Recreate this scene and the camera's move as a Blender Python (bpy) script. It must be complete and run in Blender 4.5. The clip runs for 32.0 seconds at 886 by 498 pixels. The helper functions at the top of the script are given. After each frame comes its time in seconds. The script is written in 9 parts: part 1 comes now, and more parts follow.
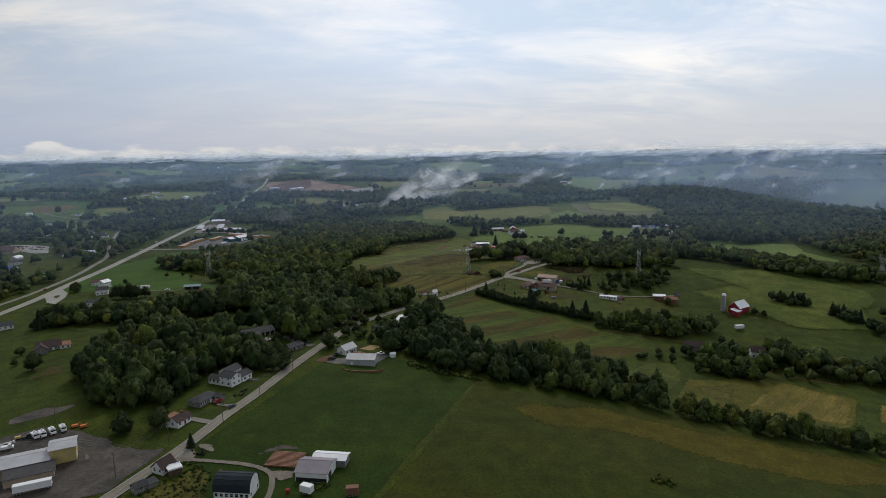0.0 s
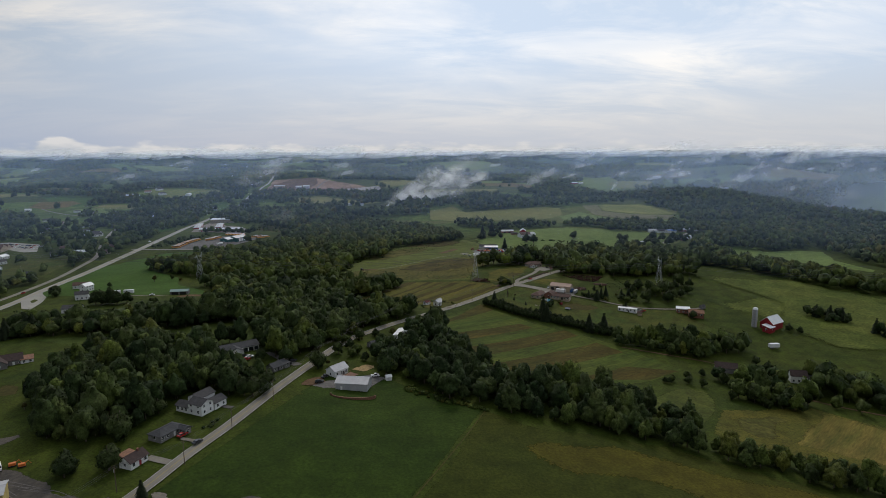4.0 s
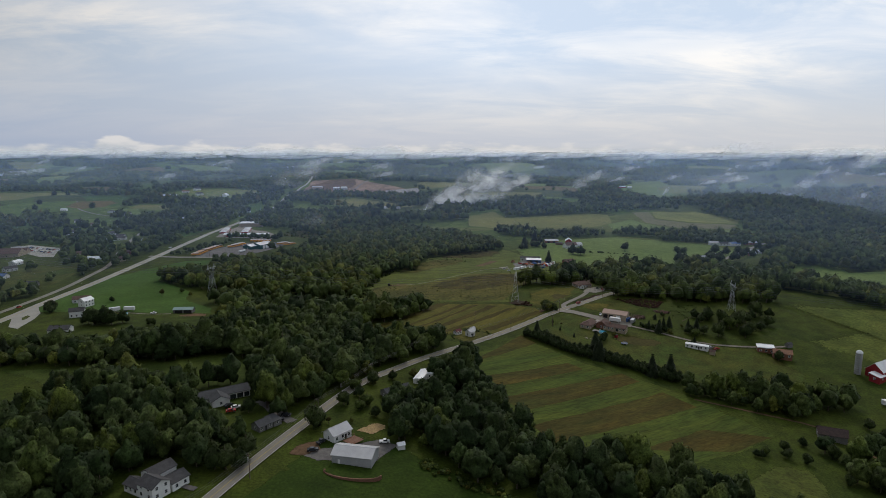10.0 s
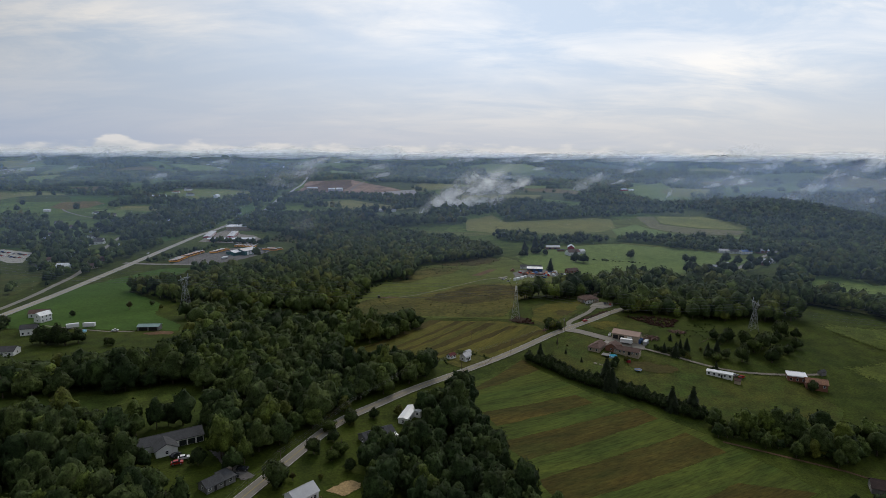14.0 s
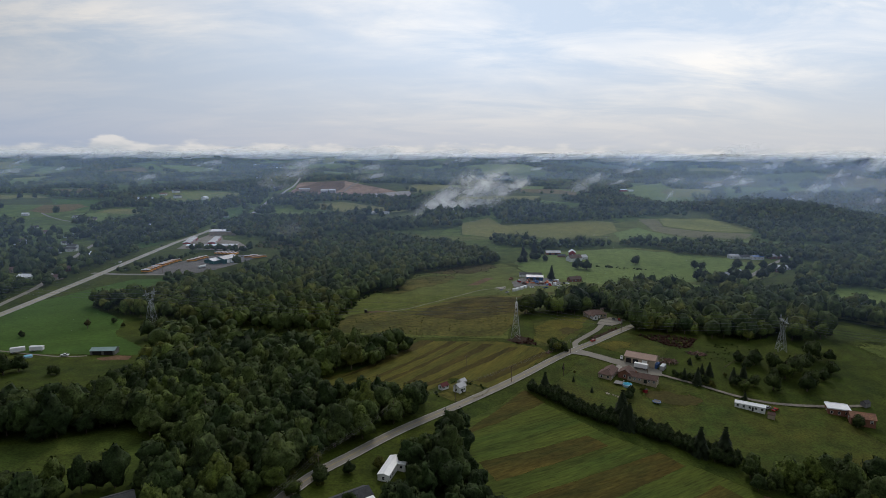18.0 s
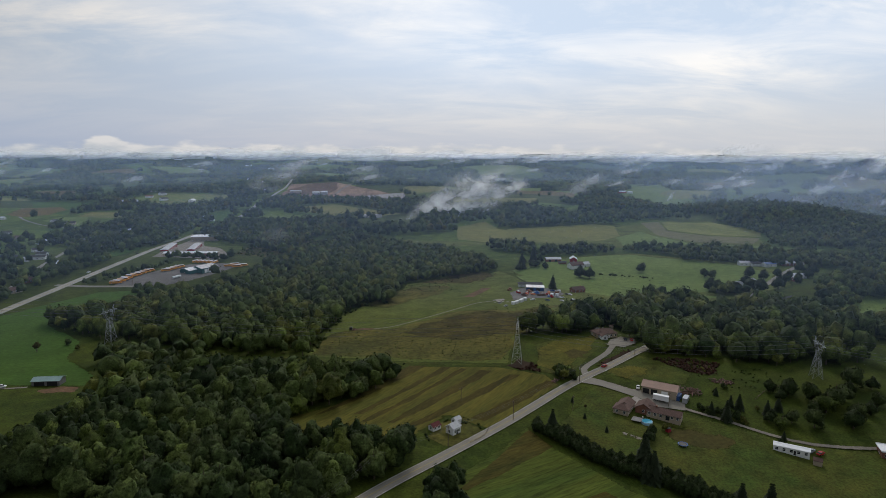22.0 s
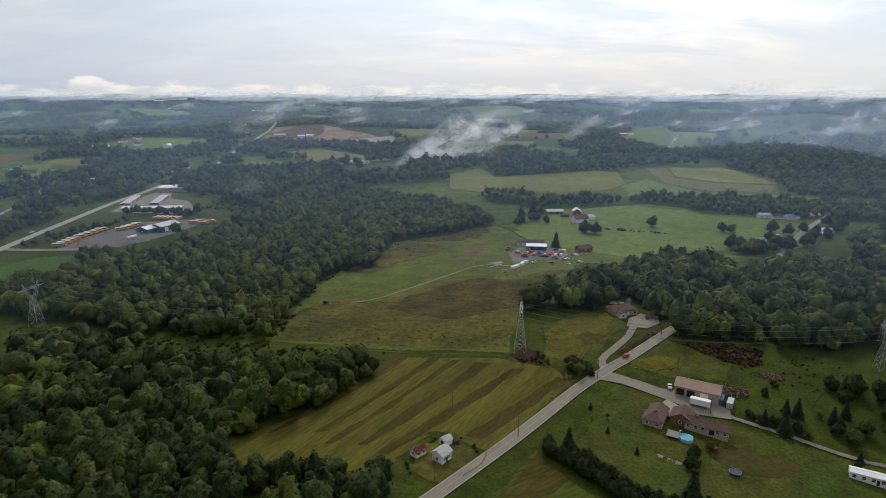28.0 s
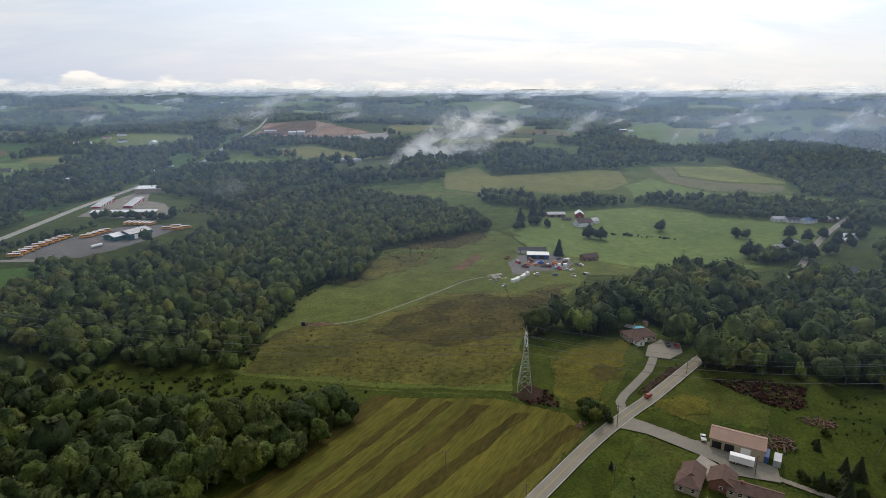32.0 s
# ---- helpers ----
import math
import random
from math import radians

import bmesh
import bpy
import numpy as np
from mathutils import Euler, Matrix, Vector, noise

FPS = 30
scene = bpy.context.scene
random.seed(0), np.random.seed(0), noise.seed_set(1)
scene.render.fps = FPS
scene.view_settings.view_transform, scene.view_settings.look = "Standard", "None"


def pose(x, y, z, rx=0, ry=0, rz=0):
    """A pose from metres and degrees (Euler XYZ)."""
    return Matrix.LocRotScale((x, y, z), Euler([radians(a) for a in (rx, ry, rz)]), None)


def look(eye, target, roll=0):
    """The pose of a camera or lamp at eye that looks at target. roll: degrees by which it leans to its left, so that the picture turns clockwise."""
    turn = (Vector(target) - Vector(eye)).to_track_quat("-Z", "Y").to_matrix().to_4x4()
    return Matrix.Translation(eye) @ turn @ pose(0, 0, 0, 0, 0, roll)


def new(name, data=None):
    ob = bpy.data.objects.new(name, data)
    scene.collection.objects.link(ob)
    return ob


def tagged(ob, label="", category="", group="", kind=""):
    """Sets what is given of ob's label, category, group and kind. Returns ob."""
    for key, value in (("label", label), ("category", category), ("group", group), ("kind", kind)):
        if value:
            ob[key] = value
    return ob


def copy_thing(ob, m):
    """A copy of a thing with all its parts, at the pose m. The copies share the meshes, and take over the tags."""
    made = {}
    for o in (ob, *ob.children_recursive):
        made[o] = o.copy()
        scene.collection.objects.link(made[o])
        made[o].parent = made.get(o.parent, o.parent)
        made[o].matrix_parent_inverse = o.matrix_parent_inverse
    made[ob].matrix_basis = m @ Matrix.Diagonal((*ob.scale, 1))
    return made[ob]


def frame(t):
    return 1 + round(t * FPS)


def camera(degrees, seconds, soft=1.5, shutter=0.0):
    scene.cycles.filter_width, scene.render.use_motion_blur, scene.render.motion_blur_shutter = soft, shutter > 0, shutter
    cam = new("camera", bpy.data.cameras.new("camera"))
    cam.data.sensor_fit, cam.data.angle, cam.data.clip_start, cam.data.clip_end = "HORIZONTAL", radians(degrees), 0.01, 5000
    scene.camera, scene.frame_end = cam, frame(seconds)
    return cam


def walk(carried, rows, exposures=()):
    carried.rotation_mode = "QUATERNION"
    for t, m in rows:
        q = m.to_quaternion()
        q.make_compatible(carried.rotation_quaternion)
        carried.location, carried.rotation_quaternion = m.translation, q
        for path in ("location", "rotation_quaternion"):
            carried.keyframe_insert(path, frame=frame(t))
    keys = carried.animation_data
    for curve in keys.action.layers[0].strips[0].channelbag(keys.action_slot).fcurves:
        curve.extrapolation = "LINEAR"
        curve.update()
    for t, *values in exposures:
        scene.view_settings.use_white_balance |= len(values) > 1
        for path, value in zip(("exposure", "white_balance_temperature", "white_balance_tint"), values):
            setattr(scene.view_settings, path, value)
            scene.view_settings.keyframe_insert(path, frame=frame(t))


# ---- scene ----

# ---- camera ----
cam = camera(72.1, 32.0, soft=0.35)
PATH = [
    (0, (-3.01, 4.06, 123.17), (7.43, 102.2, 107.09), -0.79),
    (0.5, (-2.35, 7.99, 122.91), (7.84, 106.16, 106.79), -0.76),
    (1, (-1.64, 12.36, 122.67), (8.83, 110.49, 106.49), -0.71),
    (1.5, (-0.87, 17.15, 122.44), (9.8, 115.25, 106.25), -0.64),
    (2, (-0.05, 22.31, 122.23), (9.59, 120.52, 106.06), -0.57),
    (2.5, (0.84, 27.78, 122.06), (9.46, 126.08, 105.87), -0.49),
    (3, (1.78, 33.49, 121.93), (10.55, 131.79, 105.76), -0.42),
    (3.5, (2.76, 39.37, 121.87), (11.73, 137.64, 105.64), -0.34),
    (5.5, (6.76, 63.54, 122.15), (16.07, 161.79, 105.98), -0.16),
    (6, (7.7, 69.58, 122.31), (17.07, 167.82, 106.13), -0.12),
    (6.5, (8.61, 75.57, 122.49), (18.09, 173.8, 106.36), -0.09),
    (7, (9.5, 81.47, 122.71), (19.06, 179.69, 106.56), -0.06),
    (7.5, (10.39, 87.26, 122.97), (19.98, 185.48, 106.8), -0.03),
    (8, (11.27, 92.95, 123.26), (20.93, 191.16, 107.11), -0.01),
    (8.5, (12.16, 98.54, 123.58), (19.67, 196.94, 107.42), 0.01),
    (9, (13.03, 104.09, 123.9), (15.69, 202.74, 107.75), 0.03),
    (9.5, (13.85, 109.63, 124.21), (16.14, 208.29, 108.05), 0.06),
    (10, (14.61, 115.19, 124.47), (16.95, 213.86, 108.33), 0.09),
    (10.5, (15.29, 120.79, 124.7), (17.63, 219.46, 108.6), 0.14),
    (11, (15.91, 126.43, 124.87), (18.29, 225.09, 108.76), 0.19),
    (11.5, (16.49, 132.11, 124.99), (18.86, 230.77, 108.89), 0.25),
    (12, (17.06, 137.83, 125.06), (19.49, 236.5, 109.01), 0.3),
    (12.5, (17.62, 143.58, 125.11), (20.14, 242.25, 109.07), 0.35),
    (13, (18.2, 149.36, 125.16), (20.79, 248.04, 109.15), 0.39),
    (13.5, (18.77, 155.17, 125.22), (21.35, 253.84, 109.2), 0.42),
    (14, (19.35, 161.01, 125.3), (21.94, 259.68, 109.26), 0.44),
    (14.5, (19.96, 166.91, 125.4), (22.62, 265.57, 109.31), 0.44),
    (16.5, (22.4, 190.88, 125.75), (25.31, 289.54, 109.7), 0.36),
    (17, (22.93, 196.82, 125.82), (25.89, 295.48, 109.77), 0.33),
    (17.5, (23.41, 202.71, 125.88), (26.45, 301.37, 109.87), 0.32),
    (18, (23.87, 208.56, 125.93), (27.01, 307.21, 109.88), 0.31),
    (18.5, (24.35, 214.39, 125.99), (27.58, 313.04, 109.92), 0.3),
    (19, (24.85, 220.22, 126.06), (28.14, 318.86, 109.98), 0.3),
    (19.5, (25.36, 226.05, 126.12), (28.74, 324.69, 110.04), 0.29),
    (20, (25.88, 231.9, 126.18), (29.34, 330.53, 110.09), 0.29),
    (20.5, (26.37, 237.75, 126.23), (29.98, 336.39, 110.19), 0.29),
    (21, (26.84, 243.62, 126.27), (30.54, 342.26, 110.23), 0.28),
    (21.5, (27.26, 249.5, 126.31), (31.05, 348.15, 110.33), 0.28),
    (22, (27.65, 255.39, 126.33), (31.48, 354.04, 110.4), 0.27),
    (22.5, (28.03, 261.26, 126.36), (31.98, 359.9, 110.44), 0.27),
    (23, (28.42, 267.11, 126.38), (32.47, 365.76, 110.48), 0.27),
    (23.5, (28.85, 272.95, 126.39), (32.98, 371.6, 110.54), 0.27),
    (24, (29.31, 278.77, 126.39), (33.56, 377.4, 110.5), 0.26),
    (24.5, (29.8, 284.59, 126.37), (34.18, 383.23, 110.58), 0.25),
    (26.5, (32.0, 308.22, 126.19), (36.66, 406.76, 109.82), 0.17),
    (27, (32.58, 314.24, 126.17), (37.26, 411.88, 105.12), 0.15),
    (27.5, (33.16, 320.24, 126.2), (37.92, 417.16, 102.03), 0.13),
    (28, (33.72, 326.19, 126.28), (38.5, 422.86, 101.11), 0.11),
    (28.5, (34.28, 332.05, 126.41), (39.12, 428.45, 100.27), 0.1),
    (29, (34.81, 337.82, 126.57), (39.75, 434.2, 100.4), 0.08),
    (29.5, (35.33, 343.5, 126.73), (40.39, 439.9, 100.61), 0.07),
    (30, (35.84, 349.13, 126.85), (40.93, 445.53, 100.73), 0.07),
    (30.5, (36.33, 354.71, 126.88), (41.53, 451.11, 100.79), 0.08),
    (31, (36.8, 360.25, 126.81), (42.0, 456.67, 100.8), 0.1),
    (31.5, (37.26, 365.75, 126.63), (42.6, 462.17, 100.68), 0.12),
    (32, (37.71, 371.2, 126.33), (43.16, 467.63, 100.43), 0.15),
]
EXPOSURES = [(0, 0.13, 6500, 10), (26.5, 0.13, 6500, 10), (27.0, 0.2, 6550, 10), (27.5, 0.36, 6700, 10), (28.0, 0.51, 6850, 10), (28.6, 0.62, 6900, 10), (32, 0.65, 6900, 10)]
walk(cam, [(t, look(eye, target, roll)) for t, eye, target, roll in PATH], EXPOSURES)

# ---- world, sun ----
def link(nt, a, b):
    nt.links.new(a, b)


def build_world():
    w = bpy.data.worlds.new("overcast_sky")
    scene.world = w
    w.use_nodes = True
    nt = w.node_tree
    nt.nodes.clear()
    N = nt.nodes.new
    out, bg = N("ShaderNodeOutputWorld"), N("ShaderNodeBackground")
    sky = N("ShaderNodeTexSky")
    sky.sky_type, sky.sun_disc = "NISHITA", False
    sky.sun_elevation, sky.sun_rotation = radians(40), radians(-8)
    sky.air_density, sky.dust_density = 1.0, 2.0
    sc = N("ShaderNodeVectorMath")
    sc.operation = "SCALE"
    sc.inputs["Scale"].default_value = 0.085
    link(nt, sky.outputs[0], sc.inputs[0])
    # clouds: noise over a flat deck above the viewer
    tc, sep = N("ShaderNodeTexCoord"), N("ShaderNodeSeparateXYZ")
    link(nt, tc.outputs["Generated"], sep.inputs[0])
    den = N("ShaderNodeMath")
    den.operation = "MAXIMUM"
    den.inputs[1].default_value = 0.0
    link(nt, sep.outputs["Z"], den.inputs[0])
    add = N("ShaderNodeMath")
    add.inputs[1].default_value = 0.2
    link(nt, den.outputs[0], add.inputs[0])
    dv = N("ShaderNodeVectorMath")
    dv.operation = "DIVIDE"
    comb = N("ShaderNodeCombineXYZ")
    for k in range(3):
        link(nt, add.outputs[0], comb.inputs[k])
    link(nt, tc.outputs["Generated"], dv.inputs[0])
    link(nt, comb.outputs[0], dv.inputs[1])
    mp = N("ShaderNodeMapping")
    mp.inputs["Scale"].default_value = (0.62, 1.15, 0.0)
    mp.inputs["Location"].default_value = (3.1, 0.4, 0.0)
    link(nt, dv.outputs[0], mp.inputs[0])

    def noise_tex(scale, detail, rough, dist=0.0):
        n = N("ShaderNodeTexNoise")
        n.inputs["Scale"].default_value = scale
        n.inputs["Detail"].default_value = detail
        n.inputs["Roughness"].default_value = rough
        n.inputs["Distortion"].default_value = dist
        link(nt, mp.outputs[0], n.inputs["Vector"])
        return n
    n1, n2 = noise_tex(1.9, 10, 0.62, 0.5), noise_tex(0.9, 4, 0.55, 0.3)
    r1, r2 = N("ShaderNodeValToRGB"), N("ShaderNodeValToRGB")
    r1.color_ramp.elements[0].position, r1.color_ramp.elements[1].position = 0.40, 0.62
    link(nt, n1.outputs[0], r1.inputs[0])
    r2.color_ramp.elements[0].position, r2.color_ramp.elements[1].position = 0.30, 0.64
    link(nt, n2.outputs[0], r2.inputs[0])
    # grey-blue cloud base, white lit tops, a faint warm tint in places
    c1 = N("ShaderNodeMix")
    c1.data_type = "RGBA"
    c1.inputs[6].default_value = (0.58, 0.69, 0.84, 1)
    c1.inputs[7].default_value = (1.04, 1.01, 0.97, 1)
    link(nt, r1.outputs[0], c1.inputs[0])
    c2 = N("ShaderNodeMix")
    c2.data_type, c2.blend_type = "RGBA", "MULTIPLY"
    c2.inputs[0].default_value = 0.85
    c2.inputs[7].default_value = (1.0, 0.985, 0.97, 1)
    link(nt, c1.outputs[2], c2.inputs[6])
    c3 = N("ShaderNodeMix")
    c3.data_type = "RGBA"
    c3.inputs[6].default_value = (0.55, 0.66, 0.82, 1)
    link(nt, r2.outputs[0], c3.inputs[0])
    link(nt, c2.outputs[2], c3.inputs[7])
    # brighter cloud round the veiled sun, darker banks away from it
    dt = N("ShaderNodeVectorMath")
    dt.operation = "DOT_PRODUCT"
    dt.inputs[1].default_value = (0.55, 0.70, 0.45)
    link(nt, tc.outputs["Generated"], dt.inputs[0])
    gl = N("ShaderNodeMapRange")
    gl.inputs["From Min"].default_value, gl.inputs["From Max"].default_value = 0.15, 0.80
    gl.inputs["To Min"].default_value, gl.inputs["To Max"].default_value = 0.42, 1.0
    link(nt, dt.outputs["Value"], gl.inputs["Value"])
    glow = N("ShaderNodeVectorMath")
    glow.operation = "SCALE"
    link(nt, c3.outputs[2], glow.inputs[0])
    link(nt, gl.outputs[0], glow.inputs["Scale"])
    # low cloud lying along the horizon
    nh = N("ShaderNodeTexNoise")
    nh.inputs["Scale"].default_value, nh.inputs["Detail"].default_value = 26.0, 8
    mh = N("ShaderNodeMapping")
    mh.inputs["Scale"].default_value = (0.8, 0.8, 2.6)
    link(nt, tc.outputs["Generated"], mh.inputs[0])
    link(nt, mh.outputs[0], nh.inputs["Vector"])
    edge = N("ShaderNodeMath")
    edge.operation = "MULTIPLY_ADD"
    edge.inputs[1].default_value = -0.036
    link(nt, nh.outputs[0], edge.inputs[0])
    # one tall heap of cloud stands on the bank
    heap = N("ShaderNodeVectorMath")
    heap.operation = "DOT_PRODUCT"
    heap.inputs[1].default_value = (-0.446, 0.895, 0.0)
    link(nt, tc.outputs["Generated"], heap.inputs[0])
    hm = N("ShaderNodeMapRange")
    hm.interpolation_type = "SMOOTHSTEP"
    hm.inputs["From Min"].default_value, hm.inputs["From Max"].default_value = 0.9994, 0.99997
    hm.inputs["To Min"].default_value, hm.inputs["To Max"].default_value = 0.0, -0.014
    link(nt, heap.outputs["Value"], hm.inputs["Value"])
    hz = N("ShaderNodeMath")
    link(nt, sep.outputs["Z"], hz.inputs[0])
    link(nt, hm.outputs[0], hz.inputs[1])
    link(nt, hz.outputs[0], edge.inputs[2])
    bank = N("ShaderNodeMapRange")
    bank.interpolation_type = "SMOOTHSTEP"
    bank.inputs["From Min"].default_value, bank.inputs["From Max"].default_value = -0.0175, -0.0085
    bank.inputs["To Min"].default_value, bank.inputs["To Max"].default_value = 0.95, 0.0
    link(nt, edge.outputs[0], bank.inputs["Value"])
    low = N("ShaderNodeMix")
    low.data_type = "RGBA"
    puff = N("ShaderNodeMix")
    puff.data_type = "RGBA"
    puff.inputs[6].default_value, puff.inputs[7].default_value = (0.44, 0.49, 0.55, 1), (0.63, 0.64, 0.66, 1)
    shade = N("ShaderNodeMapRange")
    shade.inputs["From Min"].default_value, shade.inputs["From Max"].default_value = 0.38, 0.62
    link(nt, nh.outputs[0], shade.inputs["Value"])
    link(nt, shade.outputs[0], puff.inputs[0])
    link(nt, puff.outputs[2], low.inputs[7])
    link(nt, bank.outputs[0], low.inputs[0])
    # thin cover: some of the clear sky shows through
    cover = N("ShaderNodeMix")
    cover.data_type = "RGBA"
    cover.inputs[0].default_value = 0.9
    link(nt, sc.outputs[0], cover.inputs[6])
    # grey veil low over the horizon, bluer away from the sun
    veil, side, tone = N("ShaderNodeMix"), N("ShaderNodeMapRange"), N("ShaderNodeMix")
    veil.data_type = tone.data_type = "RGBA"
    side.inputs["From Min"].default_value, side.inputs["From Max"].default_value = -0.6, 0.5
    link(nt, sep.outputs["X"], side.inputs["Value"])
    link(nt, side.outputs[0], tone.inputs[0])
    tone.inputs[6].default_value, tone.inputs[7].default_value = (0.32, 0.40, 0.55, 1), (0.54, 0.56, 0.60, 1)
    up = N("ShaderNodeMapRange")
    up.interpolation_type = "SMOOTHSTEP"
    up.inputs["From Min"].default_value, up.inputs["From Max"].default_value = 0.01, 0.17
    up.inputs["To Min"].default_value, up.inputs["To Max"].default_value = 0.85, 0.0
    link(nt, sep.outputs["Z"], up.inputs["Value"])
    link(nt, up.outputs[0], veil.inputs[0])
    link(nt, glow.outputs[0], veil.inputs[6])
    link(nt, tone.outputs[2], veil.inputs[7])
    link(nt, veil.outputs[2], low.inputs[6])
    link(nt, low.outputs[2], cover.inputs[7])
    link(nt, cover.outputs[2], bg.inputs["Color"])
    bg.inputs["Strength"].default_value = 1.0
    link(nt, bg.outputs[0], out.inputs[0])


build_world()
sun = new("sun", bpy.data.lights.new("sun", "SUN"))
sun.data.energy, sun.data.angle, sun.data.color = 1.1, radians(12), (1.0, 0.92, 0.80)
sun.matrix_world = look((60, 400, 340), (0, 0, 0))

# ---- materials ----
def material(name, base, dark=None, scale=1.0, rough=0.8, metal=0.0, fine=0.0, fine_scale=8.0, coord="Object",
             random_island=0.0, random_object=0.0, tint=False, bump=0.0, spec=0.3, stretch=(1, 1, 1), along=None):
    """base and dark: the two ends of the large-scale variation; fine: strength of the small grain."""
    m = bpy.data.materials.new(name)
    m.use_nodes = True
    nt = m.node_tree
    nt.nodes.clear()
    N = nt.nodes.new
    out, bsdf = N("ShaderNodeOutputMaterial"), N("ShaderNodeBsdfPrincipled")
    link(nt, bsdf.outputs[0], out.inputs[0])
    bsdf.inputs["Roughness"].default_value = rough
    bsdf.inputs["Metallic"].default_value = metal
    bsdf.inputs["Specular IOR Level"].default_value = spec
    dark = dark or tuple(c * 0.75 for c in base)
    tc, mp = N("ShaderNodeTexCoord"), N("ShaderNodeMapping")
    mp.inputs["Scale"].default_value = stretch
    if along is None:
        link(nt, tc.outputs[coord], mp.inputs[0])
    else:
        turned = N("ShaderNodeMapping")
        turned.inputs["Rotation"].default_value = (0, 0, radians(-along))
        link(nt, tc.outputs[coord], turned.inputs[0])
        link(nt, turned.outputs[0], mp.inputs[0])
    big = N("ShaderNodeTexNoise")
    big.inputs["Scale"].default_value, big.inputs["Detail"].default_value = scale, 5
    big.inputs["Roughness"].default_value = 0.6
    link(nt, mp.outputs[0], big.inputs["Vector"])
    ramp = N("ShaderNodeValToRGB")
    ramp.color_ramp.elements[0].position, ramp.color_ramp.elements[1].position = 0.32, 0.68
    ramp.color_ramp.elements[0].color, ramp.color_ramp.elements[1].color = (*dark, 1), (*base, 1)
    link(nt, big.outputs[0], ramp.inputs[0])
    col = ramp.outputs[0]

    def scaled(col, socket, amount, plain=False):
        mr = N("ShaderNodeMapRange")
        mr.inputs["From Min"].default_value, mr.inputs["From Max"].default_value = (0.0, 1.0) if plain else (0.28, 0.72)
        mr.inputs["To Min"].default_value, mr.inputs["To Max"].default_value = 1 - amount, 1 + amount
        link(nt, socket, mr.inputs["Value"])
        mul = N("ShaderNodeVectorMath")
        mul.operation = "SCALE"
        link(nt, col, mul.inputs[0])
        link(nt, mr.outputs[0], mul.inputs["Scale"])
        return mul.outputs[0]
    if fine:
        fn = N("ShaderNodeTexNoise")
        fn.inputs["Scale"].default_value, fn.inputs["Detail"].default_value = fine_scale, 4
        fn.inputs["Roughness"].default_value = 0.7
        link(nt, mp.outputs[0], fn.inputs["Vector"])
        col = scaled(col, fn.outputs[0], fine)
        if bump:
            mid = N("ShaderNodeTexNoise")
            mid.inputs["Scale"].default_value, mid.inputs["Detail"].default_value = fine_scale * 0.13, 3
            link(nt, mp.outputs[0], mid.inputs["Vector"])
            col = scaled(col, mid.outputs[0], fine * 0.55)
            b = N("ShaderNodeBump")
            b.inputs["Strength"].default_value, b.inputs["Distance"].default_value = bump, 0.3
            link(nt, fn.outputs[0], b.inputs["Height"])
            link(nt, b.outputs[0], bsdf.inputs["Normal"])
    if random_island:
        g = N("ShaderNodeNewGeometry")
        col = scaled(col, g.outputs["Random Per Island"], random_island, True)
    if random_object:
        o = N("ShaderNodeObjectInfo")
        col = scaled(col, o.outputs["Random"], random_object, True)
    if tint:
        a = N("ShaderNodeAttribute")
        a.attribute_name = "tint"
        r = N("ShaderNodeValToRGB")
        e = r.color_ramp.elements
        e[0].position, e[0].color = 0.0, (0.42, 0.55, 0.50, 1)
        e[1].position, e[1].color = 1.0, (1.75, 1.25, 0.75, 1)
        for p, c in ((0.45, (0.95, 1.0, 0.9, 1)), (0.8, (1.35, 1.4, 0.8, 1))):
            k = e.new(p)
            k.color = c
        link(nt, a.outputs["Fac"], r.inputs[0])
        mul = N("ShaderNodeVectorMath")
        mul.operation = "MULTIPLY"
        link(nt, col, mul.inputs[0])
        link(nt, r.outputs[0], mul.inputs[1])
        col = mul.outputs[0]
    link(nt, col, bsdf.inputs["Base Color"])
    return m


M = {}
M["grass"] = material("meadow_grass", (0.0440, 0.0560, 0.0062), (0.0240, 0.0390, 0.0044), 0.03, 0.95, fine=0.5, fine_scale=0.9, bump=0.4, spec=0.1)
M["lawn"] = material("mown_lawn", (0.06, 0.061, 0.0105), (0.036, 0.057, 0.009), 0.045, 0.95, fine=0.5, fine_scale=0.9, bump=0.3, spec=0.1)
M["green_pasture"] = material("bright_green_pasture", (0.0468, 0.0890, 0.0144), (0.0355, 0.0745, 0.0120), 0.02, 0.95, fine=0.25, fine_scale=0.4, bump=0.3, spec=0.1)
M["hill_pasture"] = material("pale_green_pasture", (0.118, 0.158, 0.040), (0.086, 0.126, 0.030), 0.012, 0.95, fine=0.28, fine_scale=0.15, spec=0.1)
M["green_field"] = material("green_field_grass", (0.0270, 0.0460, 0.0048), (0.0145, 0.0300, 0.0028), 0.02, 0.95, fine=0.42, fine_scale=0.8, bump=0.3, spec=0.1)
M["olive_field"] = material("ripening_hay_grass", (0.0400, 0.0430, 0.0048), (0.0240, 0.0350, 0.0036), 0.009, 0.95, fine=0.42, fine_scale=0.9, bump=0.3, spec=0.1)
M["ripe_band"] = material("yellow_hay_grass", (0.0640, 0.0540, 0.0058), (0.0420, 0.0420, 0.0046), 0.02, 0.95, fine=0.42, fine_scale=0.9, bump=0.3, spec=0.1)
M["mown"] = material("mown_hay_strip", (0.092, 0.080, 0.0125), (0.056, 0.060, 0.0100), 0.05, 0.95, fine=0.5, fine_scale=0.9, bump=0.2, spec=0.1)
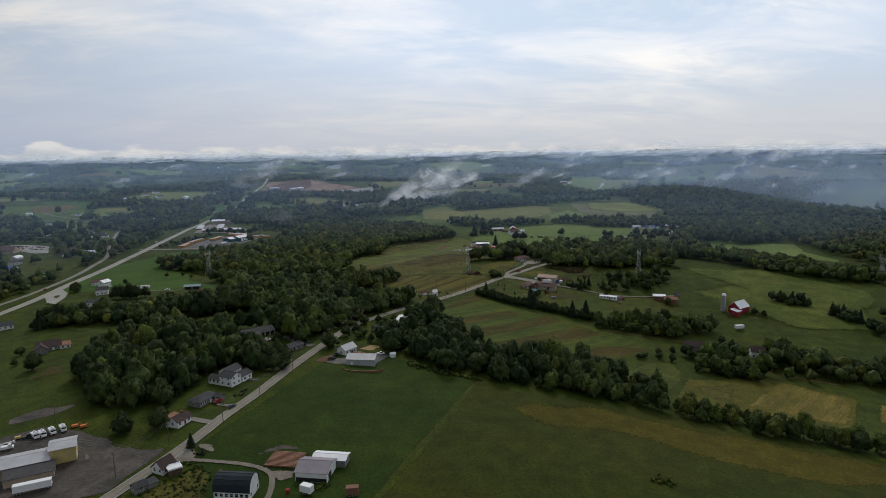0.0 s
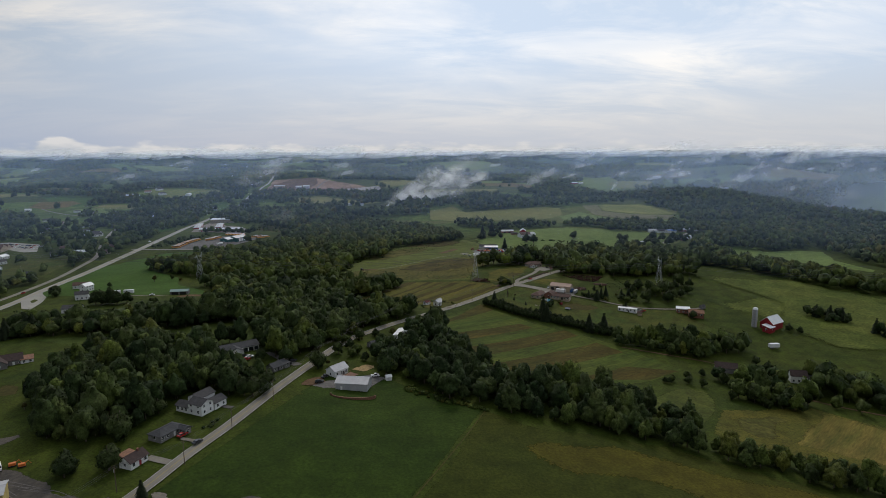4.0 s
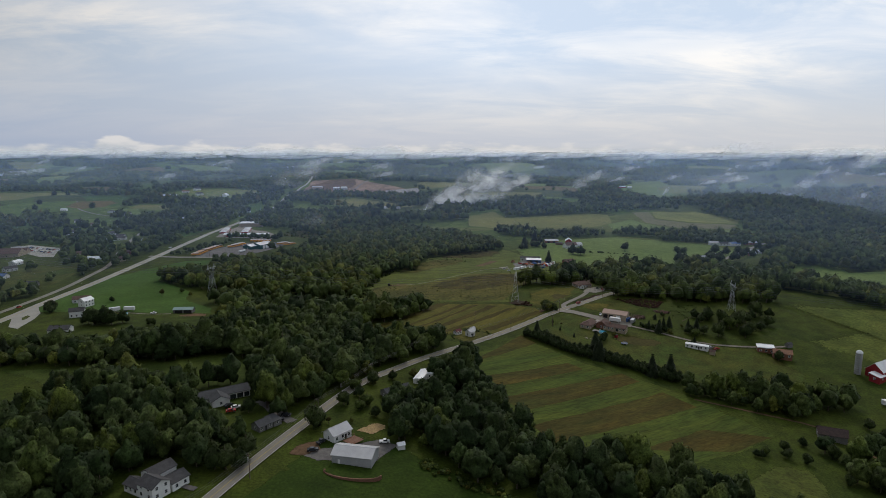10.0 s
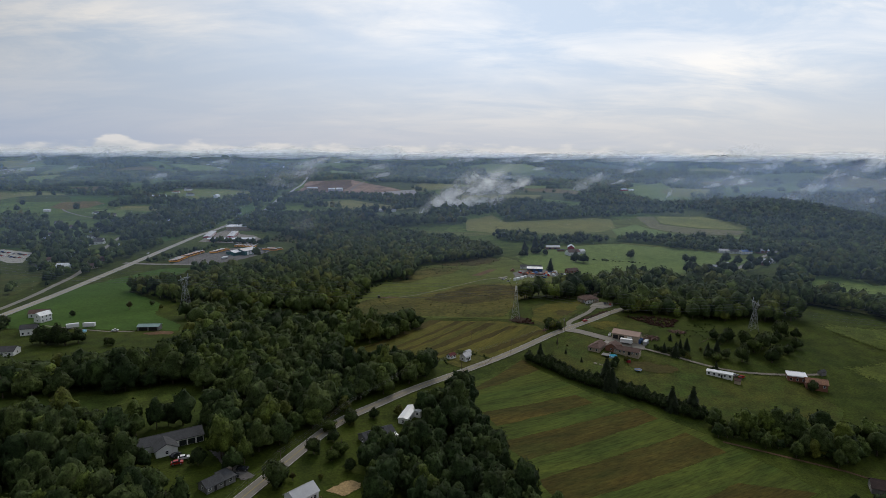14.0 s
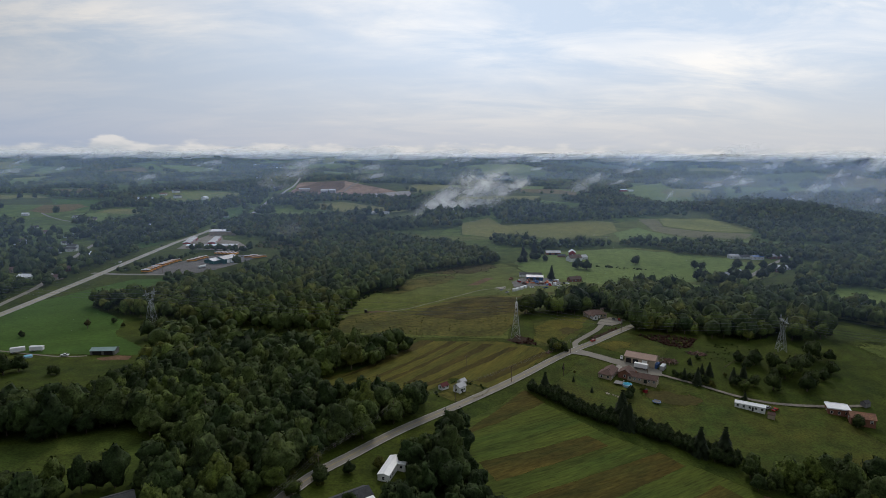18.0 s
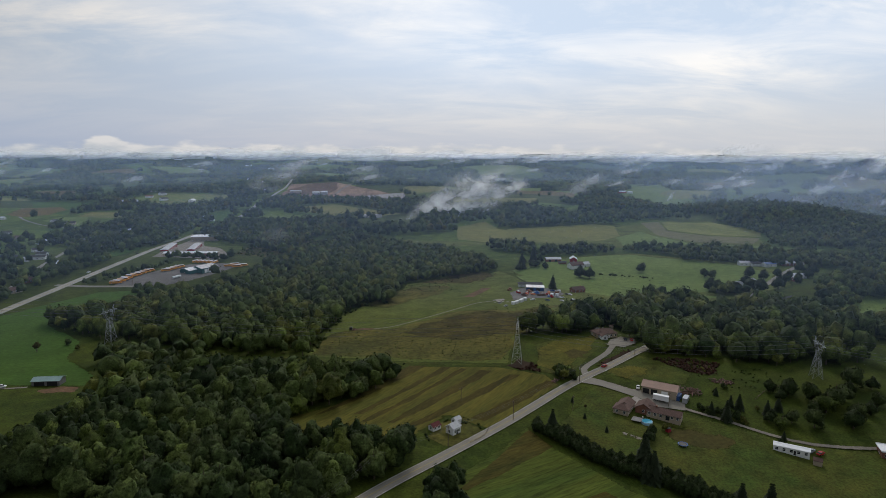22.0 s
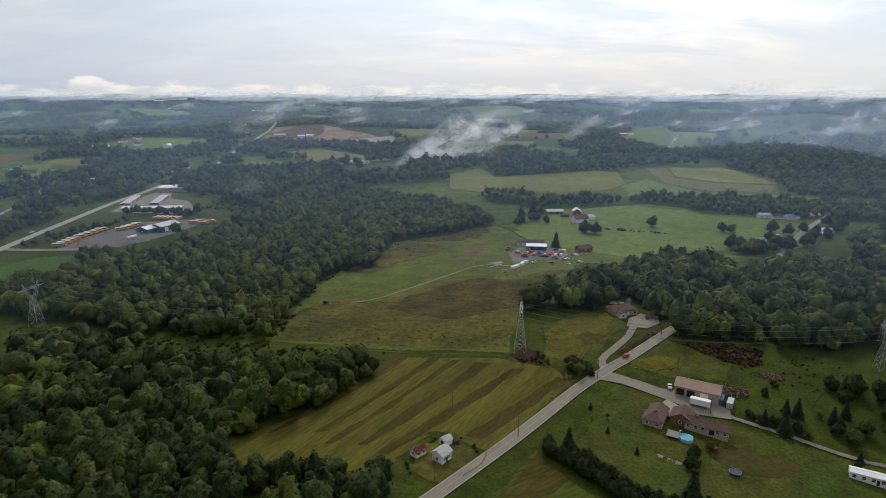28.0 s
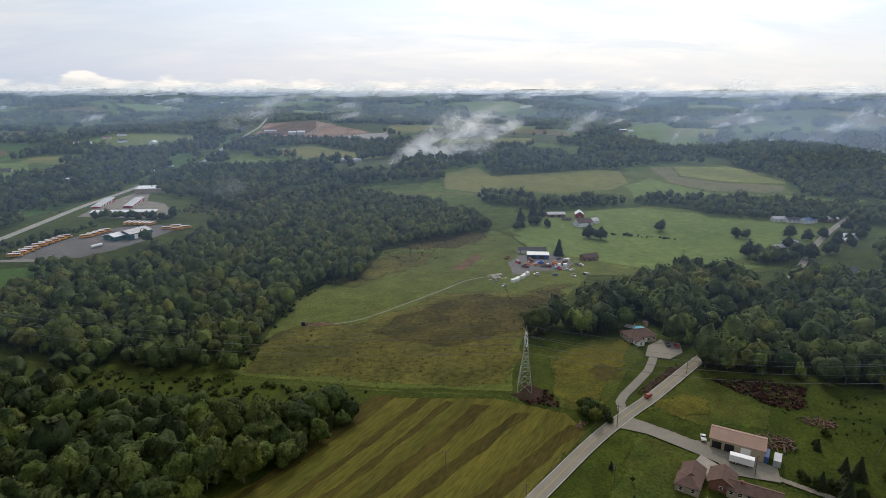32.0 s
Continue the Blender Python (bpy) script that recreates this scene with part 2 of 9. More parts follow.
M["hay_rows"] = material("hay_mown_in_rows", (0.094, 0.081, 0.0135), (0.060, 0.062, 0.0105), 0.16, 0.95, fine=0.4, fine_scale=1.1, bump=0.2, spec=0.1, stretch=(0.14, 1, 1), along=57)
M["hay_unmown"] = material("unmown_hay_in_rows", (0.060, 0.045, 0.0090), (0.036, 0.034, 0.0070), 0.2, 0.95, fine=0.45, fine_scale=1.1, bump=0.4, spec=0.1, stretch=(0.2, 1, 1), along=57)
M["stubble_rows"] = material("tan_stubble_in_rows", (0.150, 0.112, 0.0260), (0.074, 0.072, 0.0140), 0.22, 0.95, fine=0.4, fine_scale=1.2, bump=0.3, spec=0.1, stretch=(0.08, 1, 1), along=41)
M["slope_rows"] = material("green_hay_in_rows", (0.062, 0.076, 0.0110), (0.036, 0.056, 0.0085), 0.12, 0.95, fine=0.5, fine_scale=1.0, bump=0.2, spec=0.1, stretch=(0.10, 1, 1), along=32)
M["slope_unmown"] = material("brown_hay_in_rows", (0.068, 0.050, 0.0090), (0.034, 0.036, 0.0065), 0.12, 0.95, fine=0.5, fine_scale=1.0, bump=0.4, spec=0.1, stretch=(0.16, 1, 1), along=32)
M["mown_green"] = material("fresh_mown_green_strip", (0.050, 0.066, 0.011), (0.034, 0.054, 0.009), 0.03, 0.95, fine=0.5, fine_scale=0.9, bump=0.2, spec=0.1)
M["sawdust"] = material("pale_tan_sawdust", (0.34, 0.24, 0.12), (0.24, 0.17, 0.085), 0.3, 0.95, fine=0.3, fine_scale=1.2, spec=0.1)
M["rough_meadow"] = material("rough_green_meadow", (0.086, 0.098, 0.018), (0.050, 0.072, 0.012), 0.025, 0.95, fine=0.5, fine_scale=0.6, bump=0.5, spec=0.1)
M["small_meadow"] = material("yellow_green_meadow", (0.064, 0.072, 0.013), (0.040, 0.054, 0.009), 0.03, 0.95, fine=0.5, fine_scale=0.6, bump=0.5, spec=0.1)
M["brown_strip"] = material("unmown_brown_strip", (0.046, 0.039, 0.0095), (0.027, 0.027, 0.007), 0.04, 0.95, fine=0.5, fine_scale=0.9, bump=0.5, spec=0.1)
M["brush"] = material("rough_brush_pasture", (0.092, 0.082, 0.017), (0.040, 0.044, 0.0095), 0.03, 0.95, fine=0.55, fine_scale=0.35, bump=0.8, spec=0.1)
M["scrub_brown"] = material("brown_dead_weeds", (0.066, 0.052, 0.0125), (0.030, 0.030, 0.0080), 0.05, 0.95, fine=0.55, fine_scale=0.4, bump=0.8, spec=0.1)
M["pasture_green"] = material("grazed_green_pasture", (0.090, 0.104, 0.0210), (0.056, 0.074, 0.0140), 0.02, 0.95, fine=0.4, fine_scale=0.5, bump=0.4, spec=0.1)
M["pale_asphalt"] = material("pale_worn_concrete_road", (0.30, 0.285, 0.25), (0.23, 0.22, 0.195), 0.05, 0.85, fine=0.15, fine_scale=1.0)
M["stubble"] = material("dry_stubble", (0.1251, 0.0883, 0.0294), (0.0856, 0.0736, 0.0221), 0.05, 0.95, fine=0.5, fine_scale=0.9, spec=0.1)
M["grey_stubble"] = material("grey_brown_stubble", (0.135, 0.125, 0.060), (0.100, 0.100, 0.046), 0.01, 0.95, fine=0.25, fine_scale=0.1, spec=0.1)
M["far_field"] = material("far_pasture", (0.1576, 0.1500, 0.0425), (0.0990, 0.1126, 0.0300), 0.008, 0.95, fine=0.2, fine_scale=0.08, spec=0.1)
M["yellow_field"] = material("yellowing_crop", (0.1714, 0.1728, 0.0461), (0.1094, 0.1267, 0.0346), 0.01, 0.95, fine=0.25, fine_scale=0.1, spec=0.1)
M["dirt"] = material("bare_brown_earth", (0.135, 0.080, 0.046), (0.078, 0.050, 0.029), 0.06, 0.95, fine=0.4, fine_scale=0.5, bump=0.5, spec=0.1)
M["quarry_earth"] = material("pale_quarry_earth", (0.30, 0.19, 0.12), (0.17, 0.11, 0.075), 0.02, 0.95, fine=0.4, fine_scale=0.1, spec=0.1)
M["red_scrub"] = material("reddish_dead_scrub", (0.05, 0.026, 0.017), (0.022, 0.016, 0.01), 0.12, 0.95, fine=0.5, fine_scale=0.8, bump=0.8, spec=0.1)
M["asphalt"] = material("worn_grey_asphalt", (0.205, 0.188, 0.155), (0.155, 0.142, 0.118), 0.08, 0.85, fine=0.18, fine_scale=1.5)
M["dark_asphalt"] = material("dark_gravel_lot", (0.125, 0.116, 0.11), (0.075, 0.07, 0.066), 0.04, 0.9, fine=0.35, fine_scale=0.5)
M["works_mud"] = material("wet_brown_gravel_and_mud", (0.072, 0.06, 0.048), (0.026, 0.022, 0.018), 0.11, 0.8, fine=0.45, fine_scale=0.6, bump=0.4, spec=0.3)
M["puddle"] = material("shallow_muddy_puddle", (0.055, 0.05, 0.042), (0.04, 0.036, 0.03), 0.3, 0.3, spec=0.4)
M["slate_roof"] = material("dark_blue_slate", (0.020, 0.028, 0.036), (0.013, 0.018, 0.024), 0.6, 0.8, fine=0.2, fine_scale=2.5)
M["umber_shingle"] = material("dark_umber_shingles", (0.060, 0.040, 0.036), (0.038, 0.026, 0.024), 0.5, 0.9, fine=0.3, fine_scale=2.5)
M["mauve_roof"] = material("dull_mauve_metal_roof", (0.23, 0.205, 0.225), (0.19, 0.17, 0.185), 0.2, 0.55, fine=0.06, fine_scale=2)
M["tan_grass"] = material("dry_tan_grass", (0.066, 0.052, 0.015), (0.045, 0.042, 0.011), 0.06, 0.95, fine=0.34, fine_scale=0.5, spec=0.1)
M["gravel"] = material("pale_gravel", (0.2025, 0.1800, 0.1425), (0.1350, 0.1200, 0.0975), 0.08, 0.95, fine=0.3, fine_scale=0.8)
M["concrete"] = material("pale_concrete", (0.2940, 0.2660, 0.2310), (0.2310, 0.2100, 0.1890), 0.15, 0.85, fine=0.15, fine_scale=1.0)
M["yellow_line"] = material("yellow_road_paint", (0.36, 0.26, 0.08), (0.24, 0.19, 0.08), 0.4, 0.7)
M["white_line"] = material("white_road_paint", (0.5, 0.5, 0.47), (0.36, 0.36, 0.34), 0.4, 0.7)
M["foliage"] = material("green_foliage", (0.058, 0.073, 0.0200), (0.025, 0.038, 0.0128), 0.05, 0.85, random_island=0.2, fine=0.75, fine_scale=1.3, tint=True, bump=1.0, spec=0.12)
M["dead_foliage"] = material("reddish_brown_dead_leaves", (0.060, 0.026, 0.018), (0.028, 0.016, 0.011), 0.2, 0.9, random_island=0.5, spec=0.1)
M["old_red_roof"] = material("weathered_dark_red_roof", (0.12, 0.022, 0.022), (0.07, 0.018, 0.018), 0.6, 0.8, fine=0.3, fine_scale=2.5)
M["pine"] = material("dark_conifer_needles", (0.0228, 0.0318, 0.0129), (0.0137, 0.0212, 0.0091), 0.1, 0.85, random_island=0.4, spec=0.15)
M["far_woods"] = material("far_wood_canopy", (0.062, 0.080, 0.026), (0.020, 0.032, 0.012), 0.02, 0.9, fine=0.6, fine_scale=0.12, tint=True, spec=0.1)
M["bark"] = material("grey_brown_bark", (0.12, 0.095, 0.07), (0.07, 0.055, 0.042), 1.5, 0.95, fine=0.3, fine_scale=6)
M["white_wall"] = material("white_siding", (0.74, 0.74, 0.72), (0.62, 0.62, 0.605), 0.4, 0.6, fine=0.06, fine_scale=3)
M["tan_wall"] = material("tan_siding", (0.3645, 0.2997, 0.2187), (0.3078, 0.2511, 0.1863), 0.4, 0.7, fine=0.08, fine_scale=3)
M["yellow_wall"] = material("yellow_panel", (0.45, 0.36, 0.13), (0.36, 0.29, 0.12), 0.4, 0.7, fine=0.08, fine_scale=3)
M["brick_wall"] = material("red_brown_brick", (0.23, 0.10, 0.065), (0.16, 0.075, 0.05), 0.8, 0.85, fine=0.25, fine_scale=4)
M["barn_red"] = material("red_barn_boards", (0.28, 0.018, 0.022), (0.18, 0.014, 0.018), 0.5, 0.75, fine=0.2, fine_scale=3, stretch=(3, 3, 0.3))
M["grey_wall"] = material("grey_boards", (0.2080, 0.2000, 0.1920), (0.1440, 0.1400, 0.1360), 0.5, 0.8, fine=0.15, fine_scale=3)
M["metal_roof"] = material("pale_grey_metal_roof", (0.43, 0.43, 0.44), (0.34, 0.34, 0.35), 0.2, 0.5, metal=0.2, fine=0.06, fine_scale=2)
M["white_roof"] = material("white_painted_metal_roof", (0.74, 0.75, 0.76), (0.62, 0.63, 0.645), 0.2, 0.5, fine=0.06, fine_scale=2)
M["dark_shingle"] = material("charcoal_shingles", (0.060, 0.062, 0.066), (0.04, 0.041, 0.044), 0.5, 0.9, fine=0.25, fine_scale=2.5)
M["grey_shingle"] = material("weathered_grey_shingles", (0.066, 0.064, 0.066), (0.042, 0.041, 0.043), 0.5, 0.9, fine=0.25, fine_scale=2.5)
M["brown_shingle"] = material("red_brown_shingles", (0.12, 0.072, 0.058), (0.08, 0.05, 0.042), 0.5, 0.9, fine=0.25, fine_scale=2.5)
M["tan_metal_roof"] = material("tan_brown_metal_roof", (0.30, 0.19, 0.145), (0.24, 0.155, 0.12), 0.2, 0.6, fine=0.1, fine_scale=2)
M["rust_roof"] = material("rusty_metal_roof", (0.26, 0.13, 0.075), (0.16, 0.085, 0.06), 0.5, 0.85, fine=0.35, fine_scale=2)
M["green_roof"] = material("pale_green_metal_roof", (0.22, 0.31, 0.30), (0.17, 0.25, 0.245), 0.2, 0.6, fine=0.1, fine_scale=2)
M["teal_wall"] = material("dark_teal_panel", (0.02, 0.10, 0.095), (0.016, 0.075, 0.07), 0.4, 0.6)
M["trim_white"] = material("white_trim", (0.78, 0.78, 0.76), (0.70, 0.70, 0.68), 1.0, 0.5)
M["black_trim"] = material("black_trim", (0.02, 0.02, 0.022), (0.014, 0.014, 0.015), 1.0, 0.5)
M["glass"] = material("dark_window_glass", (0.025, 0.03, 0.036), (0.018, 0.022, 0.027), 1.0, 0.08, spec=0.6)
M["bus_yellow"] = material("school_bus_yellow", (0.72, 0.30, 0.02), (0.62, 0.26, 0.02), 0.5, 0.4, spec=0.5)
M["car_white"] = material("white_car_paint", (0.75, 0.75, 0.75), (0.68, 0.68, 0.68), 0.5, 0.25, spec=0.5)
M["car_dark"] = material("dark_car_paint", (0.03, 0.032, 0.038), (0.022, 0.024, 0.028), 0.5, 0.25, spec=0.5)
M["car_red"] = material("red_car_paint", (0.35, 0.025, 0.02), (0.28, 0.02, 0.018), 0.5, 0.25, spec=0.5)
M["car_blue"] = material("blue_car_paint", (0.04, 0.09, 0.22), (0.03, 0.07, 0.18), 0.5, 0.25, spec=0.5)
M["car_silver"] = material("silver_car_paint", (0.42, 0.43, 0.44), (0.36, 0.37, 0.38), 0.5, 0.25, metal=0.3, spec=0.5)
M["tyre"] = material("black_rubber", (0.02, 0.02, 0.02), (0.014, 0.014, 0.014), 1.0, 0.85)
M["steel"] = material("galvanised_steel", (0.42, 0.43, 0.44), (0.32, 0.33, 0.34), 0.5, 0.45, metal=0.5)
M["wire"] = material("dark_cable", (0.10, 0.10, 0.105), (0.07, 0.07, 0.075), 1.0, 0.5)
M["pole"] = material("weathered_timber_pole", (0.15, 0.11, 0.08), (0.10, 0.075, 0.055), 1.0, 0.9, fine=0.2, fine_scale=5)
M["deck"] = material("brown_deck_boards", (0.20, 0.10, 0.06), (0.14, 0.07, 0.045), 1.0, 0.8, fine=0.2, fine_scale=4)
M["pool_water"] = material("blue_pool_water", (0.06, 0.30, 0.42), (0.05, 0.26, 0.38), 0.8, 0.06, spec=0.5)
M["pool_liner"] = material("pale_blue_pool_wall", (0.35, 0.52, 0.62), (0.30, 0.46, 0.56), 0.8, 0.5)
M["blue_tarp"] = material("blue_tarpaulin", (0.06, 0.16, 0.42), (0.05, 0.13, 0.36), 0.8, 0.5)
M["orange"] = material("orange_paint", (0.60, 0.16, 0.03), (0.5, 0.13, 0.03), 0.8, 0.5)
M["silo"] = material("grey_silo_staves", (0.3400, 0.3315, 0.3145), (0.2550, 0.2465, 0.2380), 0.4, 0.8, fine=0.12, fine_scale=2)
M["scrap"] = material("rusty_scrap", (0.14, 0.075, 0.055), (0.07, 0.045, 0.04), 0.8, 0.85, fine=0.4, fine_scale=3, random_island=0.5)


def mist_material(name, colour, peak, scale, stretch, lo, hi, detail=5):
    """Thin fog: alpha from noise, fading to nothing at the sheet's rim."""
    m = bpy.data.materials.new(name)
    m.use_nodes = True
    nt = m.node_tree
    nt.nodes.clear()
    N = nt.nodes.new
    out, mix, tr, df, tl, ad = (N("ShaderNode" + k) for k in ("OutputMaterial", "MixShader", "BsdfTransparent", "BsdfDiffuse", "BsdfTranslucent", "AddShader"))
    for b in (df, tl):
        b.inputs["Color"].default_value = (*[c * 0.9 for c in colour], 1)
    link(nt, df.outputs[0], ad.inputs[0])
    link(nt, tl.outputs[0], ad.inputs[1])
    tc, mp, nz = N("ShaderNodeTexCoord"), N("ShaderNodeMapping"), N("ShaderNodeTexNoise")
    mp.inputs["Scale"].default_value = stretch
    oi, sh = N("ShaderNodeObjectInfo"), N("ShaderNodeVectorMath")
    sh.operation = "SCALE"
    sh.inputs["Scale"].default_value = 0.013
    link(nt, oi.outputs["Location"], sh.inputs[0])
    va = N("ShaderNodeVectorMath")
    link(nt, tc.outputs["Object"], mp.inputs[0])
    link(nt, mp.outputs[0], va.inputs[0])
    link(nt, sh.outputs[0], va.inputs[1])
    link(nt, va.outputs[0], nz.inputs["Vector"])
    nz.inputs["Scale"].default_value, nz.inputs["Detail"].default_value = scale, detail
    nz.inputs["Roughness"].default_value, nz.inputs["Distortion"].default_value = 0.62, 0.6
    rp = N("ShaderNodeMapRange")
    rp.interpolation_type = "SMOOTHSTEP"
    rp.inputs["From Min"].default_value, rp.inputs["From Max"].default_value = lo, hi
    link(nt, nz.outputs[0], rp.inputs["Value"])
    at = N("ShaderNodeAttribute")
    at.attribute_name = "tint"
    mu, mu2 = N("ShaderNodeMath"), N("ShaderNodeMath")
    mu.operation = mu2.operation = "MULTIPLY"
    link(nt, rp.outputs[0], mu.inputs[0])
    link(nt, at.outputs["Fac"], mu.inputs[1])
    link(nt, mu.outputs[0], mu2.inputs[0])
    mu2.inputs[1].default_value = peak
    link(nt, mu2.outputs[0], mix.inputs[0])
    link(nt, tr.outputs[0], mix.inputs[1])
    link(nt, ad.outputs[0], mix.inputs[2])
    link(nt, mix.outputs[0], out.inputs[0])
    return m


# distance haze is put into the colour and alpha of added see-through sheets
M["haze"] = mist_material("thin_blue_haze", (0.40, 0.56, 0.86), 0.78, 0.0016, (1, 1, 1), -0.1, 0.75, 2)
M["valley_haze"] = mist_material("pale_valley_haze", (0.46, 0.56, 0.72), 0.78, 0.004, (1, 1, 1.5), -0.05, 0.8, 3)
M["horizon_cloud"] = mist_material("white_horizon_cloud", (0.68, 0.69, 0.70), 1.0, 0.009, (0.6, 1, 1.8), 0.28, 0.55, 7)
M["mist"] = mist_material("white_mist", (0.64, 0.65, 0.66), 0.62, 0.022, (0.7, 0.8, 1.3), 0.34, 0.70, 7)

# ---- terrain ----
HILL_ROWS = (150, 320, 490, 660, 830, 1000)
HILL_COLS = (-260, -80, 100, 280)
HILLS = (5.3, 1.5, 5.6, -0.8, -1.5, 6.4, 4.4, -16.4, 1.7, 10.0, -6.6, -1.6, 3.8, -8.5, 11.5, 8.5, 4.9, -6.8, -0.5, -11.2, 9.1, -1.4, -7.5, -2.1)


def ground_z(x, y):
    """Height of the ground: low rolling hills that rise to ridges far off."""
    x, y = np.asarray(x, float), np.asarray(y, float)
    r = np.hypot(x, y)
    far = np.clip((r - 1300) / 3400, 0, 1)
    s = far * far * (3 - 2 * far)
    h = -7 - 8 * np.clip((r - 900) / 600, 0, 1) + 83 * s
    amp = np.clip((r - 1100) / 1500, 0, 1)
    h = h + amp * (14 * np.sin(x / 310 + 1.3 * np.sin(y / 420)) * np.cos(y / 260 + 0.7 * np.sin(x / 350))
                   + 8 * np.sin(x / 140 + y / 170 + 2 * np.sin(y / 300))) * (1 - 0.35 * s)
    h = h + 16 * np.exp(-((x - 790) / 170) ** 2 - ((y - 1470) / 170) ** 2)
    h = h + 13.2 * np.exp(-((x - 230) / 330) ** 2 - ((y - 1420) / 110) ** 2)
    h = h - 7.0 * np.exp(-((x - 226) ** 2 + (y - 684) ** 2) / 2600)
    back = np.clip((r - 2450) / 700, 0, 1)
    h = h + back * (15 * np.sin(y / 118 + 1.5 * np.sin(x / 430) + 0.6 * np.sin(x / 170 + y / 400)) + 9 * np.sin(x / 260 + y / 520 + 1.2 * np.sin(y / 230)))
    h = h - 36 * np.exp(-((x - 1130) / 210) ** 2 - ((y - 1480) / 330) ** 2) - 20 * np.exp(-((x - 880) / 380) ** 2 - ((y - 1880) / 170) ** 2)
    h = h + 15 * np.exp(-((x - 492) / 70) ** 2 - ((y - 820) / 48) ** 2)
    k = 0
    for cy in HILL_ROWS:
        for cx in HILL_COLS:
            h = h + HILLS[k] * np.exp(-((x - cx) ** 2 + (y - cy) ** 2) / 31250)
            k += 1
    return h


def gz(x, y):
    return float(ground_z(x, y))


def fast_mesh(name, verts, quads=None, tris=None, mats=(), mat_index=None, tint=None, smooth=False, normals=None):
    """A mesh from numpy arrays of corners, quads and triangles; normals rounds leaf sprays into soft clumps."""
    me = bpy.data.meshes.new(name)
    verts = np.asarray(verts, np.float32)
    nq = 0 if quads is None else len(quads)
    nt_ = 0 if tris is None else len(tris)
    me.vertices.add(len(verts))
    me.vertices.foreach_set("co", verts.ravel())
    loops = np.concatenate([np.asarray(quads, np.int32).ravel() if nq else np.zeros(0, np.int32),
                            np.asarray(tris, np.int32).ravel() if nt_ else np.zeros(0, np.int32)])
    me.loops.add(len(loops))
    me.loops.foreach_set("vertex_index", loops)
    me.polygons.add(nq + nt_)
    start = np.concatenate([np.arange(nq) * 4, nq * 4 + np.arange(nt_) * 3]).astype(np.int32)
    me.polygons.foreach_set("loop_start", start)
    if smooth or normals is not None:
        me.polygons.foreach_set("use_smooth", np.ones(nq + nt_, bool))
    for m in mats:
        me.materials.append(m)
    if mat_index is not None:
        me.polygons.foreach_set("material_index", np.asarray(mat_index, np.int32))
    if tint is not None:
        me.attributes.new("tint", "FLOAT", "POINT").data.foreach_set("value", np.asarray(tint, np.float32))
    if normals is not None:
        me.attributes.new("custom_normal", "FLOAT_VECTOR", "POINT").data.foreach_set("vector", np.asarray(normals, np.float32).ravel())
    me.update(calc_edges=True)
    return me


def axis(marks):
    """Grid lines from (start, step) marks; the last mark ends the axis."""
    out = []
    for (a, st), (b, _) in zip(marks, marks[1:]):
        out += list(np.arange(a, b - st * 0.3, st))
    return np.array(out + [marks[-1][0]])


def patchwork(m):
    """Beyond the first farms the land is a patchwork of pastures, each of its own green or straw, all paler and bluer
    than the near grass.
    """
    nt = m.node_tree
    N = nt.nodes.new
    bsdf = [n for n in nt.nodes if n.type == "BSDF_PRINCIPLED"][0]
    col = bsdf.inputs["Base Color"].links[0].from_socket
    tc, vo, ramp, mul, ln, mr, mx = (N("ShaderNode" + k) for k in ("TexCoord", "TexVoronoi", "ValToRGB", "VectorMath", "VectorMath", "MapRange", "Mix"))
    vo.inputs["Scale"].default_value = 0.0052
    link(nt, tc.outputs["Object"], vo.inputs["Vector"])
    sp = N("ShaderNodeSeparateColor")
    link(nt, vo.outputs["Color"], sp.inputs[0])
    # every factor exceeds one and blue rises most; blended in from 900 to 1350 m
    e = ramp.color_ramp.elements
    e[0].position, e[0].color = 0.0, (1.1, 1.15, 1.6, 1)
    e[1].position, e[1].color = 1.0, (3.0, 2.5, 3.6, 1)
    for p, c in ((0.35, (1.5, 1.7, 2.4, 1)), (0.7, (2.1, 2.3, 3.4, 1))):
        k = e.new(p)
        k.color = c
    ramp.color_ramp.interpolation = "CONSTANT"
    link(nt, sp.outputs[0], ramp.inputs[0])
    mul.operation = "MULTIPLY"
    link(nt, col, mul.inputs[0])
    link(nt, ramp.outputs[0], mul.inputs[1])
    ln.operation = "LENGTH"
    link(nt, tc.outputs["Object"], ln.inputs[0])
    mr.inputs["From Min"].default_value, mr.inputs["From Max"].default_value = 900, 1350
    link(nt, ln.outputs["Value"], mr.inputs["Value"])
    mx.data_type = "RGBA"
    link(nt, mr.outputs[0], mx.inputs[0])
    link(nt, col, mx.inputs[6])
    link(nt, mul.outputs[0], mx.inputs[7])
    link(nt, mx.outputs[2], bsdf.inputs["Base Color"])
    return m


def build_ground():
    xs = axis([(-5200, 120), (-1600, 40), (-500, 9), (560, 40), (1700, 120), (5200, 0)])
    ys = axis([(-1500, 120), (-300, 40), (100, 9), (1180, 24), (2300, 50), (5400, 0)])
    X, Y = np.meshgrid(xs, ys)
    V = np.stack([X, Y, ground_z(X, Y)], -1).reshape(-1, 3)
    nx, ny = len(xs), len(ys)
    i = (np.arange(ny - 1)[:, None] * nx + np.arange(nx - 1)).ravel()
    Q = np.stack([i, i + 1, i + nx + 1, i + nx], 1)
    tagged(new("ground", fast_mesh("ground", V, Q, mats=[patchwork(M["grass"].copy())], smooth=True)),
           "rolling green meadow land reaching the horizon", "ground", kind="structure")


build_ground()


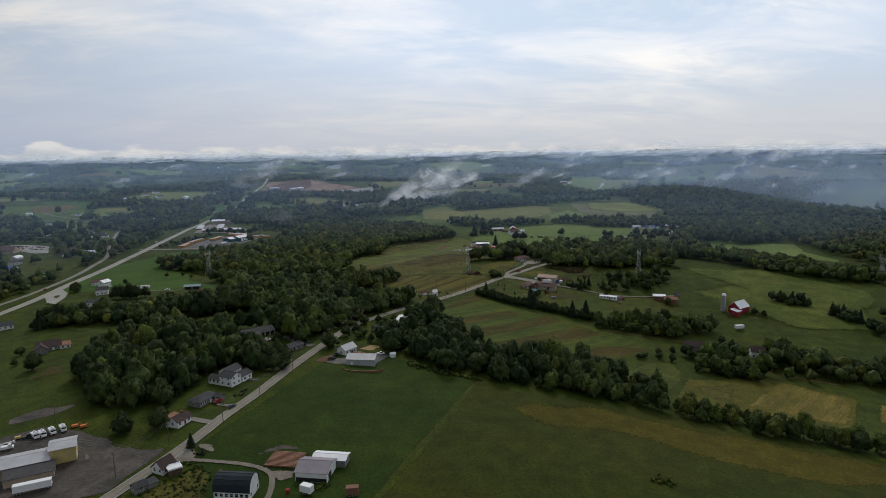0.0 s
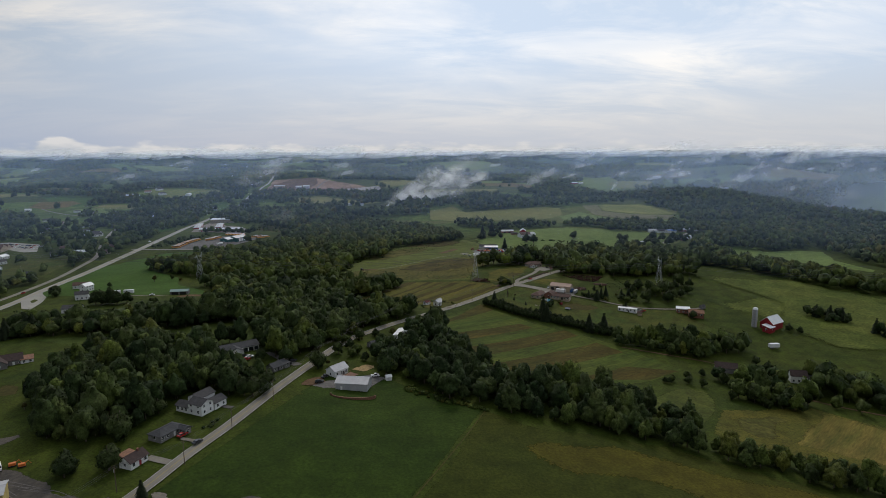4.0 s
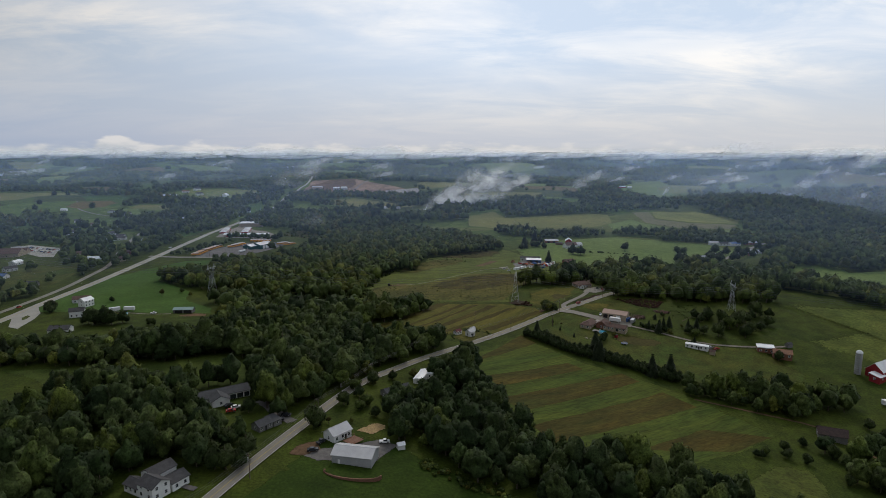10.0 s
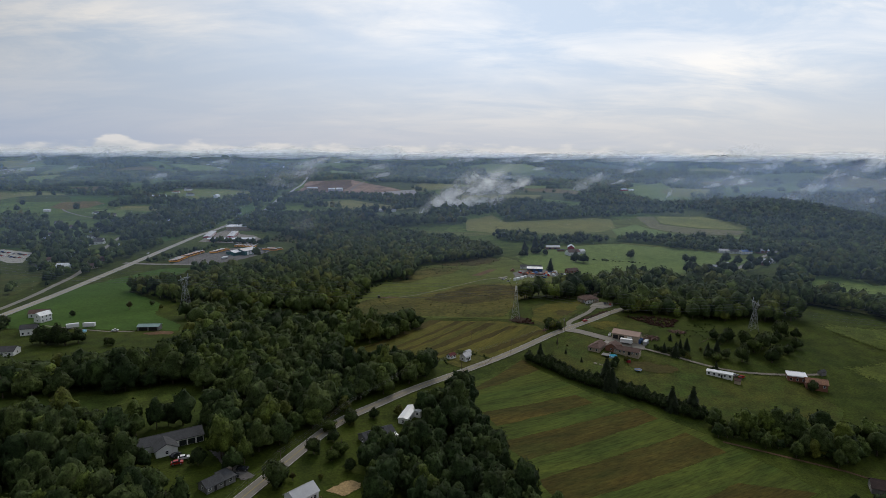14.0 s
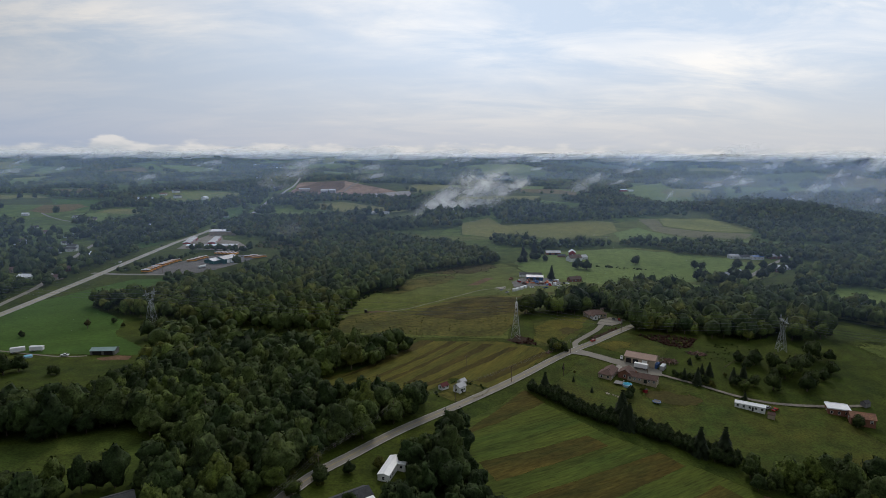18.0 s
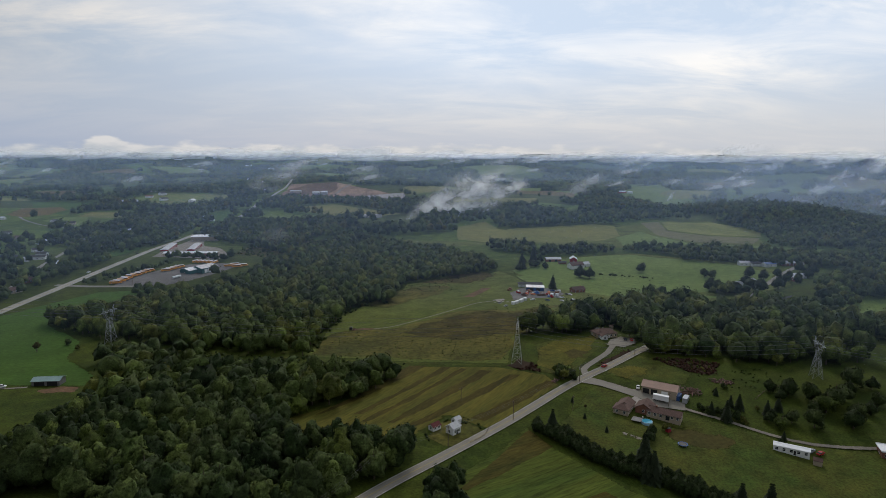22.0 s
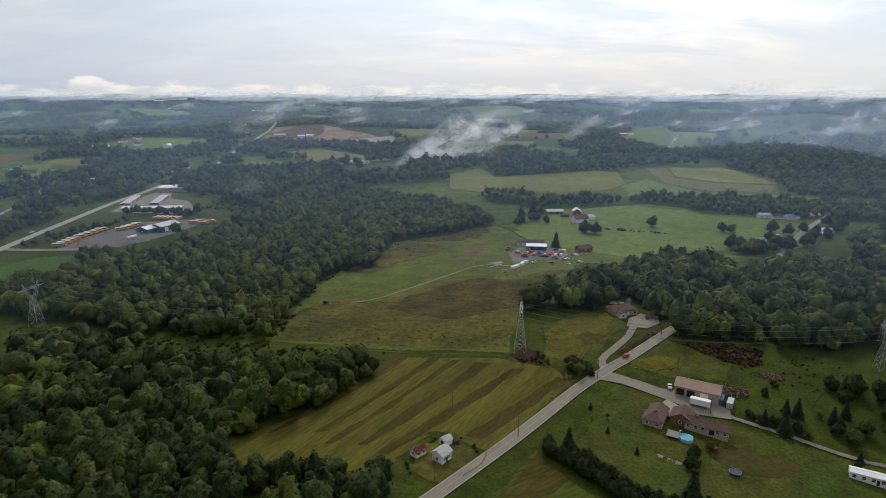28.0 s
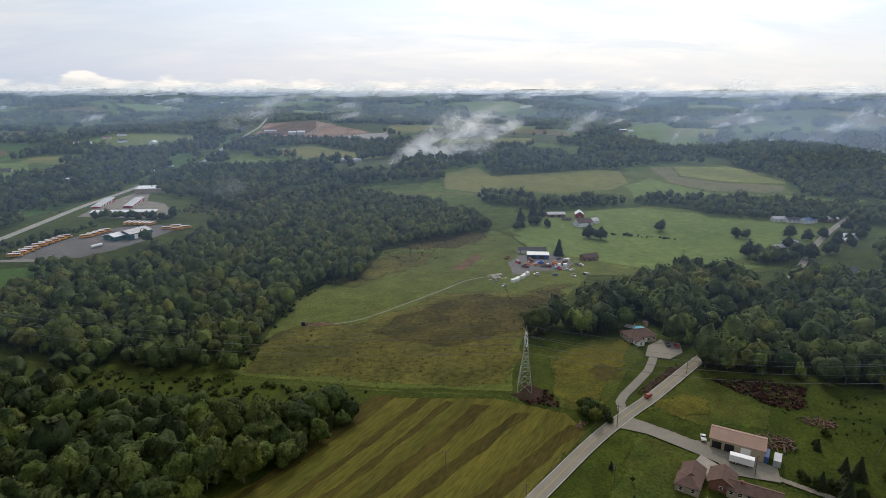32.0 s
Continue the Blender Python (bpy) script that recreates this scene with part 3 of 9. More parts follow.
def inside(poly, x, y):
    """Which of the points lie in the polygon."""
    x, y = np.asarray(x, float), np.asarray(y, float)
    hit = np.zeros(x.shape, bool)
    n = len(poly)
    for i in range(n):
        (x0, y0), (x1, y1) = poly[i], poly[(i + 1) % n]
        if y0 == y1:
            continue
        cross = (y0 > y) != (y1 > y)
        hit ^= cross & (x < (x1 - x0) * (y - y0) / (y1 - y0) + x0)
    return hit


def soft_outline(poly, step, wobble, seed):
    """The polygon's outline in short steps, slightly uneven."""
    out = []
    n = len(poly)
    for i in range(n):
        a, b = np.array(poly[i], float), np.array(poly[(i + 1) % n], float)
        k = max(1, int(np.linalg.norm(b - a) / step))
        nrm = np.array([-(b - a)[1], (b - a)[0]]) / max(1e-6, np.linalg.norm(b - a))
        for j in range(k):
            p = a + (b - a) * j / k
            w = noise.noise(Vector((p[0] / (4 * step), p[1] / (4 * step), seed))) * wobble
            out.append(p + nrm * w)
    return out


from mathutils.geometry import delaunay_2d_cdt


RAGGED = {}


def ragged(mat):
    """The same cover with a torn, uneven rim where it thins out into the next."""
    if mat.name in RAGGED:
        return RAGGED[mat.name]
    m = mat.copy()
    nt = m.node_tree
    N = nt.nodes.new
    out = [n for n in nt.nodes if n.type == "OUTPUT_MATERIAL"][0]
    body = out.inputs[0].links[0].from_socket
    at, tc, nz, ad, mr, tr, mx = (N("ShaderNode" + k) for k in ("Attribute", "TexCoord", "TexNoise", "Math", "MapRange", "BsdfTransparent", "MixShader"))
    at.attribute_name = "rim"
    nz.inputs["Scale"].default_value, nz.inputs["Detail"].default_value, nz.inputs["Roughness"].default_value = 0.45, 8, 0.75
    link(nt, tc.outputs["Object"], nz.inputs["Vector"])
    ad.operation = "ADD"
    link(nt, at.outputs["Fac"], ad.inputs[0])
    link(nt, nz.outputs[0], ad.inputs[1])
    mr.inputs["From Min"].default_value, mr.inputs["From Max"].default_value = 0.88, 0.92
    link(nt, ad.outputs[0], mr.inputs["Value"])
    link(nt, mr.outputs[0], mx.inputs[0])
    link(nt, tr.outputs[0], mx.inputs[1])
    link(nt, body, mx.inputs[2])
    link(nt, mx.outputs[0], out.inputs[0])
    RAGGED[mat.name] = m
    return m


PAVED = ("worn_grey_asphalt", "pale_worn_concrete_road", "pale_concrete", "yellow_road_paint", "white_road_paint")


def patch(name, poly, mat, lift, label, step=10.0, wobble=1.0, category="field", fade=3.4):
    """A piece of ground cover that follows the terrain, a little above it."""
    edge = soft_outline(poly, step, wobble, lift * 7)
    e = np.array(edge)
    gx, gy = np.meshgrid(np.arange(e[:, 0].min(), e[:, 0].max(), step), np.arange(e[:, 1].min(), e[:, 1].max(), step))
    gx, gy = gx.ravel(), gy.ravel()
    k = inside([tuple(p) for p in edge], gx, gy)
    pts = [Vector((float(p[0]), float(p[1]))) for p in edge] + [Vector((float(a), float(b))) for a, b in zip(gx[k], gy[k])]
    n = len(edge)
    # a ring of points just inside the outline carries the rim
    nx = np.roll(e, -1, 0)
    tan = np.roll(e, -1, 0) - np.roll(e, 1, 0)
    tan /= np.maximum(np.linalg.norm(tan, axis=1), 1e-6)[:, None]
    for s in (-1, 1):
        q = e + s * fade * np.stack([-tan[:, 1], tan[:, 0]], 1)
        ok = inside([tuple(p) for p in edge], q[:, 0], q[:, 1])
        pts += [Vector((float(a), float(b))) for a, b in q[ok]]
    vs, _, fs, _, _, _ = delaunay_2d_cdt(pts, [], [list(range(n))], 1, 1e-4)
    V = np.array([(v.x, v.y, 0) for v in vs])
    dist = np.full(len(V), 1e9)
    for a, b in zip(e, nx):
        d = b - a
        t = np.clip(((V[:, :2] - a) @ d) / max(float(d @ d), 1e-9), 0, 1)
        dist = np.minimum(dist, np.hypot(*(V[:, :2] - a - t[:, None] * d).T))
    rim = np.clip(dist / fade, 0, 1)
    V[:, 2] = ground_z(V[:, 0], V[:, 1]) + lift
    tris = [f for f in fs if len(f) == 3]
    if mat.name not in PAVED:
        mat = ragged(mat)
    me = fast_mesh(name, V, None, tris, [mat], smooth=True)
    me.attributes.new("rim", "FLOAT", "POINT").data.foreach_set("value", rim.astype(np.float32))
    return tagged(new(name, me), label, category, kind="structure")


def spline(points, step):
    """Points along a smooth line through the given ones."""
    p = [np.array(q, float) for q in points]
    p = [2 * p[0] - p[1]] + p + [2 * p[-1] - p[-2]]
    out = []
    for i in range(1, len(p) - 2):
        k = max(2, int(np.linalg.norm(p[i + 1] - p[i]) / step))
        for j in range(k):
            t = j / k
            out.append(0.5 * (2 * p[i] + (p[i + 1] - p[i - 1]) * t + (2 * p[i - 1] - 5 * p[i] + 4 * p[i + 1] - p[i + 2]) * t * t
                              + (3 * p[i] - p[i - 1] - 3 * p[i + 1] + p[i + 2]) * t ** 3))
    out.append(p[-2])
    return np.array(out)


ROAD_LINES = []


def strip(name, points, width, mat, lift, label="", category="road", step=6.0, shift=0.0, parent=None, keep=True):
    """A band along a smooth line that follows the terrain."""
    c = spline(points, step)
    d = np.gradient(c, axis=0)
    d /= np.linalg.norm(d, axis=1)[:, None]
    nrm = np.stack([d[:, 1], -d[:, 0]], 1)
    if keep and parent is None:
        ROAD_LINES.append((c, width))
    paved = mat.name in PAVED
    cols = max(2 if paved else 3, int(width / 3) + 1)
    V = []
    for k in range(cols):
        q = c + nrm * (shift + width * (k / (cols - 1) - 0.5))
        V.append(np.stack([q[:, 0], q[:, 1], ground_z(q[:, 0], q[:, 1]) + lift], 1))
    n = len(c)
    V = np.concatenate(V)
    i = (np.arange(cols - 1)[:, None] * n + np.arange(n - 1)).ravel()
    Q = np.stack([i, i + n, i + n + 1, i + 1], 1)
    me = fast_mesh(name, V, Q, mats=[mat if paved else ragged(mat)], smooth=True)
    if not paved:
        rim = np.repeat([min(1.0, 1.3 - 1.3 * abs(2 * k / (cols - 1) - 1)) for k in range(cols)], n)
        me.attributes.new("rim", "FLOAT", "POINT").data.foreach_set("value", rim.astype(np.float32))
    ob = new(name, me)
    if parent:
        ob.parent = parent
        return ob
    return tagged(ob, label, category, kind="structure")


# ---- roads and drives ----
MAIN = [(-140, 130), (-118, 180), (-97, 222), (-84, 250), (-75, 275), (-65, 299), (-53, 334), (-40, 370), (-22, 418), (-5, 444), (14, 470), (41, 500),
        (74, 535), (104, 567), (124, 585), (140, 598), (165, 621), (200, 655), (232, 690), (267, 730), (304, 771), (350, 822), (402, 883), (467, 949), (560, 1030), (700, 1120)]
road = strip("road", MAIN, 5.7, M["asphalt"], 0.35, "worn grey two-lane country road with yellow centre line")
strip("centre_line", MAIN, 0.26, M["yellow_line"], 0.40, shift=0.0, parent=road)
for s in (-2.6, 2.6):
    strip("edge_line", MAIN, 0.16, M["white_line"], 0.40, shift=s, parent=road)
HIGHWAY = [(-322, 420), (-309, 500), (-304, 560), (-305, 620), (-304, 690), (-304, 764), (-303, 860), (-307, 970), (-320, 1080), (-344, 1300), (-357, 1474), (-372, 1680), (-390, 1880), (-417, 2159), (-414, 2285), (-430, 2500)]
highway = strip("road", HIGHWAY, 8.5, M["pale_asphalt"], 0.35, "wide pale grey highway running into the distance", step=10)
strip("centre_line", HIGHWAY, 0.5, M["yellow_line"], 0.42, parent=highway, step=10)
strip("road", [(-345, 430), (-338, 500), (-324, 562), (-320, 625), (-321, 673), (-326, 718), (-336, 783), (-371, 878), (-434, 1057), (-461, 1155), (-560, 1300)], 5.5, M["asphalt"], 0.3, "grey side road beside the highway", step=10)
patch("junction", [(-306.9, 578.8), (-309.6, 612.7), (-287.4, 581.4), (-281.7, 565.3), (-276.5, 538.1), (-286.1, 543.1)], M["pale_asphalt"], 0.31, "pale paved mouth of a side street", 3, 0.3, "road")
patch("island", [(-294.8, 568.2), (-294.9, 578.9), (-287.7, 572.4), (-285.9, 562.8), (-288.6, 559.4)], M["lawn"], 0.36, "small grass island in a junction", 2, 0.3, "lawn")
strip("driveway", [(123, 581), (124, 594), (133, 605), (146, 620), (154, 634), (160, 643)], 3.8, M["asphalt"], 0.38, "pale asphalt driveway curving up to a house", "driveway")
patch("parking_pad", [(150, 634), (160, 630), (170, 638), (174, 650), (166, 655), (156, 646)], M["asphalt"], 0.39, "pale asphalt parking pad beside a house", 4, 0.4, "driveway")
strip("driveway", [(121, 584), (129, 578), (140, 569), (161, 548), (180, 534), (195, 522), (211, 514), (239, 511), (262, 512)], 4.0, M["gravel"], 0.36, "pale gravel farm lane", "driveway")

# ---- fields, yards and lots ----
patch("field", [(-58, 296), (-30, 358), (0, 357), (14, 341), (48, 314), (21, 255), (1, 217), (-6, 203), (-16, 180), (-60, 170), (-70, 215), (-82, 245)], M["green_field"], 0.06, "plain dark green hay field beside the road", 10)
patch("field", [(48, 314), (70, 295), (96, 291), (127, 280), (149, 264), (184, 243), (214, 230), (260, 200), (250, 60), (0, 60), (-16, 180), (-6, 203), (1, 217), (21, 255)], M["olive_field"], 0.06, "olive green hay field turning yellow", 10)
patch("field", [(38, 478), (79, 528), (89, 508), (112, 478), (140, 456), (160, 438), (172, 422), (188, 394), (159, 372), (110, 345), (61, 356), (56, 388), (46, 424)], M["slope_rows"], 0.06, "strip-mown hay field on a slope")
patch("unmown_strip", [(41, 470), (79, 525), (88, 508), (46, 470)], M["slope_unmown"], 0.10, "brownish unmown strip of hay", 3, 0.7, fade=1.6)
patch("unmown_strip", [(46, 444), (101, 476), (109, 466), (52, 428)], M["slope_unmown"], 0.10, "brownish unmown strip of hay", 3, 0.7, fade=1.6)
patch("unmown_strip", [(50, 413), (131, 464), (139, 452), (61, 397)], M["slope_unmown"], 0.10, "brownish unmown strip of hay", 3, 0.7, fade=1.6)
patch("unmown_strip", [(62, 382), (147, 440), (160, 422), (69, 363)], M["slope_unmown"], 0.10, "brownish unmown strip of hay", 3, 0.7, fade=1.6)
patch("unmown_strip", [(104, 364), (151, 396), (185, 393), (156, 373)], M["slope_unmown"], 0.10, "brownish unmown strip of hay", 3, 0.7, fade=1.6)
patch("field", [(20, 609), (73, 602), (101, 588), (106, 573), (60, 522), (50, 529), (42, 536), (36, 530), (24, 512), (-15, 508), (-48, 525), (-37, 532), (-6, 559), (12, 589)], M["hay_rows"], 0.06, "hay field mown in long strips")
for pl in (
        [(21, 610), (34, 609), (-15, 542), (-25, 534)],
        [(41, 605), (47, 604), (0, 538), (-7, 536)],
        [(52, 602), (57, 600), (3, 528), (-2, 528)],
        [(63, 598), (72, 596), (16, 527), (10, 527)],
        [(79, 590), (87, 589), (24, 521), (17, 522)],
        [(99, 581), (105, 577), (59, 531), (51, 534)]):
    patch("unmown_strip", pl, M["hay_unmown"], 0.10, "brownish unmown strip of hay", 2.5, 1.2, fade=1.4)
patch("pasture", [(-49, 640), (-45, 700), (-38, 770), (-25, 800), (0, 806), (12, 900), (76, 955), (126, 990), (140, 960), (150, 880), (180, 860), (172, 800), (144, 742), (110, 675), (95, 655), (82, 603), (27, 614)], M["pasture_green"], 0.06, "rough brown and green pasture with scattered scrub", 12, 2)
for k, (pl, mt, lb) in enumerate((
        ([(-48, 642), (-44, 700), (-26, 708), (4, 706), (32, 728), (60, 758), (104, 750), (162, 778), (144, 742), (110, 675), (95, 655), (82, 605), (27, 616)], "brush", "rough olive pasture dotted with scrub"),
        ([(8, 690), (44, 728), (72, 752), (104, 740), (158, 772), (132, 722), (101, 675), (78, 655), (46, 655)], "scrub_brown", "dark brown dead weeds across a pasture"),
        ([(-24, 796), (-21, 825), (20, 892), (65, 891), (50, 839), (19, 807), (0, 783)], "brush", "olive brown rough grass in a pasture"),
        ([(14, 902), (75, 969), (108, 989), (122, 956), (85, 911), (50, 900)], "scrub_brown", "brown rough grass at the top of a pasture"),
        ([(156, 957), (179, 945), (204, 932), (196, 912), (158, 918)], "brush", "brown rough grass above a farmyard"),
        ([(202, 902), (236, 913), (218, 860), (200, 871)], "brush", "brown rough grass behind a brick house"),
        ([(-8, 737), (9, 747), (28, 744), (33, 731), (11, 719), (-3, 720)], "brush", "olive brown stretch beside a track"))):
    patch("rough_grass", pl, M[mt], 0.085 + 0.004 * k, lb, 4, 7, fade=9)
patch("lawn", [(-38, 738), (-35, 748), (3, 760), (48, 775), (85, 816), (83, 794), (55, 762), (34, 736), (-1, 719), (-16, 716), (-32, 729)], M["rough_meadow"], 0.12, "mown green swath across the pasture", 4, 2, fade=3)
strip("track", [(-24, 708), (4, 709), (32, 733), (60, 764), (79, 788), (100, 800)], 2.4, M["gravel"], 0.16, "pale worn dirt track across the pasture", "track")
patch("bare_earth", [(-26, 705), (-10, 703), (-2, 709), (-14, 713), (-24, 712)], M["dirt"], 0.17, "bare brown earth at the end of a track", 4, 1.5, "earth")
patch("ploughed_plot", [(66, 822), (92, 880), (105, 880), (80, 822)], M["dirt"], 0.15, "ploughed reddish brown garden plot", 6, 1)
patch("gravel_yard", [(112, 800), (118, 850), (134, 880), (165, 885), (175, 850), (160, 822), (135, 810)], M["dark_asphalt"], 0.14, "gravel and trodden earth yard", 4, 4, "yard")
patch("lawn", [(97, 592), (112, 586), (125, 600), (140, 622), (152, 634), (150, 662), (125, 655), (103, 640)], M["lawn"], 0.10, "mown lawn below a house", 6, 1, "lawn")
patch("lawn", [(97, 600), (108, 592), (122, 604), (140, 628), (148, 655), (125, 650), (106, 636)], M["mown"], 0.12, "yellowing lawn below a house", 2.5, 5, "lawn")
patch("bare_patch", [(118, 612), (131, 612), (137, 622), (126, 628), (117, 622)], M["tan_grass"], 0.13, "worn tan patch in a lawn", 1.5, 5, "earth")
patch("scrub_patch", [(170, 611), (197, 609), (209, 602), (200, 587), (190, 585), (178, 597)], M["red_scrub"], 0.12, "dark reddish brown scrub under power lines", 1.5, 4, "scrub")
patch("scrub_patch", [(161, 626), (166, 622), (138, 600), (131, 598), (140, 608)], M["red_scrub"], 0.30, "dark reddish brown bank beside the road", 1.5, 2, "scrub")
patch("scrub_patch", [(78, 603), (90, 616), (97, 606), (99, 590), (87, 595)], M["red_scrub"], 0.12, "dark reddish brown scrub round a pylon foot", 1.5, 3, "scrub")
patch("lawn", [(92, 528), (124, 575), (160, 546), (195, 520), (240, 508), (250, 470), (230, 445), (170, 450), (120, 492)], M["lawn"], 0.07, "wide mown green lawn beside a farm lane", 10, 1, "lawn")
patch("lawn", [(132, 590), (165, 617), (190, 592), (176, 572), (150, 575)], M["lawn"], 0.07, "mown lawn beside the road", 8, 1, "lawn")
patch("apron", [(115, 577), (121, 584), (127, 581), (141, 568), (150, 566), (166, 551), (163, 544), (150, 548), (146, 555), (138, 562), (127, 572), (120, 575)], M["asphalt"], 0.37, "pale asphalt apron in front of a garage barn", 5, 0.5, "driveway")
patch("concrete_pad", [(134, 552), (142, 559), (146, 553), (138, 546)], M["concrete"], 0.42, "pale concrete parking pad", 4, 0.0, "driveway")
patch("field", [(152, 300), (177, 336), (236, 345), (270, 308), (229, 260), (190, 267)], M["mown"], 0.08, "yellowish mown hay field behind a hedge", 8, 1, fade=6)
patch("field", [(186, 292), (212, 316), (238, 341), (250, 330), (268, 306), (232, 268)], M["stubble_rows"], 0.12, "dry yellow stubble in rows", 5, 3, fade=9)
patch("worn_patch", [(164, 306), (180, 328), (206, 334), (214, 322), (190, 300), (176, 292)], M["brush"], 0.12, "brownish middle of a hay field", 4, 6, fade=12)
patch("field", [(250, 276), (274, 302), (300, 290), (262, 262)], M["stubble_rows"], 0.13, "tan dry stubble field", 8, 1, fade=6)
patch("field", [(104, 317), (113, 329), (138, 341), (168, 366), (187, 363), (184, 347), (163, 313), (150, 307), (134, 312), (118, 314)], M["small_meadow"], 0.09, "small yellow-green meadow between hedges", 5, 3, fade=6)
patch("lot", [(-178, 262), (-168, 271), (-154, 281), (-143, 274), (-133, 271), (-118, 260), (-110, 253), (-102, 249), (-91, 250), (-90, 245), (-94, 234), (-99, 227), (-102, 220), (-107, 215), (-118, 208), (-175, 212)], M["works_mud"], 0.14, "wet brown gravel and mud works yard", 3, 3.5, "yard")
patch("bare_earth", [(-172, 273), (-176, 288), (-174, 299), (-164, 302), (-152, 304), (-149, 300), (-156, 291), (-164, 286), (-172, 281)], M["works_mud"], 0.12, "muddy brown track beside a works yard", 3, 4, "earth")
patch("puddle", [(-120.5, 249), (-118, 251), (-114, 248), (-114.5, 245.5), (-117.5, 245)], M["puddle"], 0.2, "shallow grey puddle in a works yard", 1, 1.2, "puddle")
patch("puddle", [(-126.4, 250), (-122.6, 250), (-118.6, 244.6), (-119, 241.6), (-123, 244)], M["puddle"], 0.2, "shallow grey puddle in a works yard", 1, 1.6, "puddle")
for k, (a, b) in enumerate((((-100, 243), (-128, 258)), ((-98, 238), (-124, 232)), ((-102, 240), (-113, 220)), ((-120, 256), (-158, 266)), ((-126, 252), (-150, 262)))):
    for s in (-0.9, 0.9):
        strip("tyre_track", [(a[0], a[1] + s), ((a[0] + b[0]) / 2 + 2, (a[1] + b[1]) / 2 + 2 + s), (b[0], b[1] + s)], 0.5, M["dark_asphalt"], 0.19 + 0.004 * k, "tyre marks pressed into yard mud", "track", 3, keep=False)
patch("verge", [(-106, 221), (-102.6, 228), (-100.6, 227), (-102.3, 221), (-105.8, 216.4), (-109, 215.5)], M["lawn"], 0.22, "green strip of verge grass", 2, 0.6, "lawn")
patch("mown_path", [(-199, 368), (-186, 363), (-180, 350), (-191, 347), (-197, 344), (-195, 334), (-181, 307), (-184.5, 307), (-197, 331), (-200, 347), (-195, 353)], M["tan_grass"], 0.12, "dry tan path cut through grass", 3, 1.5, "path")
patch("garden", [(-92, 226), (-83, 222), (-76, 232), (-68, 226), (-66, 209), (-70, 196), (-90, 205)], M["brush"], 0.13, "overgrown dark garden behind a small house", 3, 2, "garden")
patch("bare_earth", [(-69, 226), (-66, 230), (-62, 228), (-64, 225)], M["stubble"], 0.2, "heap of tan cuttings", 1.2, 1, "earth")
patch("field", [(66, 290), (100, 284), (150, 258), (211, 226), (230, 205), (190, 198), (150, 205), (110, 240), (70, 250), (52, 276)], M["ripe_band"], 0.09, "yellowing band of hay along a hedge", 6, 6, fade=16)
strip("field_edge", [(49, 314), (35, 284), (21.5, 257.5), (18, 251), (11, 238), (5.7, 228.3), (1.4, 219.6), (-2, 214)], 0.8, M["tan_grass"], 0.12, "tan uncut line between two fields", "field", 3, keep=False)
patch("yard", [(-49, 226), (-42, 225), (-36.4, 223.5), (-36.4, 216.8), (-42, 215.5), (-46, 219)], M["gravel"], 0.3, "grey gravel turning place before a barn", 2, 0.8, "yard")
strip("driveway", [(-88, 239), (-79, 236.5), (-69, 233.9), (-57, 230), (-48.5, 225), (-45, 219), (-44.2, 211), (-45, 204), (-50, 192)], 3.6, M["gravel"], 0.34, "grey gravel farm drive", "driveway")
patch("gravel_patch", [(-81, 250), (-73, 249.6), (-70.4, 241), (-74, 240.7), (-78.6, 244.6)], M["gravel"], 0.3, "pale gravel patch beside a drive", 1.5, 1.2, "earth")
patch("junction", [(-90, 243), (-83, 252), (-81, 247), (-78, 240), (-79, 235), (-87, 236)], M["asphalt"], 0.3, "worn asphalt mouth of a drive", 2, 0.8, "driveway")
patch("log_yard", [(-50, 229), (-48, 239), (-33, 236), (-35, 225), (-43, 226)], M["dirt"], 0.14, "brown earth under stacked rails", 2, 1.2, "earth")
patch("bare_earth", [(-61, 235), (-58.6, 237), (-51.4, 241), (-45, 245), (-37, 241.5), (-37.5, 238.2), (-45, 239), (-49.3, 237.3), (-55, 235), (-58, 233.5)], M["works_mud"], 0.12, "bare brown earth at a field edge", 2, 1.8, "earth")
patch("yard", [(-44, 344), (-30, 336), (-6, 336), (4, 352), (-6, 358), (-22, 350)], M["dark_asphalt"], 0.16, "gravel drive and yard before a metal barn", 5, 1.0, "driveway")
patch("bare_earth", [(-20, 362), (-10, 360), (-4, 366), (-2, 373), (-12, 372)], M["sawdust"], 0.14, "tan bare soil behind a house", 1.5, 2, "earth")
patch("driveway", [(-48, 366), (-56, 374), (-70, 392), (-66, 396), (-50, 380), (-42, 372)], M["dark_asphalt"], 0.2, "dark driveway among trees", 5, 0.6, "driveway")
strip("driveway", [(-72, 284), (-82, 288)], 3.5, M["gravel"], 0.3, "short gravel drive", "driveway")
strip("driveway", [(-78, 268), (-90, 274)], 3.5, M["asphalt"], 0.3, "short asphalt drive", "driveway")
strip("driveway", [(-68, 316), (-76, 320), (-80, 328)], 4, M["dark_asphalt"], 0.3, "short dark drive", "driveway")
patch("field", [(-195, 449), (-137, 453), (-110, 464), (-88, 452), (-82, 424), (-108, 412), (-155, 424), (-176, 412), (-209, 438), (-236, 452)], M["mown_green"], 0.08, "bright green clearing between woods", 8, 1.5)
patch("field", [(-310, 700), (-265, 803), (-230, 818), (-200, 826), (-228, 768), (-250, 710), (-206, 670), (-192, 632), (-160, 600), (-150, 580), (-310, 585)], M["green_pasture"], 0.07, "smooth green pasture beside the highway", 12, 1.0)
patch("field", [(-300, 585), (-150, 580), (-142, 545), (-150, 500), (-250, 484), (-305, 520)], M["grass"], 0.07, "green yards and rough grass round houses", 12, 1.0)
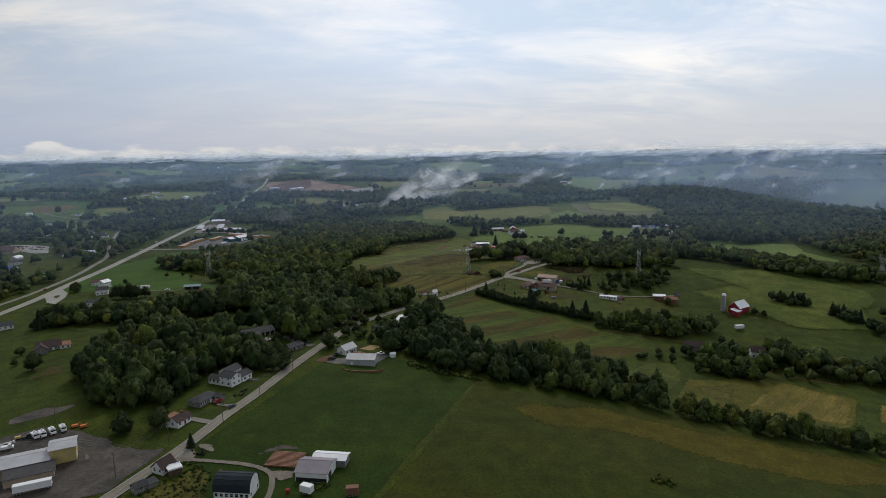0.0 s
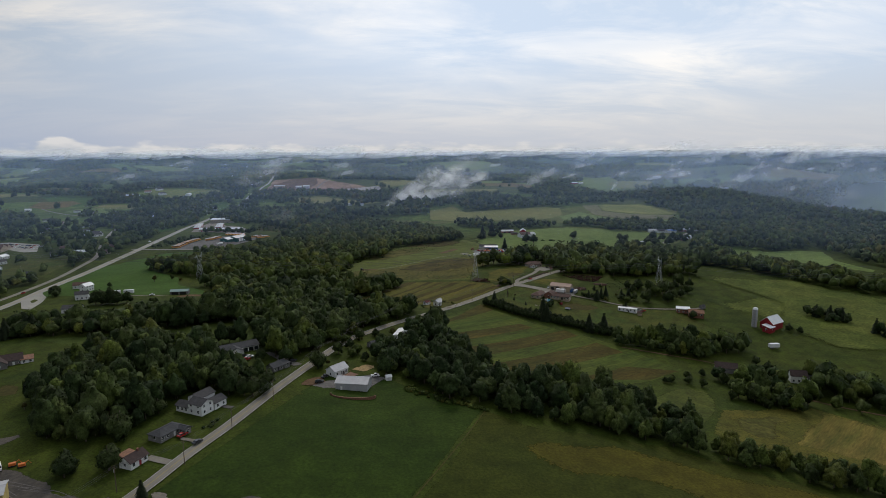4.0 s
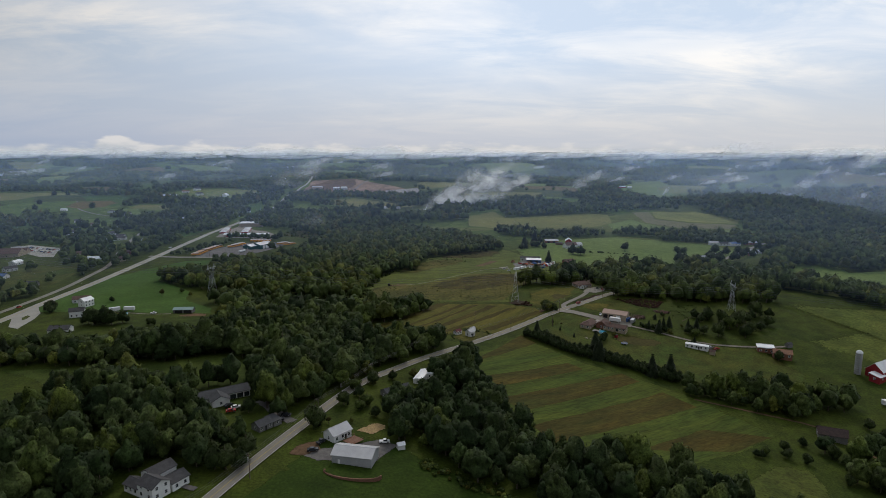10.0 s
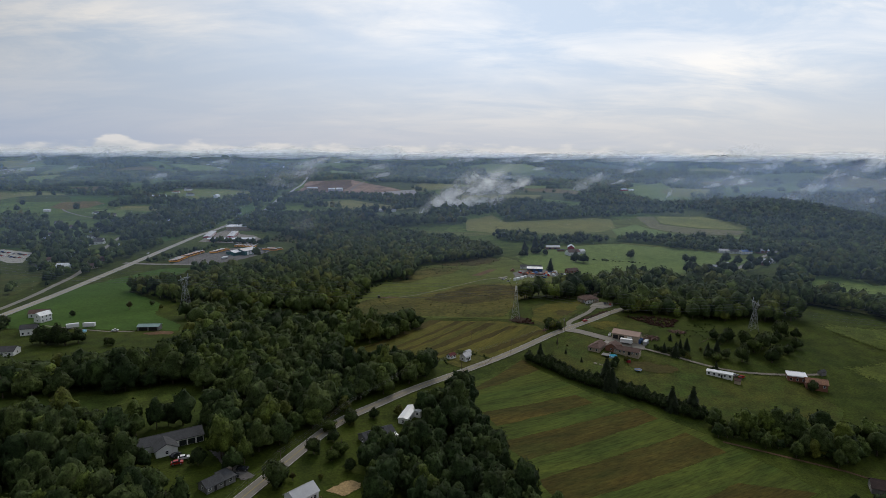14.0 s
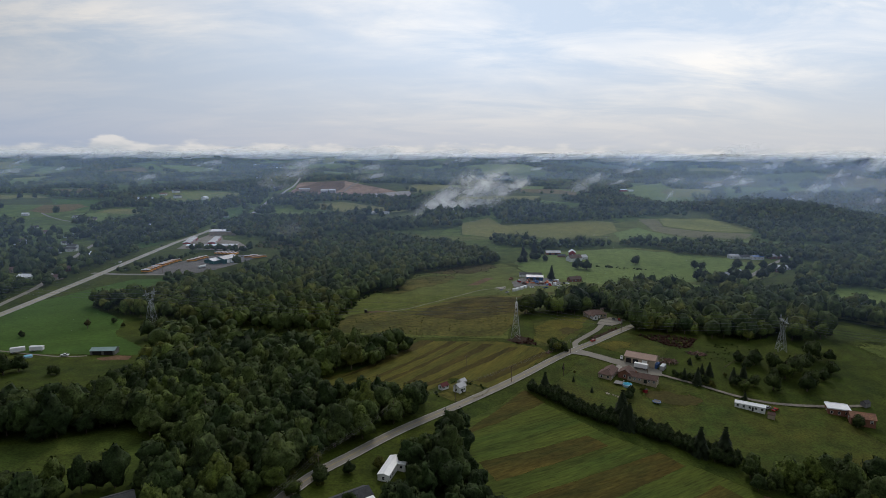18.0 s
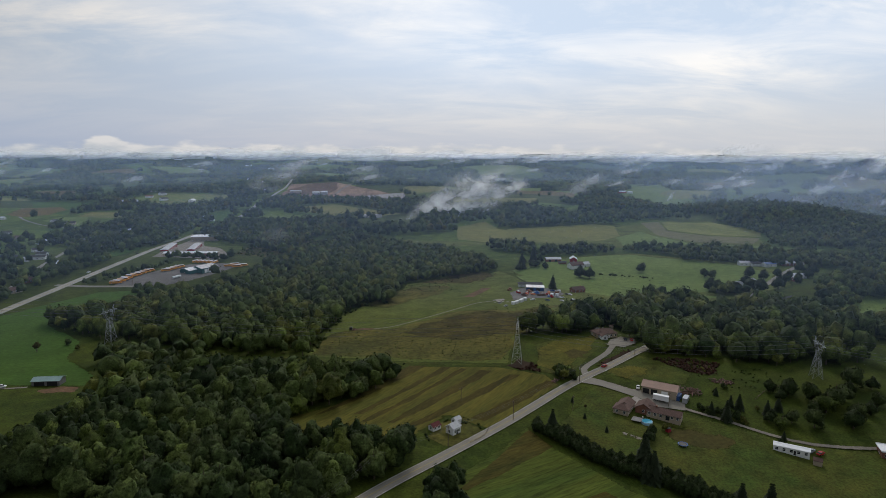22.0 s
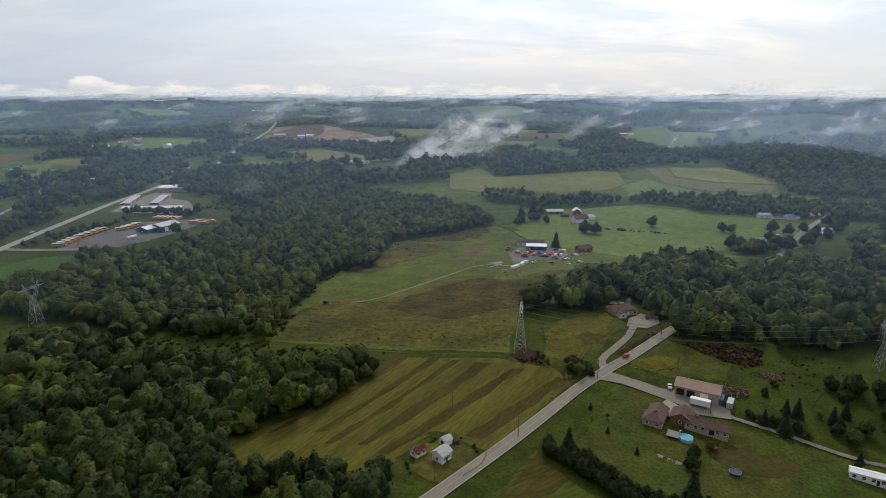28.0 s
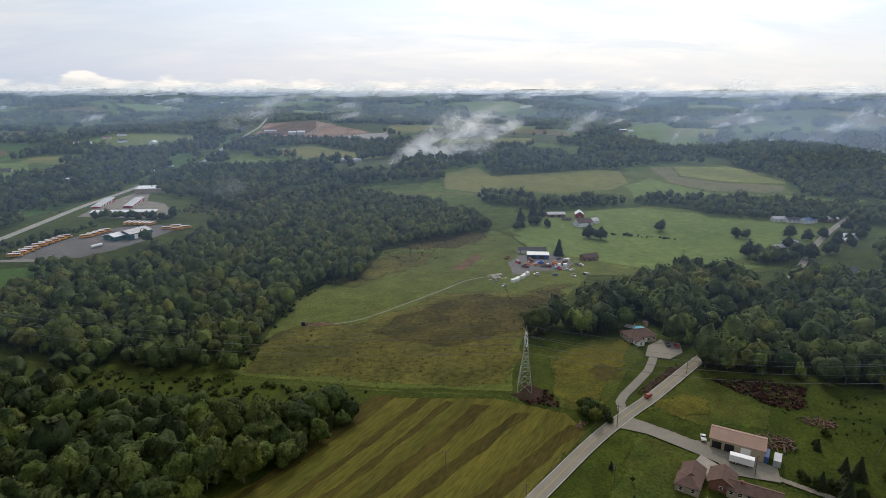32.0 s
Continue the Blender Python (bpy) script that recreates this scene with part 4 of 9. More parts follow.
patch("bus_lot", [(-262, 820), (-262, 850), (-250, 892), (-231, 932), (-200, 950), (-172, 950), (-190, 890), (-200, 862), (-216, 838), (-243, 824)], M["dark_asphalt"], 0.2, "dark grey asphalt bus yard with worn patches", 8, 0.5, "yard")
strip("driveway", [(-313, 826), (-285, 822), (-262, 824), (-240, 828)], 6, M["asphalt"], 0.25, "asphalt entry to a bus yard", "driveway")
patch("lot", [(-288, 972), (-208, 968), (-204, 1000), (-236, 1062), (-262, 1080), (-300, 1190), (-318, 1190), (-300, 1040)], M["gravel"], 0.2, "grey gravel yard round storage units", 10, 1.5, "yard")
patch("scrub_patch", [(-205, 1010), (-130, 1000), (-130, 1115), (-90, 1195), (-200, 1190)], M["brush"], 0.1, "brown scrubland", 14, 4, "scrub")
# far fields
patch("pasture", [(120, 790), (200, 795), (300, 800), (420, 860), (460, 940), (440, 1000), (330, 1090), (200, 1070), (130, 1000), (150, 900)], M["pasture_green"], 0.05, "green pasture round a far farm", 14, 6, fade=16)
FAR_FIELDS = [
    ([(137, 990), (150, 950), (200, 880), (300, 850), (401, 880), (440, 930), (430, 985), (383, 1030), (317, 1077), (250, 1070), (200, 1055)], "hill_pasture", "smooth green pasture on a low rise"),
    ([(91, 1325), (150, 1372), (168, 1300), (251, 1316), (339, 1339), (378, 1324), (360, 1230), (318, 1190), (240, 1159), (179, 1203), (129, 1184), (85, 1209)], "far_field", "wide olive pasture below a wooded ridge"),
    ([(480, 1373), (578, 1384), (634, 1305), (592, 1225), (507, 1244), (460, 1295)], "yellow_field", "yellow green crop field"),
    ([(433, 1361), (479, 1378), (456, 1286), (502, 1235), (587, 1213), (535, 1149), (449, 1163), (418, 1237)], "grey_stubble", "grey brown harvested strip between crops"),
    ([(340, 1212), (406, 1282), (414, 1227), (443, 1151), (527, 1136), (625, 1102), (583, 1066), (491, 1127), (387, 1128), (327, 1126)], "hill_pasture", "green strip along a crop field"),
    ([(-131, 1230), (0, 1180), (60, 1140), (165, 1180), (300, 1130), (343, 1115), (420, 1105), (546, 1133), (590, 1240), (588, 1400), (500, 1390), (378, 1320), (300, 1290), (184, 1265), (120, 1190)], "pasture_green", "rough pasture below a wooded ridge"),
    ([(-287, 1734), (-196, 1875), (-7, 1611), (-102, 1527)], "far_field", "green pasture among woods"),
    ([(630, 2126), (806, 2416), (939, 2538), (897, 2375), (853, 2101), (762, 1658), (683, 1628), (596, 1664), (654, 1985)], "hill_pasture", "pale green hill pasture"),
    ([(-915, 1763), (-775, 1821), (-715, 1689), (-728, 1554), (-809, 1601)], "green_pasture", "green pasture far off"),
    ([(-416, 1480), (-449, 1652), (-418, 1745), (-372, 1533), (-366, 1424)], "green_pasture", "green pasture beside the highway"),
    ([(300, 600), (399, 600), (430, 520), (380, 400), (310, 420), (300, 480), (330, 520)], "rough_meadow", "green hillside pasture beyond a barn"),
    ([(330, 690), (420, 680), (470, 620), (430, 560), (360, 640)], "yellow_field", "pale green field among woods"),
    ([(350, 800), (470, 800), (470, 700), (380, 720)], "hill_pasture", "green pasture behind trees"),
    ([(-376, 947), (-390, 1042), (-340, 1083), (-328, 1009), (-329, 947)], "green_pasture", "green yards beside the highway"),
    ([(-1037, 1956), (-1150, 2141), (-985, 2095), (-912, 1968)], "stubble", "brown harvested field far off"),
    ([(-700, 1450), (-703, 1509), (-651, 1530), (-536, 1312), (-603, 1354)], "hill_pasture", "green pasture behind houses"),
    ([(100, 1780), (330, 1830), (360, 1950), (120, 1960)], "far_field", "far pasture in a valley"),
]
for k, (pl, mt, lb) in enumerate(FAR_FIELDS):
    patch("field", pl, M[mt], 0.2 if "rough" in lb else 0.3 + 0.02 * k, lb, 16, 4, fade=22 if "hillside" in lb else 6)
# more pastures among the far woods, each a crooked quadrilateral
MORE_FIELDS = []
rng = np.random.default_rng(11)
while len(MORE_FIELDS) < 64:
    a, r = rng.uniform(-0.70, 0.74), rng.uniform(1500, 4300)
    cx, cy, t = r * math.sin(a), r * math.cos(a), rng.uniform(-0.5, 0.5) - a
    if inside([(-450, 1900), (60, 1900), (60, 2400), (-450, 2400)], [cx], [cy])[0] or (cx > 560 and cy < 2000):
        continue
    L, W = rng.uniform(35, 105) * (0.6 + r / 3000), rng.uniform(40, 120) * (0.5 + r / 2600)
    pl = [(cx + u * L * rng.uniform(0.6, 1.1) * math.cos(t) - v * W * rng.uniform(0.6, 1.1) * math.sin(t),
           cy + u * L * rng.uniform(0.6, 1.1) * math.sin(t) + v * W * rng.uniform(0.6, 1.1) * math.cos(t)) for u, v in ((-1, -0.8), (0, -1), (1, -0.7), (1, 0.8), (0.1, 1), (-1, 0.9))]
    MORE_FIELDS.append(pl)
    patch("field", pl, M[("far_field", "yellow_field", "hill_pasture", "far_field", "stubble", "hill_pasture")[len(MORE_FIELDS) % 6]], 0.6, "far pasture among wooded hills", 30, 8)
patch("quarry_floor", [(-395, 2077), (-407, 2340), (-245, 2346), (11, 1985), (-18, 1950), (-156, 2011), (-319, 2083)], M["quarry_earth"], 0.5, "bare reddish brown earthworks", 20, 6, "earth")
patch("quarry_bank", [(-398, 2228), (-349, 2345), (-246, 2359), (-224, 2211), (-247, 2128), (-350, 2107)], M["dirt"], 0.8, "dark reddish brown earth bank", 20, 10, "earth", fade=16)
patch("quarry_slope", [(-48, 2134), (10, 2360), (120, 2330), (126, 2123), (-13, 2020)], M["far_field"], 0.7, "green grassed slope beside the earthworks", 20, 10, "earth", fade=16)
strip("track", [(-256, 2070), (-228, 2120), (-218, 2200), (-200, 2300)], 9, M["gravel"], 1.0, "pale haul road through earthworks", "track", 20)
patch("quarry_pad", [(-168, 2058), (-22, 2085), (-8, 1985), (-91, 1960)], M["concrete"], 1.0, "pale grey levelled pad in the earthworks", 20, 4, "earth")
strip("grass_track", [(-155, 662), (-100, 648), (-47, 634), (27, 613), (82, 601), (104, 590)], 3.0, M["lawn"], 0.12, "green mown track along a field edge", "track", keep=False)
strip("farm_track", [(-256, 592), (-225, 583), (-200, 577), (-186, 579)], 3.0, M["gravel"], 0.2, "pale gravel farm track", "track")
patch("bare_earth", [(-168, 582), (-158, 580), (-156, 570), (-170, 568), (-180, 574)], M["dirt"], 0.12, "bare brown earth beside a shed", 2.5, 2.5, "earth")
patch("bare_earth", [(-40, 348), (-32, 354), (-28, 346), (-34, 340), (-44, 340)], M["dirt"], 0.2, "bare tan earth by a drive", 2.5, 2.5, "earth")
strip("farm_lane", [(162, 432), (174, 427), (195, 418), (216, 407), (222, 390), (229, 372), (245, 352), (275, 330)], 2.6, M["dirt"], 0.2, "narrow brown dirt lane to an old barn", "track")
patch("field", [(302, 613), (364, 589), (432, 531), (453, 497), (400, 437), (371, 480), (353, 542), (307, 588)], M["rough_meadow"], 0.5, "yellow-green hillside pasture", 9, 8, fade=26)
patch("field", [(256, 650), (286, 638), (309, 665), (303, 676)], M["hill_pasture"], 0.3, "small green field between woods", 8, 2)
patch("field", [(140, 962), (180, 955), (215, 905), (300, 850), (330, 830), (250, 800), (185, 870), (150, 890)], M["hill_pasture"], 0.12, "green pasture beyond a farmyard", 10, 2)
patch("field", [(195, 930), (250, 905), (280, 870), (240, 880)], M["brush"], 0.2, "brown rough strip in a pasture", 8, 3)
strip("lane", [(-848, 1630), (-771, 1499), (-665, 1390), (-589, 1342), (-524, 1283)], 7, M["gravel"], 0.5, "pale lane winding between far pastures", "road", 16)
# olive and brown stretches in the lawns round the junction
for k, pl in enumerate(([(133, 590), (150, 601), (172, 596), (160, 584), (144, 580)], [(150, 530), (170, 525), (180, 512), (160, 505), (140, 518)])):
    patch("lawn", pl, M[("mown", "tan_grass")[k]], 0.13 + 0.005 * k, ("yellowing mown grass beside a lane", "dry tan grass beside a house")[k], 2.5, 7, "lawn", fade=6)
patch("field", [(-697, 1162), (-627, 1132), (-590, 1082), (-628, 1061)], M["green_pasture"], 0.3, "green meadow behind a hedge", 10, 2)
patch("lawn", [(-577, 999), (-507, 973), (-455, 959), (-468, 945), (-537, 968)], M["green_pasture"], 0.3, "green verge along a car park", 8, 2, "lawn")
patch("lawn", [(-335, 660), (-350, 780), (-420, 780), (-470, 700), (-400, 640)], M["lawn"], 0.2, "green and brown yards round houses", 10, 3, "lawn")
MEADOW = [(325, 625), (334, 590), (365, 588), (432, 545), (400, 480), (338, 436), (304, 441), (299, 480), (279, 503), (270, 530), (336, 551)]
patch("field", MEADOW, M["rough_meadow"], 0.16, "wide rough green hillside meadow", 7, 8, fade=26)
patch("garden", [(28, 513), (36, 530), (50, 537), (58, 524), (50, 508), (38, 506)], M["brush"], 0.14, "dark overgrown garden round a small house", 3, 3, "garden", fade=3)

# ---- trees ----
def lobed_core(c, r, mid, level, rng):
    """The dense inner leaf mass: a round shell pushed out to the lobes, with valleys between them."""
    bm = bmesh.new()
    bmesh.ops.create_icosphere(bm, subdivisions=level, radius=1.0)
    d = np.array([v.co[:] for v in bm.verts])
    f = np.array([[v.index for v in q.verts] for q in bm.faces])
    bm.free()
    f = f[d[f][:, :, 2].mean(1) > -0.55]
    keep, f = np.unique(f, return_inverse=True)
    d, f = d[keep], f.reshape(-1, 3)
    o = c - mid
    b = d @ o.T
    disc = b * b - (o * o).sum(1)[None] + (r * r)[None]
    t = np.where(disc > 0, b + np.sqrt(np.maximum(disc, 0)), 0.0)
    best = t.argmax(1)
    t = np.maximum(t.max(1), r.min()) * rng.uniform(0.9, 1.06, len(d))
    v = mid + d * t[:, None]
    n = (v - c[best]) / np.linalg.norm(v - c[best], axis=1)[:, None] + d * 0.5
    n += rng.normal(size=n.shape) * 0.5
    return v, f, n / np.linalg.norm(n, axis=1)[:, None]


def crown(seed, sprays, radius=4.6, height=8.5, base=4.0, size=1.25, lobes=8, low=-0.35, core=2):
    """Leaf sprays over a crown of several lobes: loose three-sided clumps that face outwards."""
    rng = np.random.default_rng(seed)
    c, r = [], []
    for k in range(lobes):
        a, q = k * 2.4 + rng.uniform(0, 1), math.sqrt((k + 0.5) / lobes) * 0.74
        z = (1 - q * q) * rng.uniform(0.25, 1.0) * 0.9 + 0.06
        c.append((math.cos(a) * q * radius, math.sin(a) * q * radius, base + z * height * 0.86))
        r.append(radius * rng.uniform(0.30, 0.44) * (12 / max(lobes, 12)) ** 0.35)
    c.append((0, 0, base + height * 0.35))
    r.append(radius * 0.66)
    c, r = np.array(c), np.array(r)
    k = rng.choice(len(c), sprays, p=r ** 2 / (r ** 2).sum())
    n = rng.normal(size=(sprays * 2, 3))
    n /= np.linalg.norm(n, axis=1)[:, None]
    n = n[n[:, 2] > low]
    n = np.concatenate([n, n])[:sprays]
    p = c[k] + n * (r[k] * rng.uniform(0.92, 1.17, sprays))[:, None]
    m = n + rng.normal(size=(sprays, 3)) * 0.2
    m /= np.linalg.norm(m, axis=1)[:, None]
    u = np.cross(m, rng.normal(size=(sprays, 3)))
    u /= np.linalg.norm(u, axis=1)[:, None]
    w = np.cross(m, u)
    s = size * rng.uniform(0.6, 1.3, sprays)
    V = np.stack([p + u * (s * a * rng.uniform(0.75, 1.2, sprays))[:, None] + w * (s * b * rng.uniform(0.75, 1.2, sprays))[:, None]
                  for a, b in ((1.0, 0.1), (-0.55, 0.85), (-0.5, -0.9))], 1).reshape(-1, 3)
    mid = np.array([0, 0, base + height * 0.32])
    out = p - mid
    out /= np.linalg.norm(out, axis=1)[:, None]
    soft = n + out * 0.45 + rng.normal(size=(sprays, 3)) * 0.42
    soft /= np.linalg.norm(soft, axis=1)[:, None]
    cv, cf, cn = lobed_core(c, r * 0.94, mid, core, rng)
    return np.concatenate([V, cv]), np.concatenate([np.arange(sprays * 3).reshape(-1, 3), cf + sprays * 3]), np.concatenate([np.repeat(soft, 3, axis=0), cn])


def conifer(seed, tiers, height=13.0, radius=2.9, size=1.0, per=16):
    """A tapering cone of drooping sprays."""
    rng = np.random.default_rng(seed)
    V = []
    for k in range(tiers):
        f = k / (tiers - 1)
        z, rr = 1.0 + f * (height - 1.2), radius * (1 - f) ** 0.85 + 0.25
        cnt = max(4, int(per * (1 - 0.7 * f)))
        for j in range(cnt):
            a = 6.283 * j / cnt + rng.uniform(-0.3, 0.3)
            L = rr * rng.uniform(0.6, 1.3)
            d = np.array([math.cos(a), math.sin(a), 0])
            t = np.array([-math.sin(a), math.cos(a), 0]) * size * rng.uniform(0.4, 0.75)
            i = np.array([0, 0, z]) + d * L * 0.25 + np.array([0, 0, 0.5])
            o = np.array([0, 0, z - 0.35 * L]) + d * L
            mid = (i + o) / 2
            V += [i, mid + t, o, mid - t]
    V = np.array(V)
    return V, np.arange(len(V)).reshape(-1, 4)


def tapered(points, sides=6):
    """A bent, tapering round limb through (x, y, z, radius)."""
    V, Q = [], []
    for x, y, z, r in points:
        V += [(x + r * math.cos(6.283 * k / sides), y + r * math.sin(6.283 * k / sides), z) for k in range(sides)]
    for i in range(len(points) - 1):
        for k in range(sides):
            Q.append((i * sides + k, i * sides + (k + 1) % sides, (i + 1) * sides + (k + 1) % sides, (i + 1) * sides + k))
    return np.array(V), np.array(Q)


def join(parts):
    V, Q, o = [], [], 0
    for v, q in parts:
        V.append(v)
        Q.append(q + o)
        o += len(v)
    return np.concatenate(V), np.concatenate(Q)


def trunk_mesh(seed):
    rng = np.random.default_rng(seed)
    parts = [tapered([(0, 0, -0.6, 0.38), (0.05, 0, 1.5, 0.28), (0.1, 0.1, 5, 0.22), (0.0, 0.2, 9.5, 0.08)])]
    for k in range(5):
        a, z = k * 1.3 + rng.uniform(0, 0.6), 3.0 + k * 0.9
        L = rng.uniform(2.0, 3.2)
        parts.append(tapered([(0.08, 0.08, z, 0.13), (math.cos(a) * L * 0.5, math.sin(a) * L * 0.5, z + 1.0, 0.09), (math.cos(a) * L, math.sin(a) * L, z + 2.2, 0.03)], 5))
    return join(parts)


NEAR = [crown(s, 540, 5.0, 10.4, 0.8, 0.38, 26, -0.35, 3) for s in range(8)]
MID = [crown(s + 20, 120, 5.1, 10.0, 0.9, 0.5, 20, -0.2, 2) for s in range(6)]
FAR = [crown(s + 40, 24, 5.2, 9.4, 1.0, 1.0, 9, -0.1, 1) for s in range(5)]
SHRUBS = [crown(s + 80, 30, 1.6, 1.8, 0.1, 0.4, 4, -0.35, 1) for s in range(3)]


def path_distance(x, y):
    """Plan distance to the flight line."""
    return np.hypot(x - 18, y - np.clip(y, 0, 371))


CLEAR = []          # polygons kept free of trees
DISCS = []          # round yards kept free: x, y, radius


def free(x, y, margin=2.5):
    ok = np.ones(len(x), bool)
    for pl in CLEAR:
        ok &= ~inside(pl, x, y)
    for cx, cy, r in DISCS:
        ok &= np.hypot(x - cx, y - cy) > r
    for c, w in ROAD_LINES:
        near = (x > c[:, 0].min() - 20) & (x < c[:, 0].max() + 20) & (y > c[:, 1].min() - 20) & (y < c[:, 1].max() + 20) & ok
        if near.any():
            i = np.where(near)[0]
            d = np.min(np.hypot(x[i, None] - c[None, ::1, 0], y[i, None] - c[None, ::1, 1]), axis=1)
            ok[i] &= d > w / 2 + margin
    return ok


def scatter(poly, spacing, seed, margin=2.5):
    """Uneven points in a polygon."""
    rng = np.random.default_rng(seed)
    p = np.array(poly, float)
    x, y = np.meshgrid(np.arange(p[:, 0].min(), p[:, 0].max() + spacing, spacing), np.arange(p[:, 1].min(), p[:, 1].max() + spacing, spacing * 0.87))
    x[1::2] += spacing / 2
    x, y = x.ravel() + rng.uniform(-0.36, 0.36, x.size) * spacing, y.ravel() + rng.uniform(-0.36, 0.36, y.size) * spacing
    k = inside(poly, x, y)
    x, y = x[k], y[k]
    k = free(x, y, margin)
    return x[k], y[k], rng


STEM_RING = [(math.cos(1.5708 * k), math.sin(1.5708 * k), 0) for k in range(4)]


def planted(protos, x, y, size, rng, tint, tall=1.0):
    """Copies of the crowns at the points, as one set of corners and faces."""
    V, Q, T, G, o = [], [], [], [], 0
    pick = rng.integers(0, len(protos), len(x))
    z = ground_z(x, y)
    for k, (pv, pq, *pn) in enumerate(protos):
        i = np.where(pick == k)[0]
        if not len(i):
            continue
        a = rng.uniform(0, 6.283, len(i))
        c, s = np.cos(a) * size[i], np.sin(a) * size[i]
        hz = size[i] * tall * rng.uniform(0.85, 1.2, len(i))
        W = np.empty((len(i), len(pv), 3), np.float32)
        W[:, :, 0] = pv[None, :, 0] * c[:, None] - pv[None, :, 1] * s[:, None] + x[i, None]
        W[:, :, 1] = pv[None, :, 0] * s[:, None] + pv[None, :, 1] * c[:, None] + y[i, None]
        W[:, :, 2] = pv[None, :, 2] * hz[:, None] + z[i, None]
        V.append(W.reshape(-1, 3))
        Q.append((pq[None] + (np.arange(len(i)) * len(pv))[:, None, None] + o).reshape(-1, pq.shape[1]))
        T.append(np.repeat(tint[i], len(pv)))
        g = pn[0] if pn else np.tile([0.0, 0.0, 1.0], (len(pv), 1))
        B = np.empty((len(i), len(pv), 3), np.float32)
        B[:, :, 0] = g[None, :, 0] * np.cos(a)[:, None] - g[None, :, 1] * np.sin(a)[:, None]
        B[:, :, 1] = g[None, :, 0] * np.sin(a)[:, None] + g[None, :, 1] * np.cos(a)[:, None]
        B[:, :, 2] = g[None, :, 2]
        G.append(B.reshape(-1, 3))
        o += len(i) * len(pv)
    return np.concatenate(V), np.concatenate(Q), np.concatenate(T), np.concatenate(G)


STEMS = [(*tapered([(0, 0, -0.5, 0.3), (0.1, 0.05, 4.0, 0.2), (0, 0.1, 8.0, 0.08)], 4), np.array(STEM_RING * 3, float))]


def wood(poly, spacing=7.0, seed=1, size=1.0, label="dense green deciduous woodland", warm=0.0, name="woodland", margin=2.5, tall=1.2):
    """A patch of woodland: full crowns near the flight line, simpler ones further off."""
    if spacing <= 8:
        spacing, size = spacing * 1.06, size * 1.05
    x, y, rng = scatter(poly, spacing, seed, margin)
    if not len(x):
        return
    d = path_distance(x, y)
    sz = size * np.clip(rng.normal(1.0, 0.24, len(x)), 0.55, 1.5)
    big = np.array([noise.noise(Vector((a / 60, b / 60, seed))) for a, b in zip(x, y)])
    tint = np.clip(0.45 + 0.5 * big + rng.normal(0, 0.27, len(x)) + warm, 0, 0.9)
    sets = []
    for protos, lo, hi in ((NEAR, 0, 215), (MID, 215, 700), (FAR, 700, 9999)):
        i = (d >= lo) & (d < hi)
        if i.any():
            sets.append(planted(protos, x[i], y[i], sz[i], rng, tint[i], tall))
    i = d < 420
    V, Q, T, G, o = [], [], [], [], 0
    for v, q, t, g in sets:
        V.append(v)
        Q.append(q + o)
        T.append(t)
        G.append(g)
        o += len(v)
    leaves, stems = np.concatenate(Q), None
    if i.any():
        v, q, t, g = planted(STEMS, x[i], y[i], sz[i], rng, tint[i])
        V.append(v)
        G.append(g)
        stems = q + o
        T.append(t)
    ns = 0 if stems is None else len(stems)
    mi = np.concatenate([np.ones(ns, np.int32), np.zeros(len(leaves), np.int32)])
    me = fast_mesh(name, np.concatenate(V), stems, leaves, mats=[M["foliage"], M["bark"]], mat_index=mi, tint=np.concatenate(T), normals=np.concatenate(G))
    tagged(new(name, me), label, "woods", kind="stuff")

patch("field", [(446, 749), (485, 752), (522, 754), (546, 745), (517, 688), (515, 628), (503, 614), (475, 653), (454, 698)], M["hill_pasture"], 0.3, "green field between two woods", 8, 3, fade=6)

# ---- woods ----
CLEAR += [[(446, 749), (485, 752), (522, 754), (546, 745), (517, 688), (515, 628), (503, 614), (475, 653), (454, 698)], [(-565, 961), (-540, 972), (-475, 932), (-425, 840), (-395, 780), (-440, 765), (-510, 850)], [(-697, 1162), (-627, 1132), (-590, 1082), (-628, 1061)], [(-577, 999), (-507, 973), (-455, 959), (-468, 945), (-537, 968)], [(-360, 700), (-430, 690), (-420, 740), (-370, 760)],
          [(256, 650), (286, 638), (309, 665), (303, 676)], [(-195, 449), (-137, 453), (-110, 464), (-88, 452), (-82, 424), (-108, 412), (-155, 424)]]
CLEAR += [[(-88, 392), (-72, 396), (-60, 384), (-58, 356), (-72, 364), (-82, 366)]]
DISCS += [(-445, 1022, 13), (-412, 1180, 14), (-397, 1226, 14), (-668, 1428, 18), (-787, 1460, 18), (-430, 755, 13), (-450, 795, 13), (-402, 843, 13), (-478, 1064, 14), (-520, 1143, 14), (-585, 1192, 15), (-640, 1252, 15), (-460, 1282, 15), (1172, 1545, 46), (1205, 1548, 40), (-413, 722, 15), (-390, 802, 14), (-431, 996, 16), (-464, 1002, 14), (-547, 1078, 18), (-358, 680, 14), (-373, 935, 14), (-506, 868, 26), (-612, 1398, 22), (-661, 1433, 22), (-423, 1216, 16), (-396, 1234, 16), (-475, 1625, 30), (-704, 1816, 40),
          (-85, 315, 17), (-89, 291, 14), (-93, 270, 11), (-14, 334, 20), (-24, 356, 12), (-86, 397, 17), (-78, 386, 10), (-72, 381, 9), (-58, 362, 11), (10, 426, 11), (-2, 408, 11),
          (43, 518, 12), (152, 650, 17), (216, 394, 10), (213, 385, 9), (252, 380, 10), (248, 370, 9), (246, 362, 6), (296, 470, 14), (86, 607, 9), (-203, 905, 22)]
